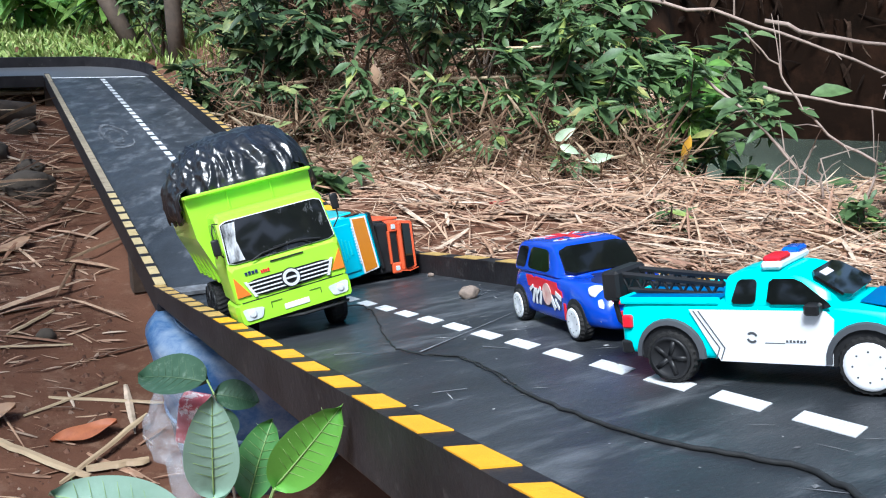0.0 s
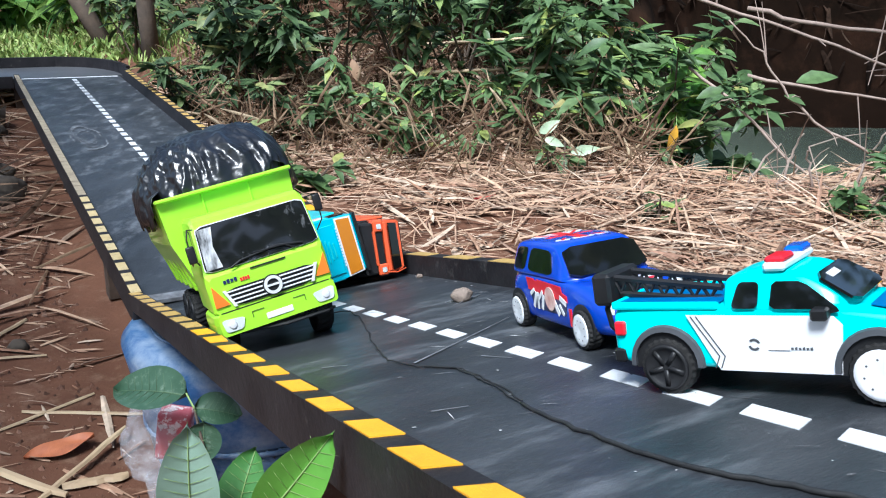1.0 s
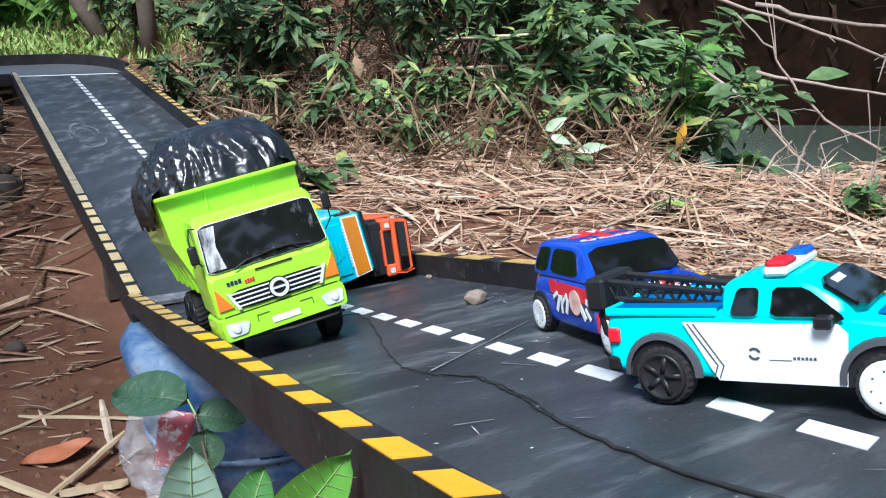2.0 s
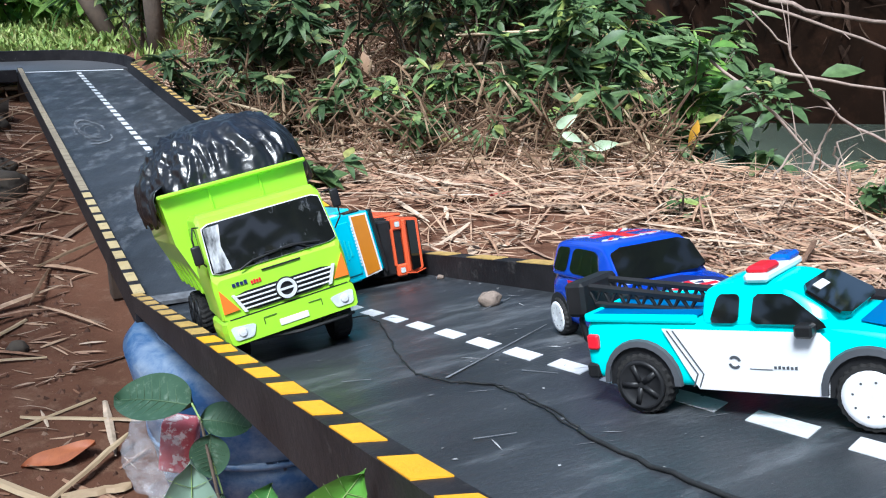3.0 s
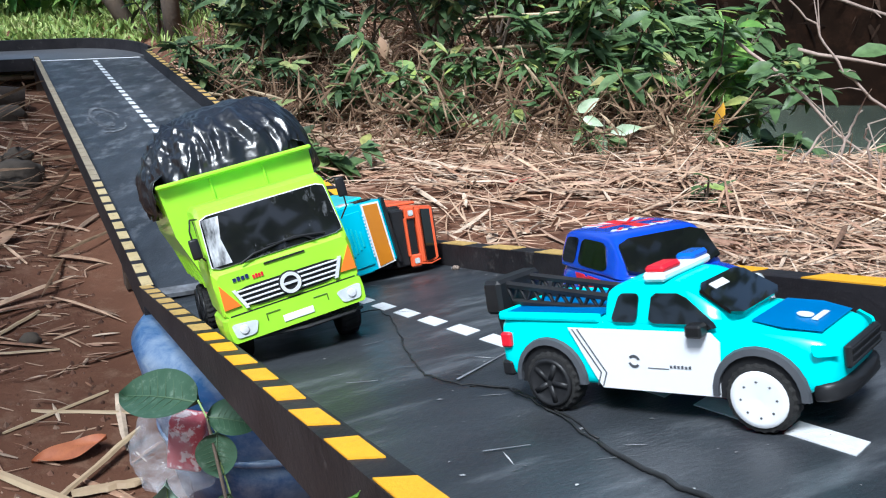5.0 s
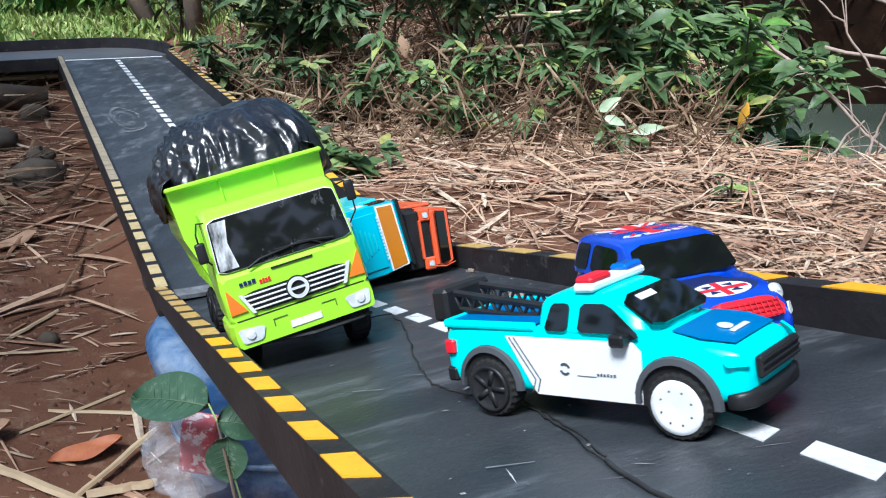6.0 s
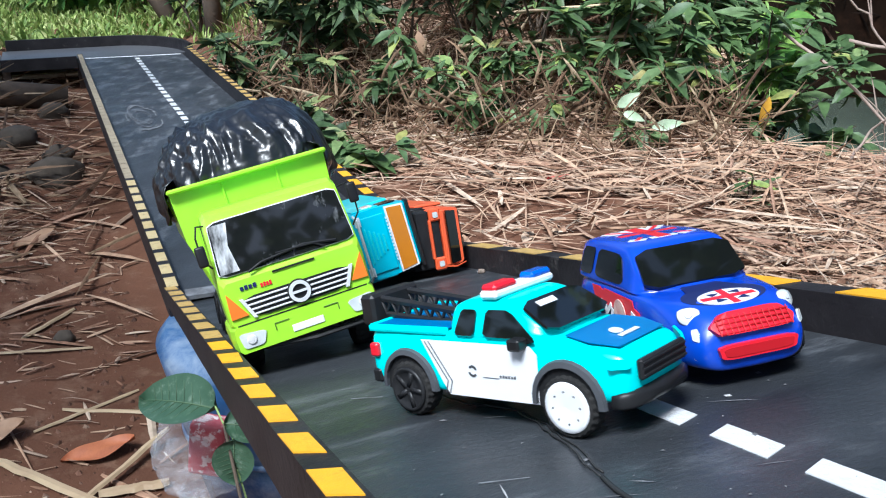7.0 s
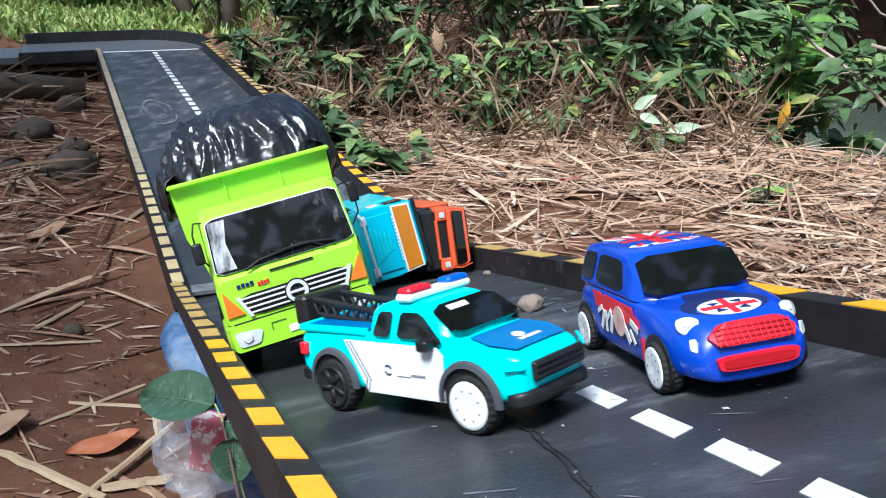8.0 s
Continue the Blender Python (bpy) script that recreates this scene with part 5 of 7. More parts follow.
    for s in (-1, 1):
        def cw(x, z, o=0.0):
            return (x, s * (hw - 0.0046 - (z - 0.085) * 0.25 + o), z)
        nn = (0, s, 0.28)
        part("rear_window", sh(plate(smooth_outline([cw(-0.012, 0.0835), cw(0.000, 0.1085), cw(0.034, 0.1090), cw(0.026, 0.0830)], 2), nn, 0.0016)), M_GLASS, t)
        part("side_window", sh(plate(smooth_outline([cw(0.036, 0.0830), cw(0.045, 0.1090), cw(0.108, 0.1080), cw(0.119, 0.0820)], 2), nn, 0.0016)), M_GLASS, t)
        y0 = s * (hw - 0.0004)
        n = (0, s, 0)
        # side graphic: red block with jagged edges, white strokes
        part("side_graphic", sh(plate([(0.034, y0, 0.052), (0.034, y0, 0.070), (0.056, y0, 0.070), (0.056, y0, 0.065), (0.066, y0, 0.065), (0.066, y0, 0.069), (0.128, y0, 0.063), (0.128, y0, 0.056), (0.140, y0, 0.053), (0.140, y0, 0.046), (0.034, y0, 0.051)], n, 0.0008)), M_RED, t, "red side graphic")
        part("side_backing", sh(plate([(0.038, y0 - s * 0.0003, 0.050), (0.139, y0 - s * 0.0003, 0.0465), (0.134, y0 - s * 0.0003, 0.030), (0.046, y0 - s * 0.0003, 0.030)], n, 0.0006)), M_NAVY, t, "navy ground of the side graphic")
        for x0, z0, x1, z1, wd in ((0.047, 0.031, 0.058, 0.049, 0.0028), (0.060, 0.030, 0.062, 0.050, 0.0022), (0.071, 0.031, 0.078, 0.048, 0.0028), (0.040, 0.046, 0.052, 0.052, 0.0022), (0.118, 0.030, 0.106, 0.045, 0.0036), (0.130, 0.031, 0.120, 0.042, 0.0022), (0.076, 0.052, 0.060, 0.040, 0.0022), (0.122, 0.050, 0.138, 0.044, 0.003)):
            d = Vector((x1 - x0, 0, z1 - z0)).normalized()
            q = Vector((-d.z, 0, d.x)) * wd
            part("side_stroke", sh(plate([Vector((x0, y0 + s * 0.0009, z0)) - q, Vector((x1, y0 + s * 0.0009, z1)) - q, Vector((x1, y0 + s * 0.0009, z1)) + q, Vector((x0, y0 + s * 0.0009, z0)) + q], n, 0.0005)), M_WHITE, t, "white stroke of the side graphic")
        part("arch_trim", sh(box(0.1425, 0.1485, min(y0 - s * 0.001, y0 + s * 0.0012), max(y0 - s * 0.001, y0 + s * 0.0012), 0.020, 0.040, 0.0006)), M_RED, t, "red wheel arch edge")
        rd = lathe([(0.001, 0), (0.0135, 0), (0.0135, 0.0008), (0.001, 0.0008)], 20)
        rd.transform(Matrix.Translation((0.097, y0 + s * (0.0014 if s > 0 else 0.0022), 0.046)))
        part("side_roundel", sh(rd), M_PINK, t, "pale round patch on the door")
        for ax in (0.0, 0.174):
            well = lathe([(0.001, 0), (0.0262, 0), (0.0262, s * 0.0012), (0.001, s * 0.0012)], 26)
            for v in well.verts:
                v.co.z = max(v.co.z, -0.009)
            well.transform(Matrix.Translation((ax, y0 - s * 0.0002, 0.0225)))
            part("wheel_well", sh(well), M_BLACK, t)
        hl = bmesh.new()
        merge(hl, lathe([(0.001, 0), (0.0094, 0), (0.0086, 0.0009), (0.004, 0.0014), (0.001, 0.0015)], 18, "x"))
        hl.transform(pose(0.2026, s * (hw - 0.0150), 0.0598, 0, -28, s * 32))
        part("headlight", sh(hl), M_CLEAR, t, "round clear headlight", smooth=True)
        pu = lathe([(0.001, 0), (0.0038, 0), (0.0030, 0.0012), (0.001, 0.0014)], 12, "x")
        pu.transform(pose(0.2038, s * (hw - 0.0146), 0.0602, 0, -28, s * 32))
        part("bulb", sh(pu), M_SILVER, t)
        tl = plate(smooth_outline([(0.2165, s * (hw - 0.0150), 0.0510), (0.2130, s * (hw - 0.0110), 0.0500), (0.2150, s * (hw - 0.0105), 0.0420), (0.2190, s * (hw - 0.0150), 0.0400)], 2), (0.75, s * 0.6, 0.15), 0.0016)
        part("turn_lamp", sh(tl), M_CLEAR, t, "clear turn lamp below the headlight")
        fg = lathe([(0.001, 0), (0.0055, 0), (0.0045, 0.0020), (0.001, 0.0022)], 14, "x")
        fg.transform(pose(0.2155, s * (hw - 0.0145), 0.0290, 0, -5, s * 40))
        part("fog_lamp", sh(fg), M_CLEAR, t, smooth=True)
    part("windscreen", sh(plate(smooth_outline([(0.1290, 0.0440, 0.1095), (0.1290, -0.0440, 0.1095), (0.1605, -0.0480, 0.0802), (0.1605, 0.0480, 0.0802)], 1), (0.63, 0, 0.77), 0.0030)), M_GLASS, t)
    # hood badge ellipse
    def hood(x, y, o=0.0):
        return (x, y, 0.0772 - 0.10 * (x - 0.160) - 4.6 * (x - 0.160) ** 2 - 1.6 * y * y + o)
    part("hood_panel", sh(plate([hood(0.182 + 0.024 * math.cos(a), 0.036 * math.sin(a), 0.0002) for a in [k * math.tau / 26 for k in range(26)]], (0.3, 0, 1), 0.0008)), M_NAVY, t, "navy hood panel")
    part("hood_badge", sh(plate([hood(0.190 + 0.017 * math.cos(a), 0.026 * math.sin(a), 0.0008) for a in [k * math.tau / 26 for k in range(26)]], (0.3, 0, 1), 0.0008)), M_WHITE, t, "white oval hood flag")
    hr = bmesh.new()
    hn = bmesh.new()
    for a in (0, math.pi / 2):
        d = Vector((math.cos(a), math.sin(a)))
        q = Vector((-d.y, d.x)) * 0.0032
        e = 0.016 if a == 0 else 0.0235
        plate([hood(0.190 + d.x * e * u + q.x * v, d.y * e * u + q.y * v, 0.0018) for u, v in ((-1, -1), (1, -1), (1, 1), (-1, 1))], (0.3, 0, 1), 0.0004, hr)
    for a in (0.75, 2.39, 3.89, 5.53):
        c = Vector((0.190 + 0.0098 * math.cos(a), 0.0148 * math.sin(a)))
        plate([hood(c.x + 0.0042 * math.cos(k * math.tau / 3 + a), c.y + 0.0062 * math.sin(k * math.tau / 3 + a), 0.0018) for k in range(3)], (0.3, 0, 1), 0.0004, hn)
    part("badge_cross", sh(hr), M_RED, t, "red cross of the hood flag")
    part("badge_fields", sh(hn), M_NAVY, t, "navy fields of the hood flag")
    g1 = plate(smooth_outline([(0.2185, 0.036, 0.0495), (0.2150, 0.024, 0.0590), (0.2150, -0.024, 0.0590), (0.2185, -0.036, 0.0495), (0.2260, -0.030, 0.0430), (0.2260, 0.030, 0.0430)], 2), (1, 0, 0.35), 0.0058)
    part("grille", sh(g1), M_RED, t, "red upper grille")
    mesh_lines = bmesh.new()
    for k in range(13):
        y = -0.030 + 0.005 * k
        tube([(0.2222, y, 0.0580), (0.2318, y, 0.0450)], 0.0006, 4, mesh_lines)
    for k in range(4):
        tube([(0.2236 + 0.0024 * k, -0.031, 0.0562 - 0.0034 * k), (0.2236 + 0.0024 * k, 0.031, 0.0562 - 0.0034 * k)], 0.0006, 4, mesh_lines)
    part("grille_mesh", sh(mesh_lines), M_DARKRED, t)
    g2 = plate(smooth_outline([(0.2275, 0.034, 0.0370), (0.2275, -0.034, 0.0370), (0.2275, -0.031, 0.0255), (0.2275, 0.031, 0.0255)], 2), (1, 0, 0), 0.0040)
    part("lower_grille", sh(g2), M_RED, t, "red lower grille")
    frame_in = plate(smooth_outline([(0.2310, 0.030, 0.0350), (0.2310, -0.030, 0.0350), (0.2310, -0.028, 0.0275), (0.2310, 0.028, 0.0275)], 2), (1, 0, 0), 0.0012)
    part("grille_inset", sh(frame_in), M_DARKRED, t)
    r = 0.0215
    ws = []
    for x in (0.0, 0.174):
        for s in (-1, 1):
            ws.append(wheel(t, x, yc + s * (hw - 0.0045), r, r, 0.018, M_WHITE, 5, True, s))
    return t, ws, r


M_NAVY = mat("navy_print", (0.012, 0.02, 0.10), 0.4)
M_DARKRED = mat("dark_red_plastic", (0.45, 0.008, 0.015), 0.4)
# ---- the dump truck ----
LEAN = pose(0, 0, 0, 7.2, -0.46, 0)


def dump_truck():
    t = thing("dump_truck", on_road(0.7673, 0.0731, -0.002, -3.2), "lime green toy dump truck leaning under a black tarpaulin load", "toy truck")

    def p(name, bm, material, label="", smooth=False, parent=None):
        bm.transform(LEAN)
        return part(name, bm, material, parent or t, label, smooth)
    cabin = loft([ring(-0.128, 0.074, 0.196, 0.078, 0.079, 0.13, 0.073, 0.005), ring(-0.120, 0.072, 0.2, 0.079, 0.080, 0.13, 0.074, 0.005), ring(-0.034, 0.072, 0.2005, 0.081, 0.0815, 0.13, 0.0765, 0.005),
                  ring(-0.024, 0.072, 0.196, 0.081, 0.0815, 0.13, 0.0765, 0.005), ring(-0.006, 0.072, 0.129, 0.081, 0.0815, 0.11, 0.080, 0.004), ring(0.000, 0.073, 0.122, 0.0785, 0.0785, 0.10, 0.076, 0.004)])
    c = p("cab", cabin, M_LIME, "lime green cab")
    for f in c.data.polygons:
        f.use_smooth = False
    # windscreen with a white rim
    def wf(y, z, o=0.0):
        return (-0.0045 - (z - 0.129) * 0.285 + o, y, z)
    p("screen_rim", plate(smooth_outline([wf(-0.0775, 0.1280), wf(-0.0730, 0.1885), wf(0.0735, 0.1885), wf(0.0775, 0.1280)], 2, 0.06), (1, 0, 0.28), 0.0022), M_WHITE, "pale windscreen rim")
    p("windscreen", plate(smooth_outline([wf(-0.0766, 0.1290, 0.0016), wf(-0.0722, 0.1876, 0.0016), wf(0.0727, 0.1876, 0.0016), wf(0.0766, 0.1290, 0.0016)], 2, 0.06), (1, 0, 0.28), 0.0016), M_SCREEN)
    # pale patch that paints a reflection on the left of the glass
    p("curtain", plate([wf(-0.0745, 0.132, 0.0034), wf(-0.0710, 0.185, 0.0034), wf(-0.052, 0.185, 0.0034), wf(-0.0575, 0.160, 0.0034), wf(-0.0535, 0.132, 0.0034)], (1, 0, 0.28), 0.0004), M_GLARE, "pale reflection painted at the windscreen edge")
    wip = bmesh.new()
    tube([wf(0.042, 0.1295, 0.006), wf(0.030, 0.137, 0.007), wf(-0.012, 0.1385, 0.007)], 0.0011, 5, wip)
    tube([wf(0.055, 0.133, 0.007), wf(0.020, 0.139, 0.0065), wf(-0.030, 0.134, 0.0065), wf(-0.046, 0.128, 0.0065)], 0.0014, 5, wip)
    p("wiper", wip, M_BLACK, "black wiper")
    p("vent", box(0.0006, 0.0016, -0.022, 0.026, 0.1195, 0.1215), M_BLACK)
    # grille of silver slats
    gx = 0.0005
    p("grille", plate(smooth_outline([(gx, -0.064, 0.1025), (gx, 0.064, 0.1025), (gx, 0.053, 0.0785), (gx, -0.053, 0.0785)], 1), (1, 0, 0), 0.0012), M_BLACK, "black grille")
    for k in range(4):
        hw = 0.0605 - 0.0027 * k
        p("slat", box(gx + 0.001, gx + 0.0032, -hw, hw, 0.0980 - 0.0055 * k, 0.1000 - 0.0055 * k, 0.0006), M_SILVER)
    for s in (-1, 1):
        p("grille_end", plate([(gx, s * 0.0605, 0.102), (gx, s * 0.0645, 0.102), (gx, s * 0.0545, 0.079), (gx, s * 0.0505, 0.079)], (1, 0, 0), 0.0035), M_SILVER)
    em = lathe([(0.0082, 0.0), (0.0120, 0.0), (0.0120, 0.003), (0.0082, 0.003)], 28, "x", None, True)
    em.transform(Matrix.Translation((gx + 0.003, 0.0, 0.0915)))
    box(gx + 0.003, gx + 0.006, -0.0085, 0.0085, 0.0903, 0.0927, 0, em)
    disc = lathe([(0.001, 0.0), (0.0135, 0.0), (0.0135, 0.0031), (0.001, 0.0031)], 28, "x")
    disc.transform(Matrix.Translation((gx + 0.001, 0.0, 0.0915)))
    p("emblem_ground", disc, M_BLACK)
    em.transform(Matrix.Translation((0.0012, 0, 0)))
    p("emblem", em, M_SILVER, "round silver emblem")
    for k, (y, z, wd, mt) in enumerate(((-0.060, 0.1125, 0.019, M_NAVY), (-0.038, 0.110, 0.013, M_RED))):
        tx = bmesh.new()
        for j in range(4):
            y0 = y + j * wd / 4
            box(0.0006, 0.0014, y0, y0 + wd / 5.2, z - 0.002, z + 0.0022 + 0.0006 * (j % 2), 0, tx)
        p("lettering", tx, mt, "small sticker lettering")
    # bumper
    bp = loft([ring(-0.085, 0.044, 0.073, 0.083, 0.084, 0.06, 0.083, 0.003), ring(-0.012, 0.043, 0.0735, 0.083, 0.084, 0.06, 0.083, 0.003), ring(0.0035, 0.044, 0.0735, 0.079, 0.080, 0.06, 0.079, 0.003)])
    bump = p("bumper", bp, M_LIME, "lime green bumper")
    p("seam", box(0.0008, 0.0022, -0.074, 0.074, 0.0738, 0.0752), M_BLACK)
    p("number_plate", box(0.0036, 0.0048, -0.019, 0.017, 0.050, 0.058, 0.0006), M_WHITE, "blank white number plate")
    for s in (-1, 1):
        p("headlight", plate(smooth_outline([(0.0036, s * 0.077, 0.0665), (0.0036, s * 0.046, 0.0635), (0.0036, s * 0.052, 0.0490), (0.0036, s * 0.074, 0.0490)], 2), (1, 0, 0), 0.0016), M_CLEAR, "clear headlight", parent=t)
        lens = lathe([(0.001, 0), (0.0055, 0), (0.0045, 0.0016), (0.001, 0.0020)], 14, "x")
        lens.transform(Matrix.Translation((0.0054, s * 0.064, 0.0575)))
        p("bulb", lens, M_SILVER)
        p("indicator", plate([(0.0004, s * 0.0780, 0.083), (0.0004, s * 0.0590, 0.0835), (0.0004, s * 0.0765, 0.1120)], (1, 0, 0), 0.0022), M_ORANGE, "orange triangular indicator")
        hook = bmesh.new()
        for a, b in (((0.036, 0.066), (0.036, 0.058)), ((0.036, 0.066), (0.020, 0.066))):
            tube([(0.0040, s * a[0], a[1]), (0.0040, s * b[0], b[1])], 0.0007, 5, hook)
        p("bumper_slot", hook, M_OLIVE)
        arm = tube([(-0.010, s * 0.076, 0.188), (0.002, s * 0.084, 0.190), (0.004, s * 0.088, 0.178), (0.002, s * 0.088, 0.155), (-0.006, s * 0.080, 0.142)], 0.0010, 6)
        m = p("mirror_arm", arm, M_BLACK)
        mi = box(-0.003, 0.003, -0.0055, 0.0055, -0.0115, 0.0115, 0.0028, None, 2)
        mi.transform(Matrix.Translation((0.004, s * 0.0875, 0.168 + s * 0.010)))
        p("mirror", mi, M_BLACK, "black oval mirror", True)
        p("side_window", plate(smooth_outline([(-0.028, s * 0.0772, 0.135), (-0.040, s * 0.0752, 0.186), (-0.100, s * 0.0752, 0.186), (-0.100, s * 0.0772, 0.135)], 2), (0, s, 0.1), 0.003), M_GLASS)
    # tipper body: front wall with ribs, lip, sides, tail
    hb = 0.0975
    def flank(z):
        return hb - 0.0035 * (0.228 - z) / 0.06 if z > 0.168 else hb - 0.0035 - 0.026 * (0.168 - z) / 0.083
    rim = [(hb, 0.230), (flank(0.168), 0.168), (flank(0.085), 0.085)]
    fw = bmesh.new()
    fv = [[fw.verts.new((x, y, z)) for y, z in rim + [(-y, z) for y, z in rim[::-1]]] for x in (-0.150, -0.140)]
    fw.faces.new(fv[0])
    fw.faces.new(fv[1][::-1])
    for k in range(6):
        fw.faces.new((fv[0][k], fv[1][k], fv[1][(k + 1) % 6], fv[0][(k + 1) % 6]))
    bmesh.ops.recalc_face_normals(fw, faces=fw.faces[:])
    p("front_wall", fw, M_LIME, "lime green front wall of the tipper")
    p("lip", box(-0.152, -0.128, -hb - 0.002, hb + 0.002, 0.228, 0.2345, 0.0022), M_LIME, "folded top lip")
    for y in (-0.034, 0.034):
        p("rib", box(-0.141, -0.1372, y - 0.0015, y + 0.0015, 0.196, 0.2285, 0.0008), M_LIME)
    for s in (-1, 1):
        sw = bmesh.new()
        sv = [[sw.verts.new((x, sd * (y - o), z)) for y, z in rim for o in (0.0, 0.006)] for sd in (s,) for x in (-0.46, -0.150)]
        for k in (0, 2):
            for o in (0, 1):
                sw.faces.new((sv[0][k + o], sv[1][k + o], sv[1][k + 2 + o], sv[0][k + 2 + o]))
        for o in (0, 4):
            sw.faces.new((sv[0][o], sv[1][o], sv[1][o + 1], sv[0][o + 1]))
        bmesh.ops.recalc_face_normals(sw, faces=sw.faces[:])
        p("side_wall", sw, M_LIME)
        for k in range(5):
            x = -0.20 - 0.06 * k
            rb = box(x - 0.006, x + 0.006, -0.003, 0.003, 0.09, 0.226, 0.0015)
            for v in rb.verts:
                v.co.y += s * (flank(v.co.z) + 0.002)
            p("side_rib", rb, M_LIME)
    p("tail_wall", box(-0.468, -0.460, -0.066, 0.066, 0.085, 0.225, 0.002), M_LIME)
    p("floor", box(-0.462, -0.148, -0.064, 0.064, 0.085, 0.092), M_LIME)
    # load: a dome of thin plastic, crumpled into sharp folds that run down from its crown
    bm = bmesh.new()
    bmesh.ops.create_icosphere(bm, subdivisions=7, radius=1.0)

    def folds(q, size, tall, seed):
        d = noise.voronoi((q.x / size, q.y / size, q.z / (size * tall) + seed))[0]
        return min(1.0, d[1] - d[0])
    for v in bm.verts:
        c = v.co.copy()
        sx = math.copysign(abs(c.x) ** 0.72, c.x)
        sy = math.copysign(abs(c.y) ** 0.72, c.y)
        q = Vector((-0.306 + 0.160 * sx, 0.010 + 0.120 * sy, 0.214 + ((0.108 + 0.012 * c.y) if c.z > 0 else 0.035) * c.z))
        q.z += 0.008 * noise.noise((q.x * 9, q.y * 9, 2)) * max(0.0, c.z)
        w = Vector((noise.noise(q * 13), noise.noise(q * 13 + Vector((5, 0, 0))), noise.noise(q * 13 + Vector((0, 9, 0)))))
        u = q + w * 0.016
        a = math.atan2(c.y, c.x)
        rad = math.hypot(c.x, c.y)
        big = folds(u, 0.050, 2.0, 0.0)
        run = Vector((0.16 * math.cos(a) + 0.010 * w.x, 0.12 * math.sin(a) + 0.010 * w.y, 0.05 * rad + 0.012 * w.z))
        mid = noise.voronoi(run / 0.0125)[0][0]
        cross = noise.voronoi((u.x / 0.034, (u.y + 0.45 * u.z + 0.25 * u.x) / 0.0125, u.z / 0.075))[0][0]
        fine = noise.voronoi(u / 0.0085)[0][0]
        calm = 0.45 + 0.55 * smooth(-0.3, 0.2, noise.noise(q * 15))
        q += c.normalized() * (0.006 * (big - 0.35) + calm * (0.011 * (mid - 0.4) * smooth(0.15, 0.5, rad) + 0.0115 * (cross - 0.4) + 0.0026 * (fine - 0.4)))
        v.co = q
    bm.transform(LEAN)
    part("load_cover", bm, M_BAG, t, "crinkled black plastic tarpaulin", True)
    for s in (-1, 1):
        skirt = bmesh.new()
        cols = []
        for k in range(110):
            x = -0.160 - 0.0027 * k
            fold = 0.004 * abs(noise.noise((k * 0.21, s * 4, 0))) + 0.003 * abs(noise.noise((k * 0.53, s, 5)))
            drop = 0.216 - 0.020 * smooth(0, 14, k) + 0.018 * noise.noise((k * 0.11, 7, s))
            cols.append([skirt.verts.new((x, s * (hb + y + f * fold), z)) for y, z, f in
                         ((-0.012, 0.246, 0.3), (0.000, 0.240, 0.8), (0.0050, 0.230, 1.0), (0.0052, 0.5 * (0.230 + drop), 1.3), (0.0045, drop, 1.7))])
        for k in range(109):
            for j in range(4):
                skirt.faces.new((cols[k][j], cols[k + 1][j], cols[k + 1][j + 1], cols[k][j + 1]))
        sk = p("cover_skirt", skirt, M_BAG, "tarpaulin edge hanging over the side", True)
        sk.modifiers.new("thickness", "SOLIDIFY").thickness = 0.0008
    # chassis and wheels sit level
    part("chassis", box(-0.45, -0.02, -0.035, 0.035, 0.035, 0.06, 0.003), M_BLACK, t)
    ax = tube([(-0.084, -0.075, 0.031), (-0.084, 0.075, 0.031)], 0.005, 8)
    part("axle", ax, M_BLACK, t)
    un = bmesh.new()
    rs = random.Random(6)
    for k in range(9):
        y = -0.06 + 0.014 * k
        tube([(-0.012 - 0.01 * rs.random(), y, 0.044 + 0.010 * (y + 0.06)), (-0.006, y + 0.008, 0.036 + 0.012 * rs.random()), (-0.012, y + 0.018, 0.043)], 0.0022, 5, un)
    tube([(-0.006, -0.06, 0.036), (-0.002, 0.0, 0.036), (-0.006, 0.06, 0.042)], 0.0026, 6, un)
    part("linkage", un, M_CORD, t, "dark steering rods and wires under the bumper")
    r = 0.031
    for x, ys in ((-0.084, 0.066), (-0.34, 0.068), (-0.41, 0.068)):
        for s in (-1, 1):
            wheel(t, x, s * ys, r, r, 0.024, M_BLACK, 6, False, s)
    return t


# Broken pale colour imitates trees reflected in the windscreen.
M_GLARE = mat("mottled_pale_glare", (0.62, 0.64, 0.66), 0.3, alt=(0.05, 0.052, 0.056), scale=38, amount=2.2, stretch=(1, 1.8, 0.6))
M_OLIVE = mat("dark_olive_line", (0.10, 0.20, 0.02), 0.5)
# The dirt speckle gives whitish scratches and painted mottled reflections.
M_SCREEN = mat("tinted_windscreen", (0.006, 0.007, 0.007), 0.04, spec=0.75, alt=(0.014, 0.015, 0.015), scale=16, dirt=(0.26, 0.27, 0.28), dirt_scale=34, dirt_at=(0.58, 0.76), stretch=(1, 1, 0.5))


def lying(x, y, z, yaw=0.0, tip=0.0):
    """A truck on its left side: its up axis lies across the road."""
    turn = Matrix(((1, 0, 0), (0, 0, 1), (0, -1, 0))).to_4x4()
    return ROAD @ pose(x, y, z, tip, 0, yaw) @ turn


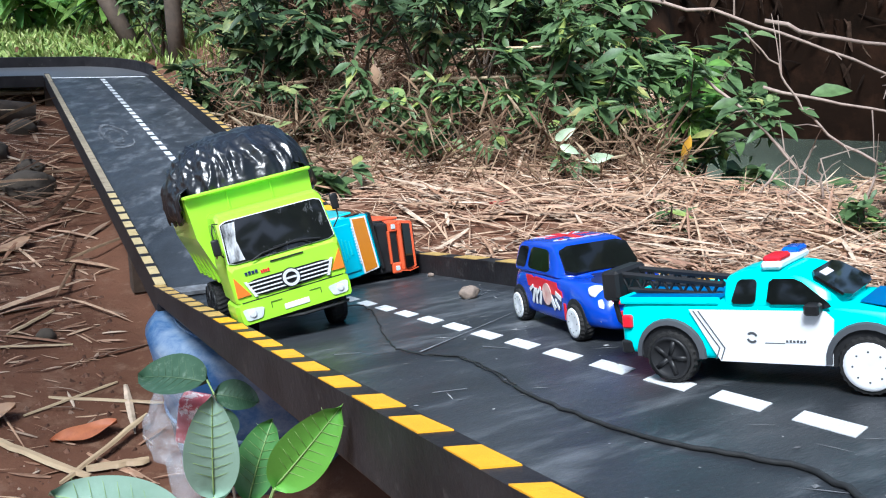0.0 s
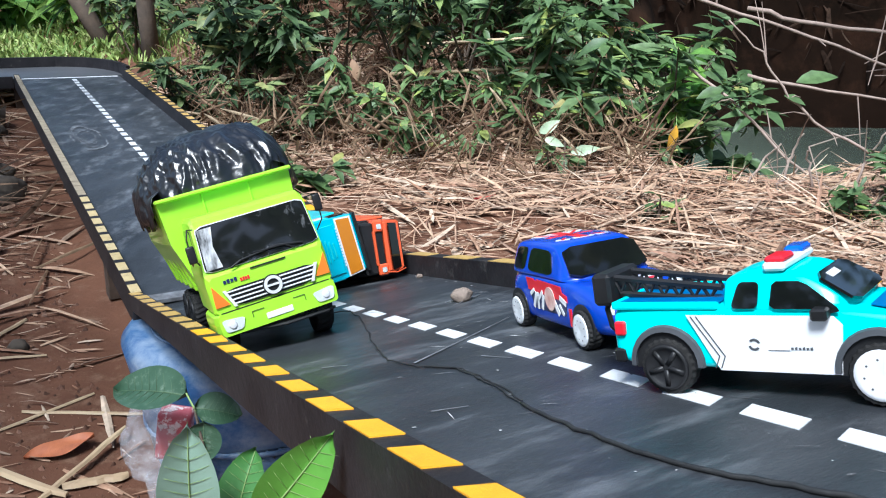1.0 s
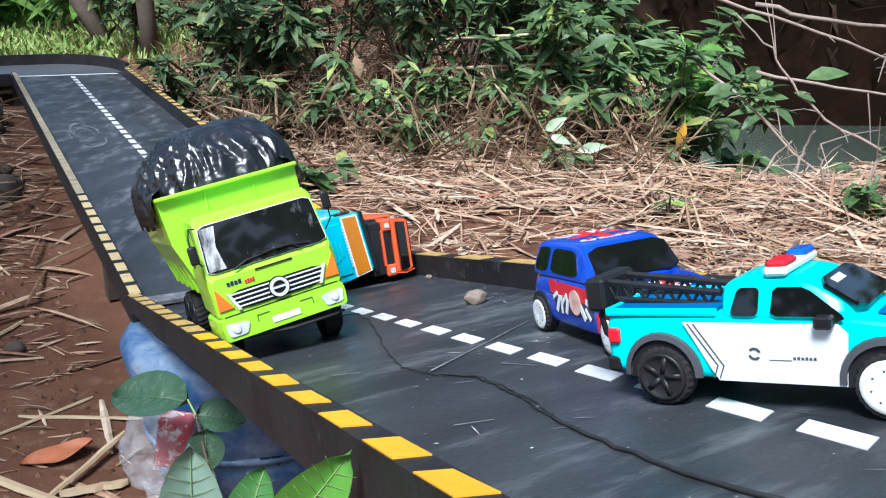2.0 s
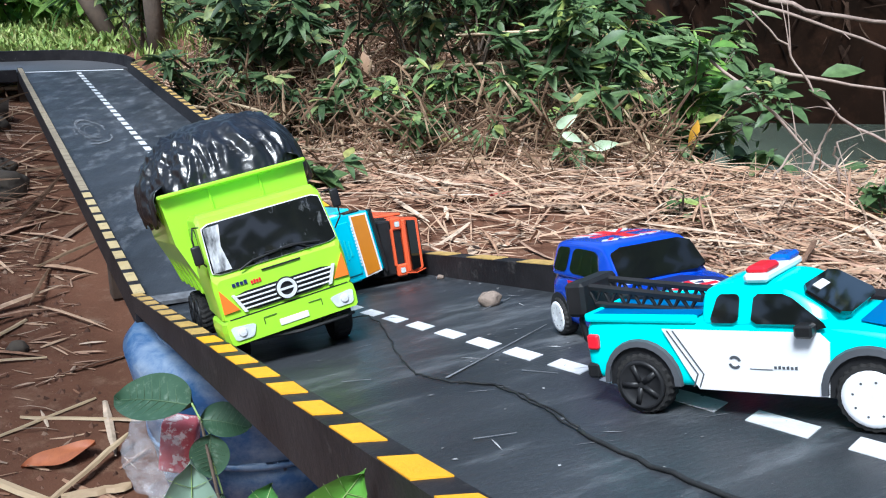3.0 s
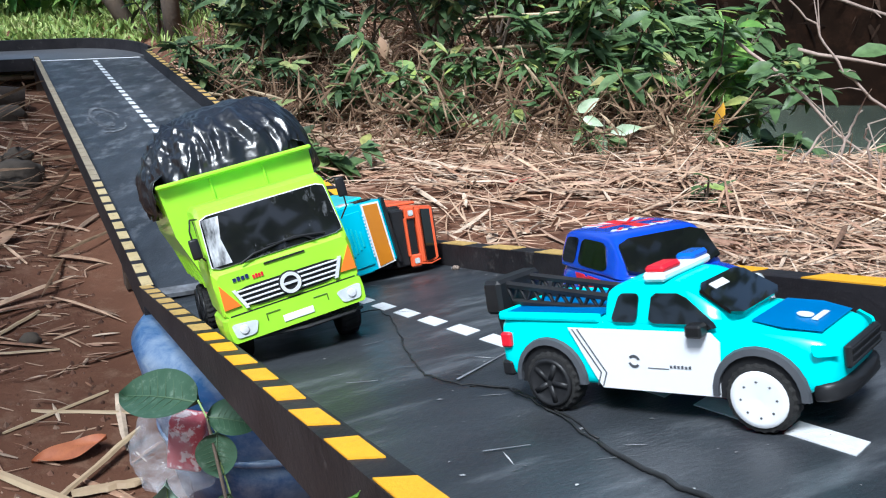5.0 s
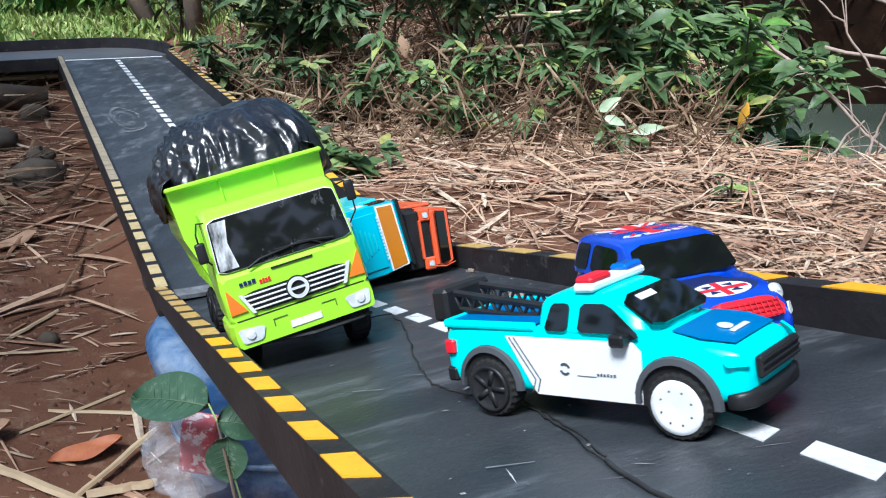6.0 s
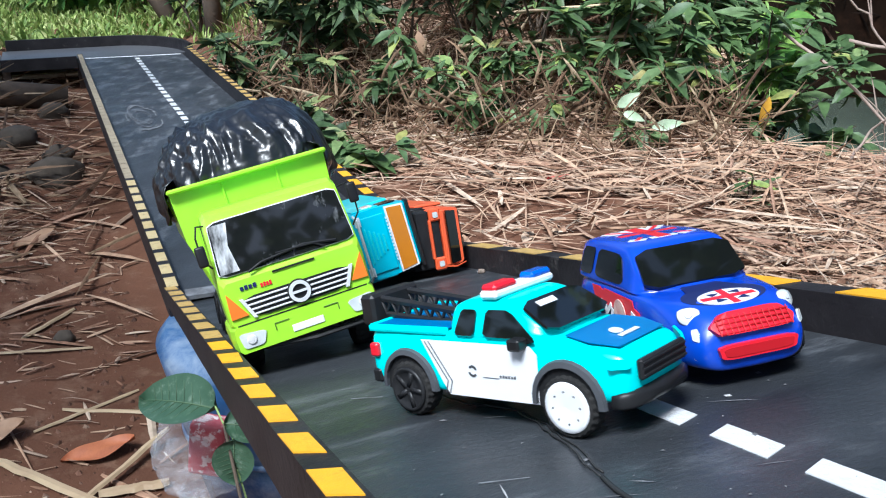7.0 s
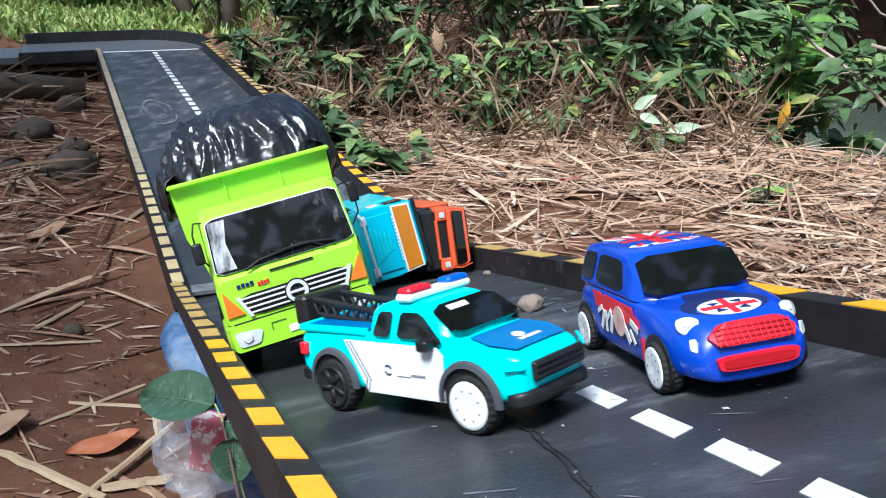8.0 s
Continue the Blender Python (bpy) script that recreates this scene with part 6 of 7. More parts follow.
def blue_truck():
    t = thing("toy_truck", lying(0.317, 0.243, 0.0686, -7.6, 8), "sky blue toy truck lying overturned on its side", "toy truck", "overturned toy trucks")
    hw = 0.060
    part("cab", loft([ring(-0.11, 0.018, 0.114, hw - 0.001, hw, 0.06, hw - 0.004), ring(-0.012, 0.018, 0.116, hw - 0.001, hw, 0.06, hw - 0.004), ring(-0.004, 0.018, 0.112, hw - 0.001, hw, 0.06, hw - 0.005), ring(0.0, 0.019, 0.104, hw - 0.002, hw - 0.001, 0.06, hw - 0.005)]), M_SKYBLUE, t, "sky blue cab")
    part("nose_panel", box(0.0005, 0.003, -hw + 0.012, hw - 0.012, 0.030, 0.072, 0.001), M_SKYBLUE, t)
    for k in range(5):
        part("rib", box(0.003, 0.0055, -0.030 + 0.004 * k, 0.030 - 0.004 * k, 0.033 + 0.007 * k, 0.036 + 0.007 * k, 0.0008), M_CYAN, t)
    part("screen_frame", plate([(0.0008, -hw + 0.003, 0.076), (0.0008, hw - 0.003, 0.076), (-0.003, hw - 0.006, 0.108), (-0.003, -hw + 0.006, 0.108)], (1, 0, 0.1), 0.003), M_WHITE, t, "white windscreen frame")
    part("windscreen", plate([(0.0035, -hw + 0.006, 0.079), (0.0035, hw - 0.006, 0.079), (0.0000, hw - 0.009, 0.105), (0.0000, -hw + 0.009, 0.105)], (1, 0, 0.1), 0.0014), M_AMBER, t, "amber windscreen film")
    tx = bmesh.new()
    rs = random.Random(2)
    for k in range(13):
        y = -0.040 + 0.006 * k
        box(0.0040, 0.0056, y, y + 0.0032, 0.0735, 0.0765 + 0.0012 * rs.random(), 0, tx)
    part("lettering", tx, M_WHITE, t, "white lettering along the windscreen")
    bar = part("bumper", box(-0.004, 0.009, -hw - 0.002, hw + 0.002, 0.0, 0.018, 0.002), M_CYAN, t, "pale blue bumper")
    part("inset", box(0.0085, 0.0098, -0.026, 0.026, 0.004, 0.012, 0.0005), M_PLUM, t)
    rail = tube([(0.004, -hw + 0.004, 0.022), (0.012, -hw + 0.012, 0.026), (0.012, hw - 0.012, 0.026), (0.004, hw - 0.004, 0.022)], 0.0026, 6)
    part("guard_rail", rail, M_CLEAR, t, "grey bumper guard")
    for s in (-1, 1):
        part("headlight", box(0.001, 0.006, s * 0.044 - 0.008, s * 0.044 + 0.008, 0.022, 0.032, 0.001), M_SILVER, t)
        part("side_panel", box(-0.40, -0.115, s * 0.058 - 0.003, s * 0.058 + 0.003, 0.03, 0.105, 0.002), M_CYAN, t)
        part("side_window", box(-0.07, -0.02, s * (hw - 0.001) - 0.0012, s * (hw - 0.001) + 0.0012, 0.072, 0.102, 0.001), M_GLASS, t)
        part("door_panel", box(-0.104, -0.006, s * (hw + 0.0004) - 0.001, s * (hw + 0.0004) + 0.001, 0.024, 0.069, 0.0006), M_CYAN, t, "pale cyan door panel")
        part("sticker", box(-0.058, -0.020, s * (hw + 0.0018) - 0.0005, s * (hw + 0.0018) + 0.0005, 0.044, 0.062), M_WHITE, t, "white and pink sticker")
        part("sticker_print", box(-0.052, -0.028, s * (hw + 0.0026) - 0.0004, s * (hw + 0.0026) + 0.0004, 0.048, 0.057), M_PINK, t)
        for x in (-0.06, -0.3):
            wheel(t, x, s * 0.046, 0.006, 0.026, 0.02, M_BLACK, 5, False, s)
    part("floor", box(-0.40, -0.115, -0.056, 0.056, 0.028, 0.034), M_BLACK, t)
    part("tail_wall", box(-0.40, -0.394, -0.056, 0.056, 0.034, 0.105), M_CYAN, t)
    part("front_wall", box(-0.121, -0.115, -0.056, 0.056, 0.034, 0.112), M_CYAN, t)
    part("chassis", box(-0.38, -0.02, -0.022, 0.022, 0.008, 0.028), M_BLACK, t)
    visor = box(-0.02, 0.006, -hw + 0.002, hw - 0.002, 0.113, 0.118, 0.001)
    part("visor", visor, M_BLACK, t, "black sun visor")


M_PLUM = mat("plum_inset", (0.12, 0.01, 0.10), 0.4)


def orange_truck():
    t = thing("toy_truck", lying(0.328, 0.371, 0.0652, -3.6), "orange red toy truck lying overturned against the kerb", "toy truck", "overturned toy trucks")
    hw = 0.052
    part("cab", loft([ring(-0.09, 0.016, 0.070, hw - 0.002, hw - 0.001, 0.05, hw - 0.004), ring(-0.012, 0.016, 0.072, hw - 0.002, hw - 0.001, 0.05, hw - 0.004), ring(-0.004, 0.018, 0.068, hw - 0.002, hw - 0.001, 0.05, hw - 0.005)]), M_CORAL, t, "orange red cab")
    part("under_guard", box(-0.03, -0.002, -hw + 0.002, hw - 0.002, -0.010, 0.016, 0.003), M_BLACK, t, "black underbody")
    for s in (-1, 1):
        part("bumper_end", box(-0.003, 0.006, s * (hw - 0.010) - 0.011, s * (hw - 0.010) + 0.011, 0.014, 0.034, 0.0025), M_CORAL, t)
        part("headlight", box(0.006, 0.0075, s * (hw - 0.010) - 0.0048, s * (hw - 0.010) + 0.0048, 0.020, 0.029, 0.0015), M_CLEAR, t)
    part("bumper_bar", box(-0.003, 0.005, -hw + 0.018, hw - 0.018, 0.012, 0.017, 0.0015), M_CORAL, t)
    part("grille", box(-0.003, 0.002, -hw + 0.019, hw - 0.019, 0.017, 0.031, 0.001), M_BLACK, t)
    part("nose_bar", box(-0.003, 0.005, -hw + 0.004, hw - 0.004, 0.033, 0.042, 0.002), M_CORAL, t)
    part("windscreen", plate([(0.001, -hw + 0.006, 0.044), (0.001, hw - 0.006, 0.044), (-0.010, hw - 0.010, 0.070), (-0.010, -hw + 0.010, 0.070)], (1, 0, 0.4), 0.003), M_GLASS, t)
    rail = tube([(0.006, hw - 0.004, 0.030), (0.008, hw - 0.001, 0.05), (-0.006, hw - 0.004, 0.072)], 0.0012, 5)
    part("mirror_arm", rail, M_CORAL, t)
    for s in (-1, 1):
        part("side_wall", box(-0.36, -0.10, s * 0.052 - 0.003, s * 0.052 + 0.003, 0.02, 0.072, 0.002), M_CORAL, t)
        for x in (-0.05, -0.27):
            wheel(t, x, s * 0.042, 0.0, 0.026, 0.02, M_BLACK, 5, False, s)
    part("floor", box(-0.36, -0.10, -0.05, 0.05, 0.018, 0.024), M_BLACK, t)
    part("chassis", box(-0.34, -0.02, -0.02, 0.02, -0.004, 0.018), M_BLACK, t)


# ---- what lies on the track ----
def small_rock(x, y, r, seed, label):
    bm = bmesh.new()
    bmesh.ops.create_icosphere(bm, subdivisions=3, radius=r)
    for v in bm.verts:
        v.co *= 1 + 0.30 * noise.noise(v.co * (1.3 / r) + Vector((seed * 3.3, 1, 0)))
        v.co.z = max(v.co.z * 0.8, -r * 0.55)
    ob = link("stone", bm, M_ROCK, smooth=True)
    ob.matrix_world = on_road(x, y, r * 0.55)
    return tagged(ob, label, "stone", "stones on the road")


M_ROCK = mat("sandy_stone", (0.27, 0.21, 0.17), 0.85, alt=(0.22, 0.17, 0.14), scale=60, bump=0.6, bscale=120)
small_rock(0.712, 0.362, 0.0160, 3, "sandy brown stone lying on the black road")
small_rock(0.3815, 0.445, 0.006, 8, "small brown pebble lying on the black road")
cord = thing("cord", ROAD.copy(), "thin black cord trailing over the road from the truck", "cord")
CORD = [(0.66, 0.08, 0.034), (0.70, 0.13, 0.024), (0.65, 0.19, 0.014), (0.603, 0.219, 0.004), (0.66, 0.212, 0.0025), (0.738, 0.190, 0.002), (0.82, 0.166, 0.002), (0.90, 0.143, 0.002), (0.965, 0.127, 0.002), (0.998, 0.1262, 0.002),
        (1.036, 0.136, 0.002), (1.082, 0.156, 0.002), (1.14, 0.151, 0.002), (1.181, 0.148, 0.002), (1.223, 0.137, 0.002), (1.27, 0.1315, 0.002), (1.343, 0.127, 0.002), (1.414, 0.1235, 0.002), (1.48, 0.1333, 0.002), (1.528, 0.149, 0.002), (1.569, 0.160, 0.002), (1.605, 0.1525, 0.002), (1.66, 0.13, 0.002), (1.85, 0.10, 0.002)]
rc = random.Random(3)
fine = []
for i in range(len(CORD) - 1):
    a, b = Vector(CORD[i]), Vector(CORD[i + 1])
    for k in range(4):
        q = a.lerp(b, k / 4)
        fine.append(q + Vector((rc.gauss(0, 0.0012), rc.gauss(0, 0.0012), 0)))
split = next(i for i, q in enumerate(fine) if q.x > 1.24)
part("strand", tube(fine[:split + 1], 0.0009, 6), M_CORD, cord, smooth=True)
part("thick_strand", tube(fine[split:], 0.0016, 8, None, 1.6), M_CORD, cord, smooth=True)
part("loose_end", tube([q + Vector((0.006, 0.004, -0.001)) for q in fine[40:58]], 0.0008, 5), M_CORD, cord, smooth=True)
scr = thing("scratch", ROAD.copy(), "pale scratch across the black road", "scratch", kind="structure")
sb = bmesh.new()
for (xa, ya), (xb, yb), wd in (((1.017, 0.139), (0.954, 0.248), 0.0035), ((0.954, 0.248), (0.906, 0.329), 0.002), ((1.06, 0.20), (1.10, 0.215), 0.0015), ((0.93, 0.06), (0.95, 0.085), 0.0015), ((1.20, 0.07), (1.215, 0.10), 0.0015), ((0.70, 0.40), (0.74, 0.33), 0.0025), ((0.66, 0.41), (0.70, 0.34), 0.002)):
    d = Vector((xb - xa, yb - ya, 0))
    q = Vector((-d.y, d.x, 0)).normalized() * wd * 0.5
    a, b = Vector((xa, ya, 0.0016)), Vector((xb, yb, 0.0016))
    plate([a - q, b - q * 0.3, b + q * 0.3, a + q], (0, 0, 1), 0.0004, sb)
part("scratch_mark", sb, M_CHALK, scr)


def road_flakes():
    """Pale specks of paint and dust, and short scuffs, on the black boards."""
    rnd = random.Random(33)
    pts, faces = [], []
    for k in range(420):
        x, y = rnd.uniform(0.25, 1.9), rnd.uniform(0.0, 0.45)
        a = rnd.uniform(0, math.tau)
        ln = 0.0009 + 0.0030 * rnd.random() ** 4
        wd = ln * rnd.uniform(0.4, 0.9)
        if k % 9 == 0:
            ln, wd, a = rnd.uniform(0.008, 0.022), rnd.uniform(0.0004, 0.0009), rnd.gauss(0.6, 0.5)
        c, q = math.cos(a), math.sin(a)
        n = len(pts)
        pts += [(x - c * ln, y - q * ln, 0.0008), (x + q * wd, y - c * wd, 0.0010), (x + c * ln, y + q * ln, 0.0008), (x - q * wd, y + c * wd, 0.0010)]
        faces.append((n, n + 1, n + 2, n + 3))
    me = bpy.data.meshes.new("paint_flakes")
    me.from_pydata(pts, [], faces)
    me.materials.append(M_FLAKE)
    ob = new("paint_flakes", me)
    ob.matrix_world = ROAD.copy()
    tagged(ob, "pale paint flakes, dust specks and scuffs on the black road", "paint flakes", kind="stuff")


M_FLAKE = scatter_mat("pale_flake", [(0.0, (0.09, 0.09, 0.095)), (0.6, (0.20, 0.20, 0.21)), (1.0, (0.55, 0.55, 0.55))], 0.8, spec=0.2)
road_flakes()


# ---- beside the track ----
def drum():
    t = thing("drum", Matrix.Translation((-0.345, 1.60, 0.0)), "dusty blue plastic drum that props up the track", "plastic drum")
    g = ground_z(-0.306, 1.6)
    def rad(z):
        return 0.205 + 0.057 * (z - g) / (0.35 - g)
    bm = lathe([(0.001, g - 0.03), (rad(g - 0.03), g - 0.03)] + [(rad(z), z) for z in (g + 0.05, g + 0.12, 0.15, 0.20, 0.25, 0.30, 0.345)] + [(0.240, 0.370), (0.001, 0.372)], 64, "z")
    for v in bm.verts:
        k = 1 + 0.018 * noise.noise((v.co.x * 7, v.co.y * 7, v.co.z * 5))
        v.co.x, v.co.y = v.co.x * k, v.co.y * k
    part("shell", bm, M_DRUM, t, smooth=True)
    for z in (0.17,):
        part("hoop", lathe([(rad(z) - 0.008, z - 0.008), (rad(z) + 0.005, z - 0.004), (rad(z) + 0.005, z + 0.004), (rad(z) - 0.008, z + 0.008)], 64, "z", None, True), M_DRUM, t, smooth=True)
    part("lid", lathe([(0.001, 0.3725), (0.2, 0.3725), (0.2, 0.378), (0.001, 0.378)], 48, "z"), M_DRUM, t)


M_DRUM = mat("dusty_blue_plastic", (0.012, 0.065, 0.19), 0.38, alt=(0.035, 0.11, 0.25), scale=9, dirt=(0.27, 0.33, 0.42), dirt_scale=10, dirt_at=(0.42, 0.74), bump=0.45, bscale=26)
M_BAGCLEAR = mat("cloudy_clear_plastic", (0.62, 0.66, 0.72), 0.14, spec=0.9, alpha=0.20, alt=(0.8, 0.84, 0.9), scale=30, bump=1.0, bscale=40)
M_PACK = mat("red_pink_wrapper", (0.50, 0.06, 0.09), 0.4, alt=(0.62, 0.20, 0.22), scale=60, dirt=(0.85, 0.72, 0.72), dirt_scale=42, dirt_at=(0.52, 0.58), bump=0.6, bscale=60)
M_BIGLEAF = mat("glossy_leaf", (0.07, 0.19, 0.045), 0.35, coat=0.25, alt=(0.045, 0.14, 0.035), scale=30, dirt=(0.15, 0.27, 0.10), dirt_scale=60, dirt_at=(0.6, 0.8), bump=0.2, bscale=60)
M_PALELEAF = mat("dusty_pale_leaf", (0.28, 0.40, 0.32), 0.4, coat=0.2, alt=(0.20, 0.31, 0.23), scale=25, bump=0.2, bscale=60)
M_DARKLEAF = mat("dusty_dark_leaf", (0.028, 0.068, 0.036), 0.45, alt=(0.05, 0.10, 0.06), scale=30, dirt=(0.15, 0.20, 0.15), dirt_scale=60, dirt_at=(0.56, 0.72), bump=0.2, bscale=60)
M_RIB = mat("pale_leaf_rib", (0.28, 0.40, 0.14), 0.5)
M_DARKRIB = mat("dusty_leaf_rib", (0.085, 0.14, 0.075), 0.55)


def big_leaf(parent, foot, tip, face, width, material, rib=None, bow=0.06):
    """A broad leaf with a fold, side veins pressed in, and its rib as a sub-part."""
    foot, tip = Vector(foot), Vector(tip)
    d = tip - foot
    ln = d.length
    d.normalize()
    up = Vector(face)
    up = (up - d * up.dot(d)).normalized()
    sd = d.cross(up)
    bm = bmesh.new()
    n, m = 22, 12
    grid = []
    for i in range(n + 1):
        t = i / n
        wdt = width * 0.5 * max(0.02, (math.sin(math.pi * min(1, t ** 0.82))) ** 0.62) * (1 if t < 0.93 else 1 - (t - 0.93) / 0.075 * 0.85)
        row = []
        for j in range(m + 1):
            u = 2 * j / m - 1
            vein = abs(math.sin((t * 8 - abs(u) * 1.3) * math.pi)) ** 0.5
            z = 0.16 * width * abs(u) ** 1.3 - 0.012 * width * (1 - vein) * (1 if abs(u) > 0.05 else 0) - bow * ln * (2 * t - 1) ** 2
            row.append(bm.verts.new(foot + d * ln * t + sd * (u * wdt) + up * z))
        grid.append(row)
    for i in range(n):
        for j in range(m):
            bm.faces.new((grid[i][j], grid[i][j + 1], grid[i + 1][j + 1], grid[i + 1][j]))
    lf = part("leaf", bm, material, parent, smooth=True)
    rb = tube([foot + d * ln * k / 10 + up * (0.0008 - bow * ln * (2 * k / 10 - 1) ** 2) for k in range(11)], width * 0.018, 6, None, 0.3)
    for k in range(2, 9):
        t = k / 10
        c = foot + d * ln * t + up * (-bow * ln * (2 * t - 1) ** 2)
        w2 = width * 0.5 * (math.sin(math.pi * min(1, t ** 0.82))) ** 0.62
        for s in (-1, 1):
            tube([c + up * 0.0006, c + d * ln * 0.055 + sd * s * w2 * 0.5 + up * (0.16 * width * 0.4 + 0.0006), c + d * ln * 0.10 + sd * s * w2 * 0.86 + up * (0.16 * width * 0.8)], width * 0.006, 4, rb, 0.4)
    part("rib", rb, rib or M_RIB, lf, smooth=True)
    return lf


def near_plant():
    g = ground_z(-0.12, 0.46)
    t = thing("plant", Matrix.Translation((0, 0, 0)), "young jackfruit plant with broad glossy green leaves", "plant")
    root = Vector((-0.14, 0.50, g - 0.02))
    knot = Vector((-0.125, 0.475, 0.60))
    part("stem", tube([root, root.lerp(knot, 0.5) + Vector((0.01, 0, 0)), knot], 0.006, 8, None, 0.6), M_BARK, t)
    for foot, tip, face, w, m in (((-0.150, 0.452, 0.662), (-0.146, 0.450, 0.761), (0.15, -1, 0.25), 0.046, M_PALELEAF),
                                  ((-0.125, 0.468, 0.650), (-0.108, 0.500, 0.714), (-0.2, -1, 0.3), 0.040, M_BIGLEAF),
                                  ((-0.098, 0.455, 0.672), (-0.040, 0.452, 0.754), (0.1, -1, 0.35), 0.046, M_BRIGHTLEAF),
                                  ((-0.175, 0.46, 0.630), (-0.278, 0.430, 0.678), (0.1, -0.6, 1.0), 0.052, M_PALELEAF)):
        big_leaf(t, foot, tip, face, w, m)
        part("stalk", tube([knot, knot.lerp(Vector(foot), 0.5) + Vector((0, 0, -0.004)), foot], 0.0018, 6), M_RIB, t)


M_BRIGHTLEAF = mat("fresh_glossy_leaf", (0.13, 0.33, 0.045), 0.32, coat=0.3, alt=(0.09, 0.26, 0.035), scale=25, dirt=(0.22, 0.42, 0.10), dirt_scale=50, dirt_at=(0.6, 0.8), bump=0.2, bscale=60)


def side_plant():
    t = thing("plant", Matrix.Translation((-0.012, 0.072, -0.044)), "seedling with dusty dark green leaves against the drum", "plant")
    g = ground_z(-0.26, 0.98)
    knot = Vector((-0.335, 1.085, 0.435))
    part("stem", tube([(-0.27, 1.0, g - 0.02), (-0.275, 1.0, 0.20), (-0.30, 1.03, 0.33), knot], 0.0035, 7, None, 0.6), M_BARK, t)
    for foot, tip, face, w, m in (((-0.352, 1.105, 0.452), (-0.500, 1.185, 0.418), (-0.1, -0.7, 1.0), 0.085, M_DARKLEAF),
                                  ((-0.335, 1.085, 0.438), (-0.262, 1.10, 0.415), (0.1, -0.6, 1.0), 0.060, M_DARKLEAF),
                                  ((-0.318, 1.07, 0.420), (-0.318, 1.06, 0.352), (0.1, -1.0, 0.3), 0.060, M_DARKLEAF),
                                  ((-0.300, 1.05, 0.330), (-0.330, 1.03, 0.255), (0.0, -1.0, 0.3), 0.040, M_DARKLEAF)):
        big_leaf(t, foot, tip, face, w, m, M_DARKRIB)
        part("stalk", tube([knot, foot], 0.0015, 5), M_RIB, t)


def plastic_bag():
    t = thing("plastic_bag", Matrix.Translation((-0.468, 1.32, 0.004)), "crumpled clear plastic bag with a red wrapper inside", "plastic bag")
    pk = box(-0.030, 0.030, -0.026, 0.020, 0.205, 0.300, 0.008, None, 2)
    pk.transform(Matrix.Rotation(radians(8), 4, "Y"))
    part("wrapper", pk, M_PACK, t, "red and pink wrapper", True)
    bm = bmesh.new()
    bmesh.ops.create_icosphere(bm, subdivisions=4, radius=1.0)
    for v in bm.verts:
        c = v.co
        q = Vector((c.x * 0.058 * (1.15 - 0.35 * c.z), c.y * 0.036, 0.235 + c.z * 0.093))
        q += c.normalized() * (0.012 * noise.noise(q * 24) + 0.018 * (noise.voronoi(q / 0.03)[0][0] - 0.4))
        v.co = q
    b = part("film", bm, M_BAGCLEAR, t, "cloudy clear film", True)
    for p in b.data.polygons:
        p.use_smooth = False
    g = ground_z(-0.44, 1.285)
    part("neck", tube([(0.0, 0.0, 0.16), (0.01, 0.0, 0.08), (0.0, 0.0, g - 0.01)], 0.03, 10), M_BAGCLEAR, t, smooth=True)


def ground_leaf(x, y, ln, wd, yaw, material, label, tilt=6):
    z = ground_z(x, y)
    t = thing("fallen_leaf", pose(x, y, z + 0.012, tilt, -tilt, yaw), label, "dead leaf", "fallen leaves")
    bm = bmesh.new()
    n, m = 18, 6
    grid = []
    for i in range(n + 1):
        q = i / n
        h = wd * 0.5 * max(0.03, math.sin(math.pi * q) ** 0.7)
        grid.append([bm.verts.new((ln * (q - 0.5), h * (2 * j / m - 1), 0.02 * ln * math.sin(9 * q + j) + 0.10 * wd * (2 * j / m - 1) ** 2 + 0.10 * ln * (q - 0.5) ** 2)) for j in range(m + 1)])
    for i in range(n):
        for j in range(m):
            bm.faces.new((grid[i][j], grid[i][j + 1], grid[i + 1][j + 1], grid[i + 1][j]))
    part("blade", bm, material, t, smooth=True)


M_ORANGELEAF = mat("orange_dead_leaf", (0.50, 0.17, 0.065), 0.55, alt=(0.36, 0.11, 0.05), scale=30, dirt=(0.25, 0.10, 0.05), dirt_scale=60, dirt_at=(0.6, 0.8), bump=0.3, bscale=80)
M_TANLEAF = mat("tan_dead_leaf", (0.42, 0.27, 0.17), 0.65, alt=(0.30, 0.18, 0.11), scale=30, bump=0.3, bscale=80)
M_PALE_DEAD = mat("pale_dead_leaf", (0.55, 0.42, 0.31), 0.65, alt=(0.42, 0.30, 0.21), scale=30, bump=0.3, bscale=80)
M_REDLEAF = mat("red_dead_leaf", (0.60, 0.06, 0.06), 0.5, alt=(0.45, 0.05, 0.05), scale=30)
M_YELLOWLEAF = mat("yellow_dying_leaf", (0.70, 0.40, 0.03), 0.5, alt=(0.5, 0.26, 0.03), scale=25)


def hanging_leaf(x, y, z, d, ln, wd, material, label):
    t = thing("leaf", Matrix.Translation((x, y, z)), label, "leaf", "single leaves on the bank")
    d = Vector(d).normalized()
    up = Vector((0.1, -1, 0.4))
    bm = bmesh.new()
    leaf_rows(bm, Vector((0, 0, 0)), d, (up - d * up.dot(d)).normalized(), ln, wd, 0.25)
    part("blade", bm, material, t, smooth=True)
    part("stalk", tube([(0, 0, 0), -d * 0.03 + Vector((0, 0.03, 0.0)), -d * 0.05 + Vector((0, 0.12, -0.05))], 0.0012, 5), M_RIB, t)


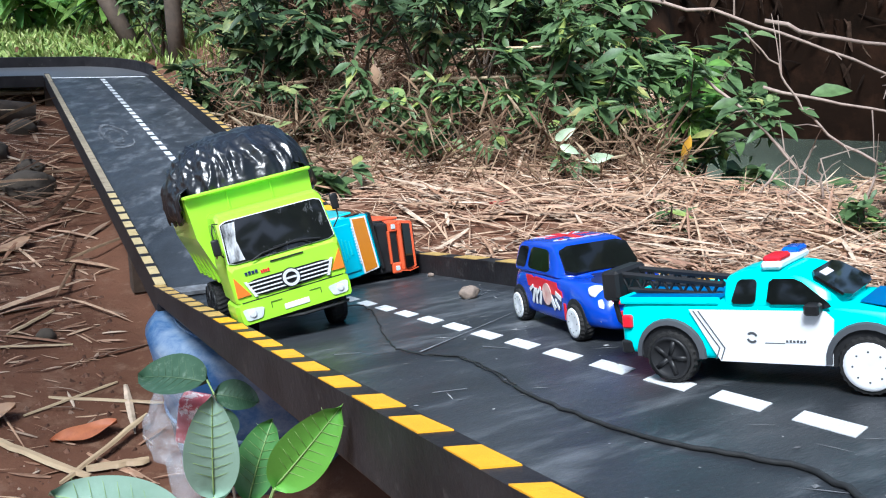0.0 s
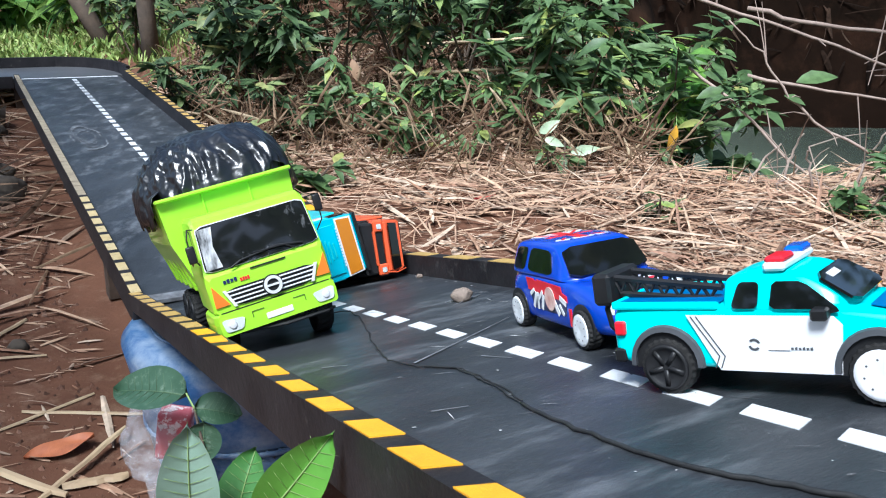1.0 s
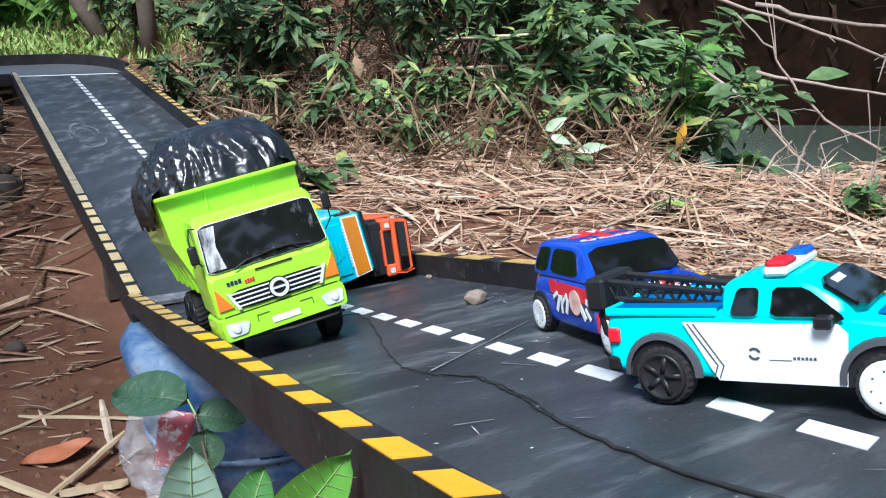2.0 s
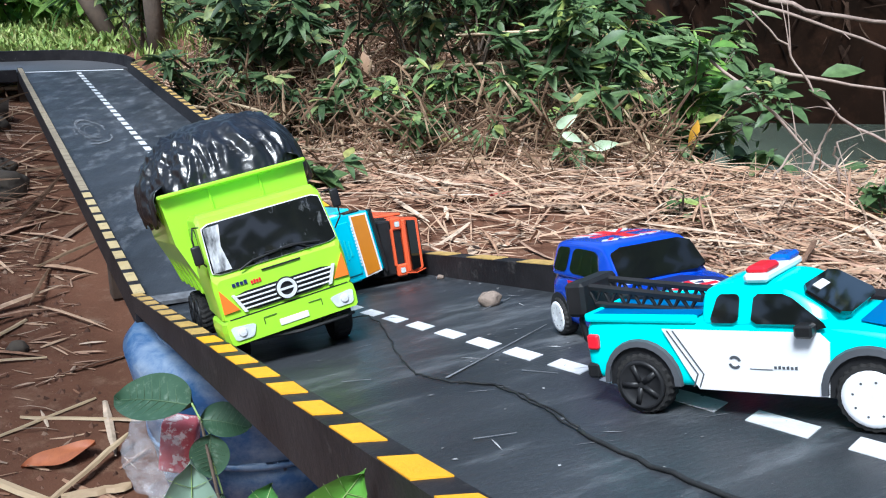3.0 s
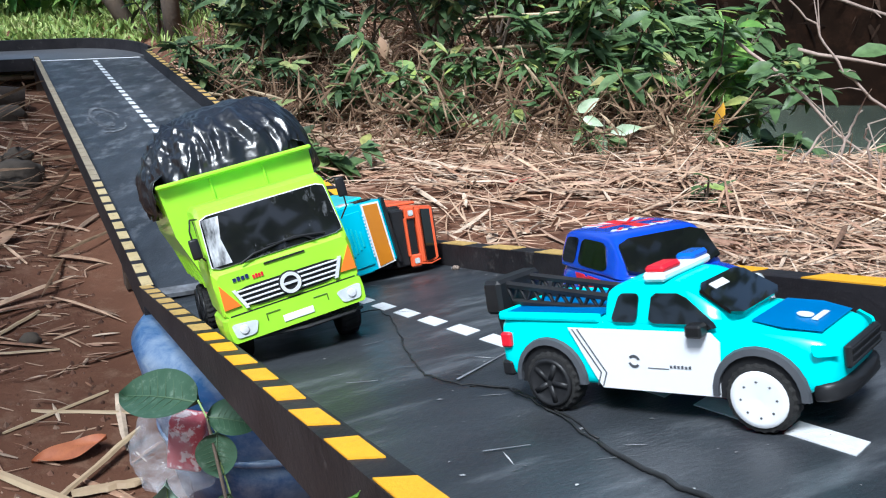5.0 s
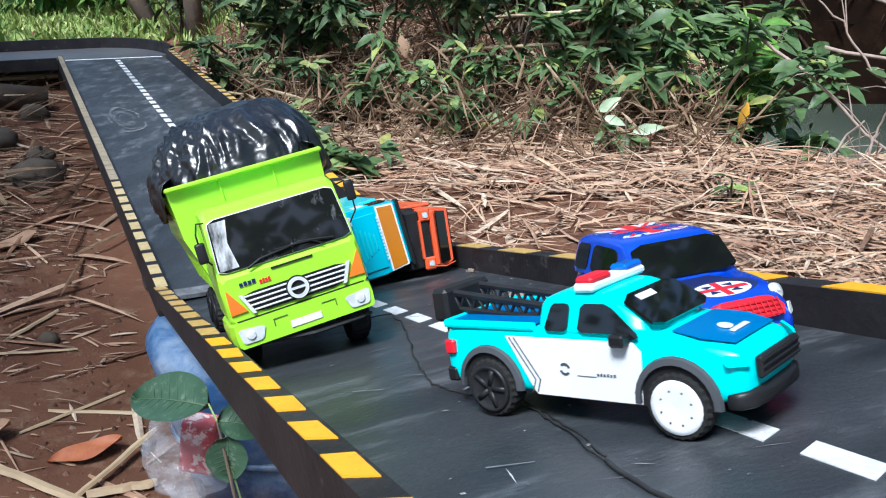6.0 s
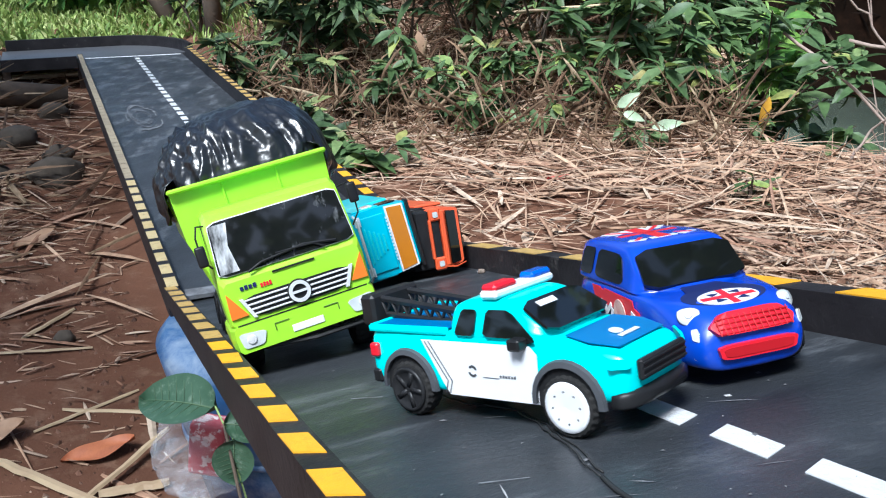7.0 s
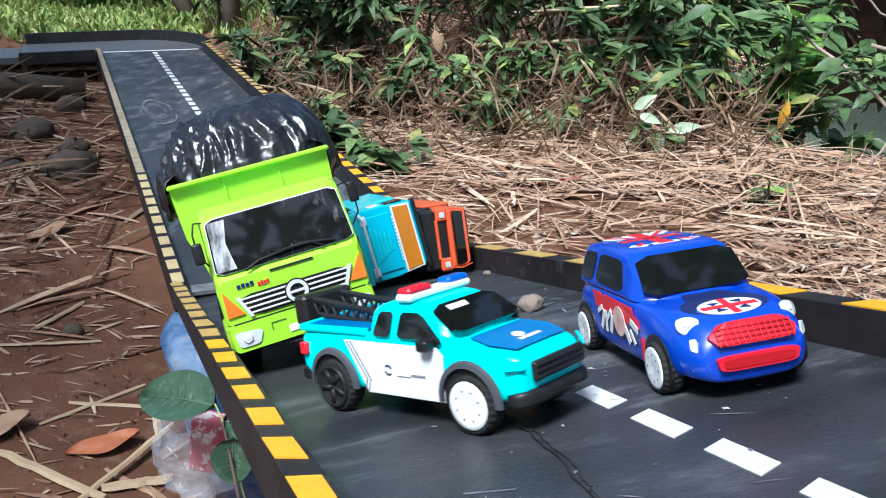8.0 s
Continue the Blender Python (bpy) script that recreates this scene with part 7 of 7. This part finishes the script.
M_SILVERLEAF = mat("whitish_green_leaf", (0.50, 0.58, 0.42), 0.45, alt=(0.30, 0.42, 0.25), scale=30, bump=0.2, bscale=60)
def stick(a, b, w, label):
    a, b = Vector(a), Vector(b)
    a.z, b.z = a.z or ground_z(a.x, a.y) + w * 0.3, b.z or ground_z(b.x, b.y) + w * 0.3
    d = b - a
    sd = Vector((-d.y, d.x, 0)).normalized()
    bm = bmesh.new()
    rows = []
    rs = random.Random(int(abs(a.x) * 1000))
    for k in range(9):
        c = a.lerp(b, k / 8) + sd * rs.gauss(0, w * 0.10)
        h = w * 0.5 * (1 if 0 < k < 8 else 0.55) * rs.uniform(0.85, 1.1)
        rows.append([bm.verts.new(c - sd * h), bm.verts.new(c - sd * h * 0.5 + Vector((0, 0, w * 0.35))), bm.verts.new(c + sd * h * 0.5 + Vector((0, 0, w * 0.35))), bm.verts.new(c + sd * h)])
    for i in range(8):
        for k in range(4):
            bm.faces.new((rows[i][k], rows[i][(k + 1) % 4], rows[i + 1][(k + 1) % 4], rows[i + 1][k]))
    bm.faces.new(rows[0])
    bm.faces.new(rows[-1])
    bmesh.ops.recalc_face_normals(bm, faces=bm.faces[:])
    tagged(link("bamboo_split", bm, M_CANE), label, "bamboo split", "bamboo splits on the soil")


def beside():
    drum()
    near_plant()
    side_plant()
    plastic_bag()
    ground_leaf(-0.79, 1.62, 0.150, 0.062, 30, M_ORANGELEAF, "orange brown fallen leaf on bare soil")
    ground_leaf(-1.02, 1.60, 0.16, 0.075, 40, M_TANLEAF, "curled grey brown fallen leaf on the soil")
    ground_leaf(-1.41, 2.585, 0.17, 0.06, 70, M_TANLEAF, "pale curled fallen leaf on the soil")
    ground_leaf(0.25, 3.12, 0.09, 0.04, 10, M_REDLEAF, "small red fallen leaf among dry litter")
    ground_leaf(0.15, 3.08, 0.05, 0.02, -20, M_REDLEAF, "small red fallen leaf among dry litter")
    rl = random.Random(12)
    for k in range(22):
        x, y = rl.uniform(-0.5, 1.2), rl.uniform(2.1, 3.5)
        if road_sw(x, y)[1] > 0.7 and ground_z(x, y) > 0.05:
            ground_leaf(x, y, rl.uniform(0.07, 0.14), rl.uniform(0.02, 0.045), rl.uniform(0, 360), rl.choice((M_TANLEAF, M_PALE_DEAD)), "curled dry leaf lying on bamboo litter", rl.uniform(4, 16))
    stick((-0.77, 1.44, 0), (-0.67, 1.70, 0.045), 0.016, "split bamboo lying on the soil")
    stick((-0.98, 1.55, 0), (-0.72, 1.47, 0), 0.022, "wide split bamboo lying on the soil")
    stick((-0.93, 1.75, 0), (-0.66, 1.80, 0), 0.012, "split bamboo lying on the soil")
    stick((-0.74, 1.50, 0), (-0.62, 1.56, 0), 0.026, "wide split bamboo lying on the soil")
    stick((-1.16, 2.02, 0), (-1.11, 2.20, 0), 0.014, "split bamboo lying on the soil")
    stick((-0.95, 1.66, 0), (-0.80, 1.86, 0), 0.010, "thin bamboo split lying on the soil")
    stick((-1.25, 1.90, 0), (-0.98, 2.02, 0), 0.010, "thin bamboo split lying on the soil")


beside()
hanging_leaf(1.05, 3.45, 0.47, (-0.2, -0.1, -1), 0.11, 0.04, M_YELLOWLEAF, "yellow dying leaf hanging from the shrub")
hanging_leaf(0.49, 3.50, 0.42, (0.6, -0.2, 0.45), 0.10, 0.05, M_SILVERLEAF, "pale whitish green leaf over dry litter")
hanging_leaf(0.51, 3.49, 0.40, (0.8, -0.3, -0.2), 0.09, 0.04, M_SILVERLEAF, "pale whitish green leaf over dry litter")
hanging_leaf(0.61, 3.40, 0.36, (1, -0.2, 0.25), 0.12, 0.045, M_SILVERLEAF, "pale whitish green leaf over dry litter")
hanging_leaf(-0.33, 4.02, 0.66, (0.2, -0.3, -0.8), 0.10, 0.045, M_TANLEAF, "pale dead leaf hanging on the bank")

truck_green = dump_truck()
blue_truck()
orange_truck()
PICK, PICK_WHEELS, PICK_R = pickup()
CAR, CAR_WHEELS, CAR_R = mini_car()

PICK_ROWS = [(0, 1.3515, 0.2375, 25.4), (0.5, 1.3417, 0.2340, 25.0), (1, 1.3298, 0.2295, 24.6), (1.5, 1.3155, 0.2215, 24.2), (3, 1.2545, 0.1928, 24.0), (3.5, 1.2391, 0.1860, 24.0), (4, 1.2149, 0.1753, 23.6),
             (5.5, 1.1354, 0.1402, 23.5), (6, 1.1038, 0.1262, 23.7), (6.5, 1.0728, 0.1100, 24.2), (7, 1.0235, 0.0896, 24.5), (7.5, 0.9976, 0.0785, 24.8), (8, 0.9518, 0.0493, 25.3)]
CAR_ROWS = [(0, 0.9590, 0.3105, -9.4), (0.5, 0.9610, 0.3098, -9.5), (1, 0.9680, 0.3070, -9.6), (1.5, 0.9716, 0.3056, -9.8), (3, 0.9640, 0.3090, -10.0), (3.5, 0.9540, 0.3110, -10.2), (4, 0.9450, 0.3110, -10.4),
            (5.5, 0.9415, 0.3100, -10.8), (6, 0.9412, 0.3098, -11.0), (6.5, 0.9410, 0.3095, -11.2), (7, 0.9412, 0.3092, -11.2), (7.5, 0.9412, 0.3090, -11.2), (8, 0.9414, 0.3088, -11.2)]


def roll_wheels(wheels, rows, r):
    """Wheels turn by the way that the toy goes, in steps below a quarter turn."""
    steps, turned, px = [], 0.0, None
    for i in range(len(rows) - 1):
        (ta, xa, ya, wa), (tb, xb, yb, wb) = rows[i], rows[i + 1]
        n = max(1, math.ceil(math.hypot(xb - xa, yb - ya) / (r * radians(60))))
        for k in range(n):
            f = k / n
            steps.append((ta + (tb - ta) * f, xa + (xb - xa) * f, ya + (yb - ya) * f, radians(wa)))
    steps.append((rows[-1][0], rows[-1][1], rows[-1][2], radians(rows[-1][3])))
    for w in wheels:
        hub = w.location.copy()
        keys, turned = [], 0.0
        for i, (t, x, y, yaw) in enumerate(steps):
            if i:
                turned += ((x - steps[i - 1][1]) * math.cos(yaw) + (y - steps[i - 1][2]) * math.sin(yaw)) / r
            keys.append((t, Matrix.Translation(hub) @ Matrix.Rotation(turned, 4, "Y")))
        walk(w, keys)


def motions():
    walk(PICK, [(t, on_road(x, y, 0, a)) for t, x, y, a in PICK_ROWS])
    walk(CAR, [(t, on_road(x, y, 0, a)) for t, x, y, a in CAR_ROWS])
    roll_wheels(PICK_WHEELS, PICK_ROWS, PICK_R)
    roll_wheels(CAR_WHEELS, CAR_ROWS, CAR_R)


motions()
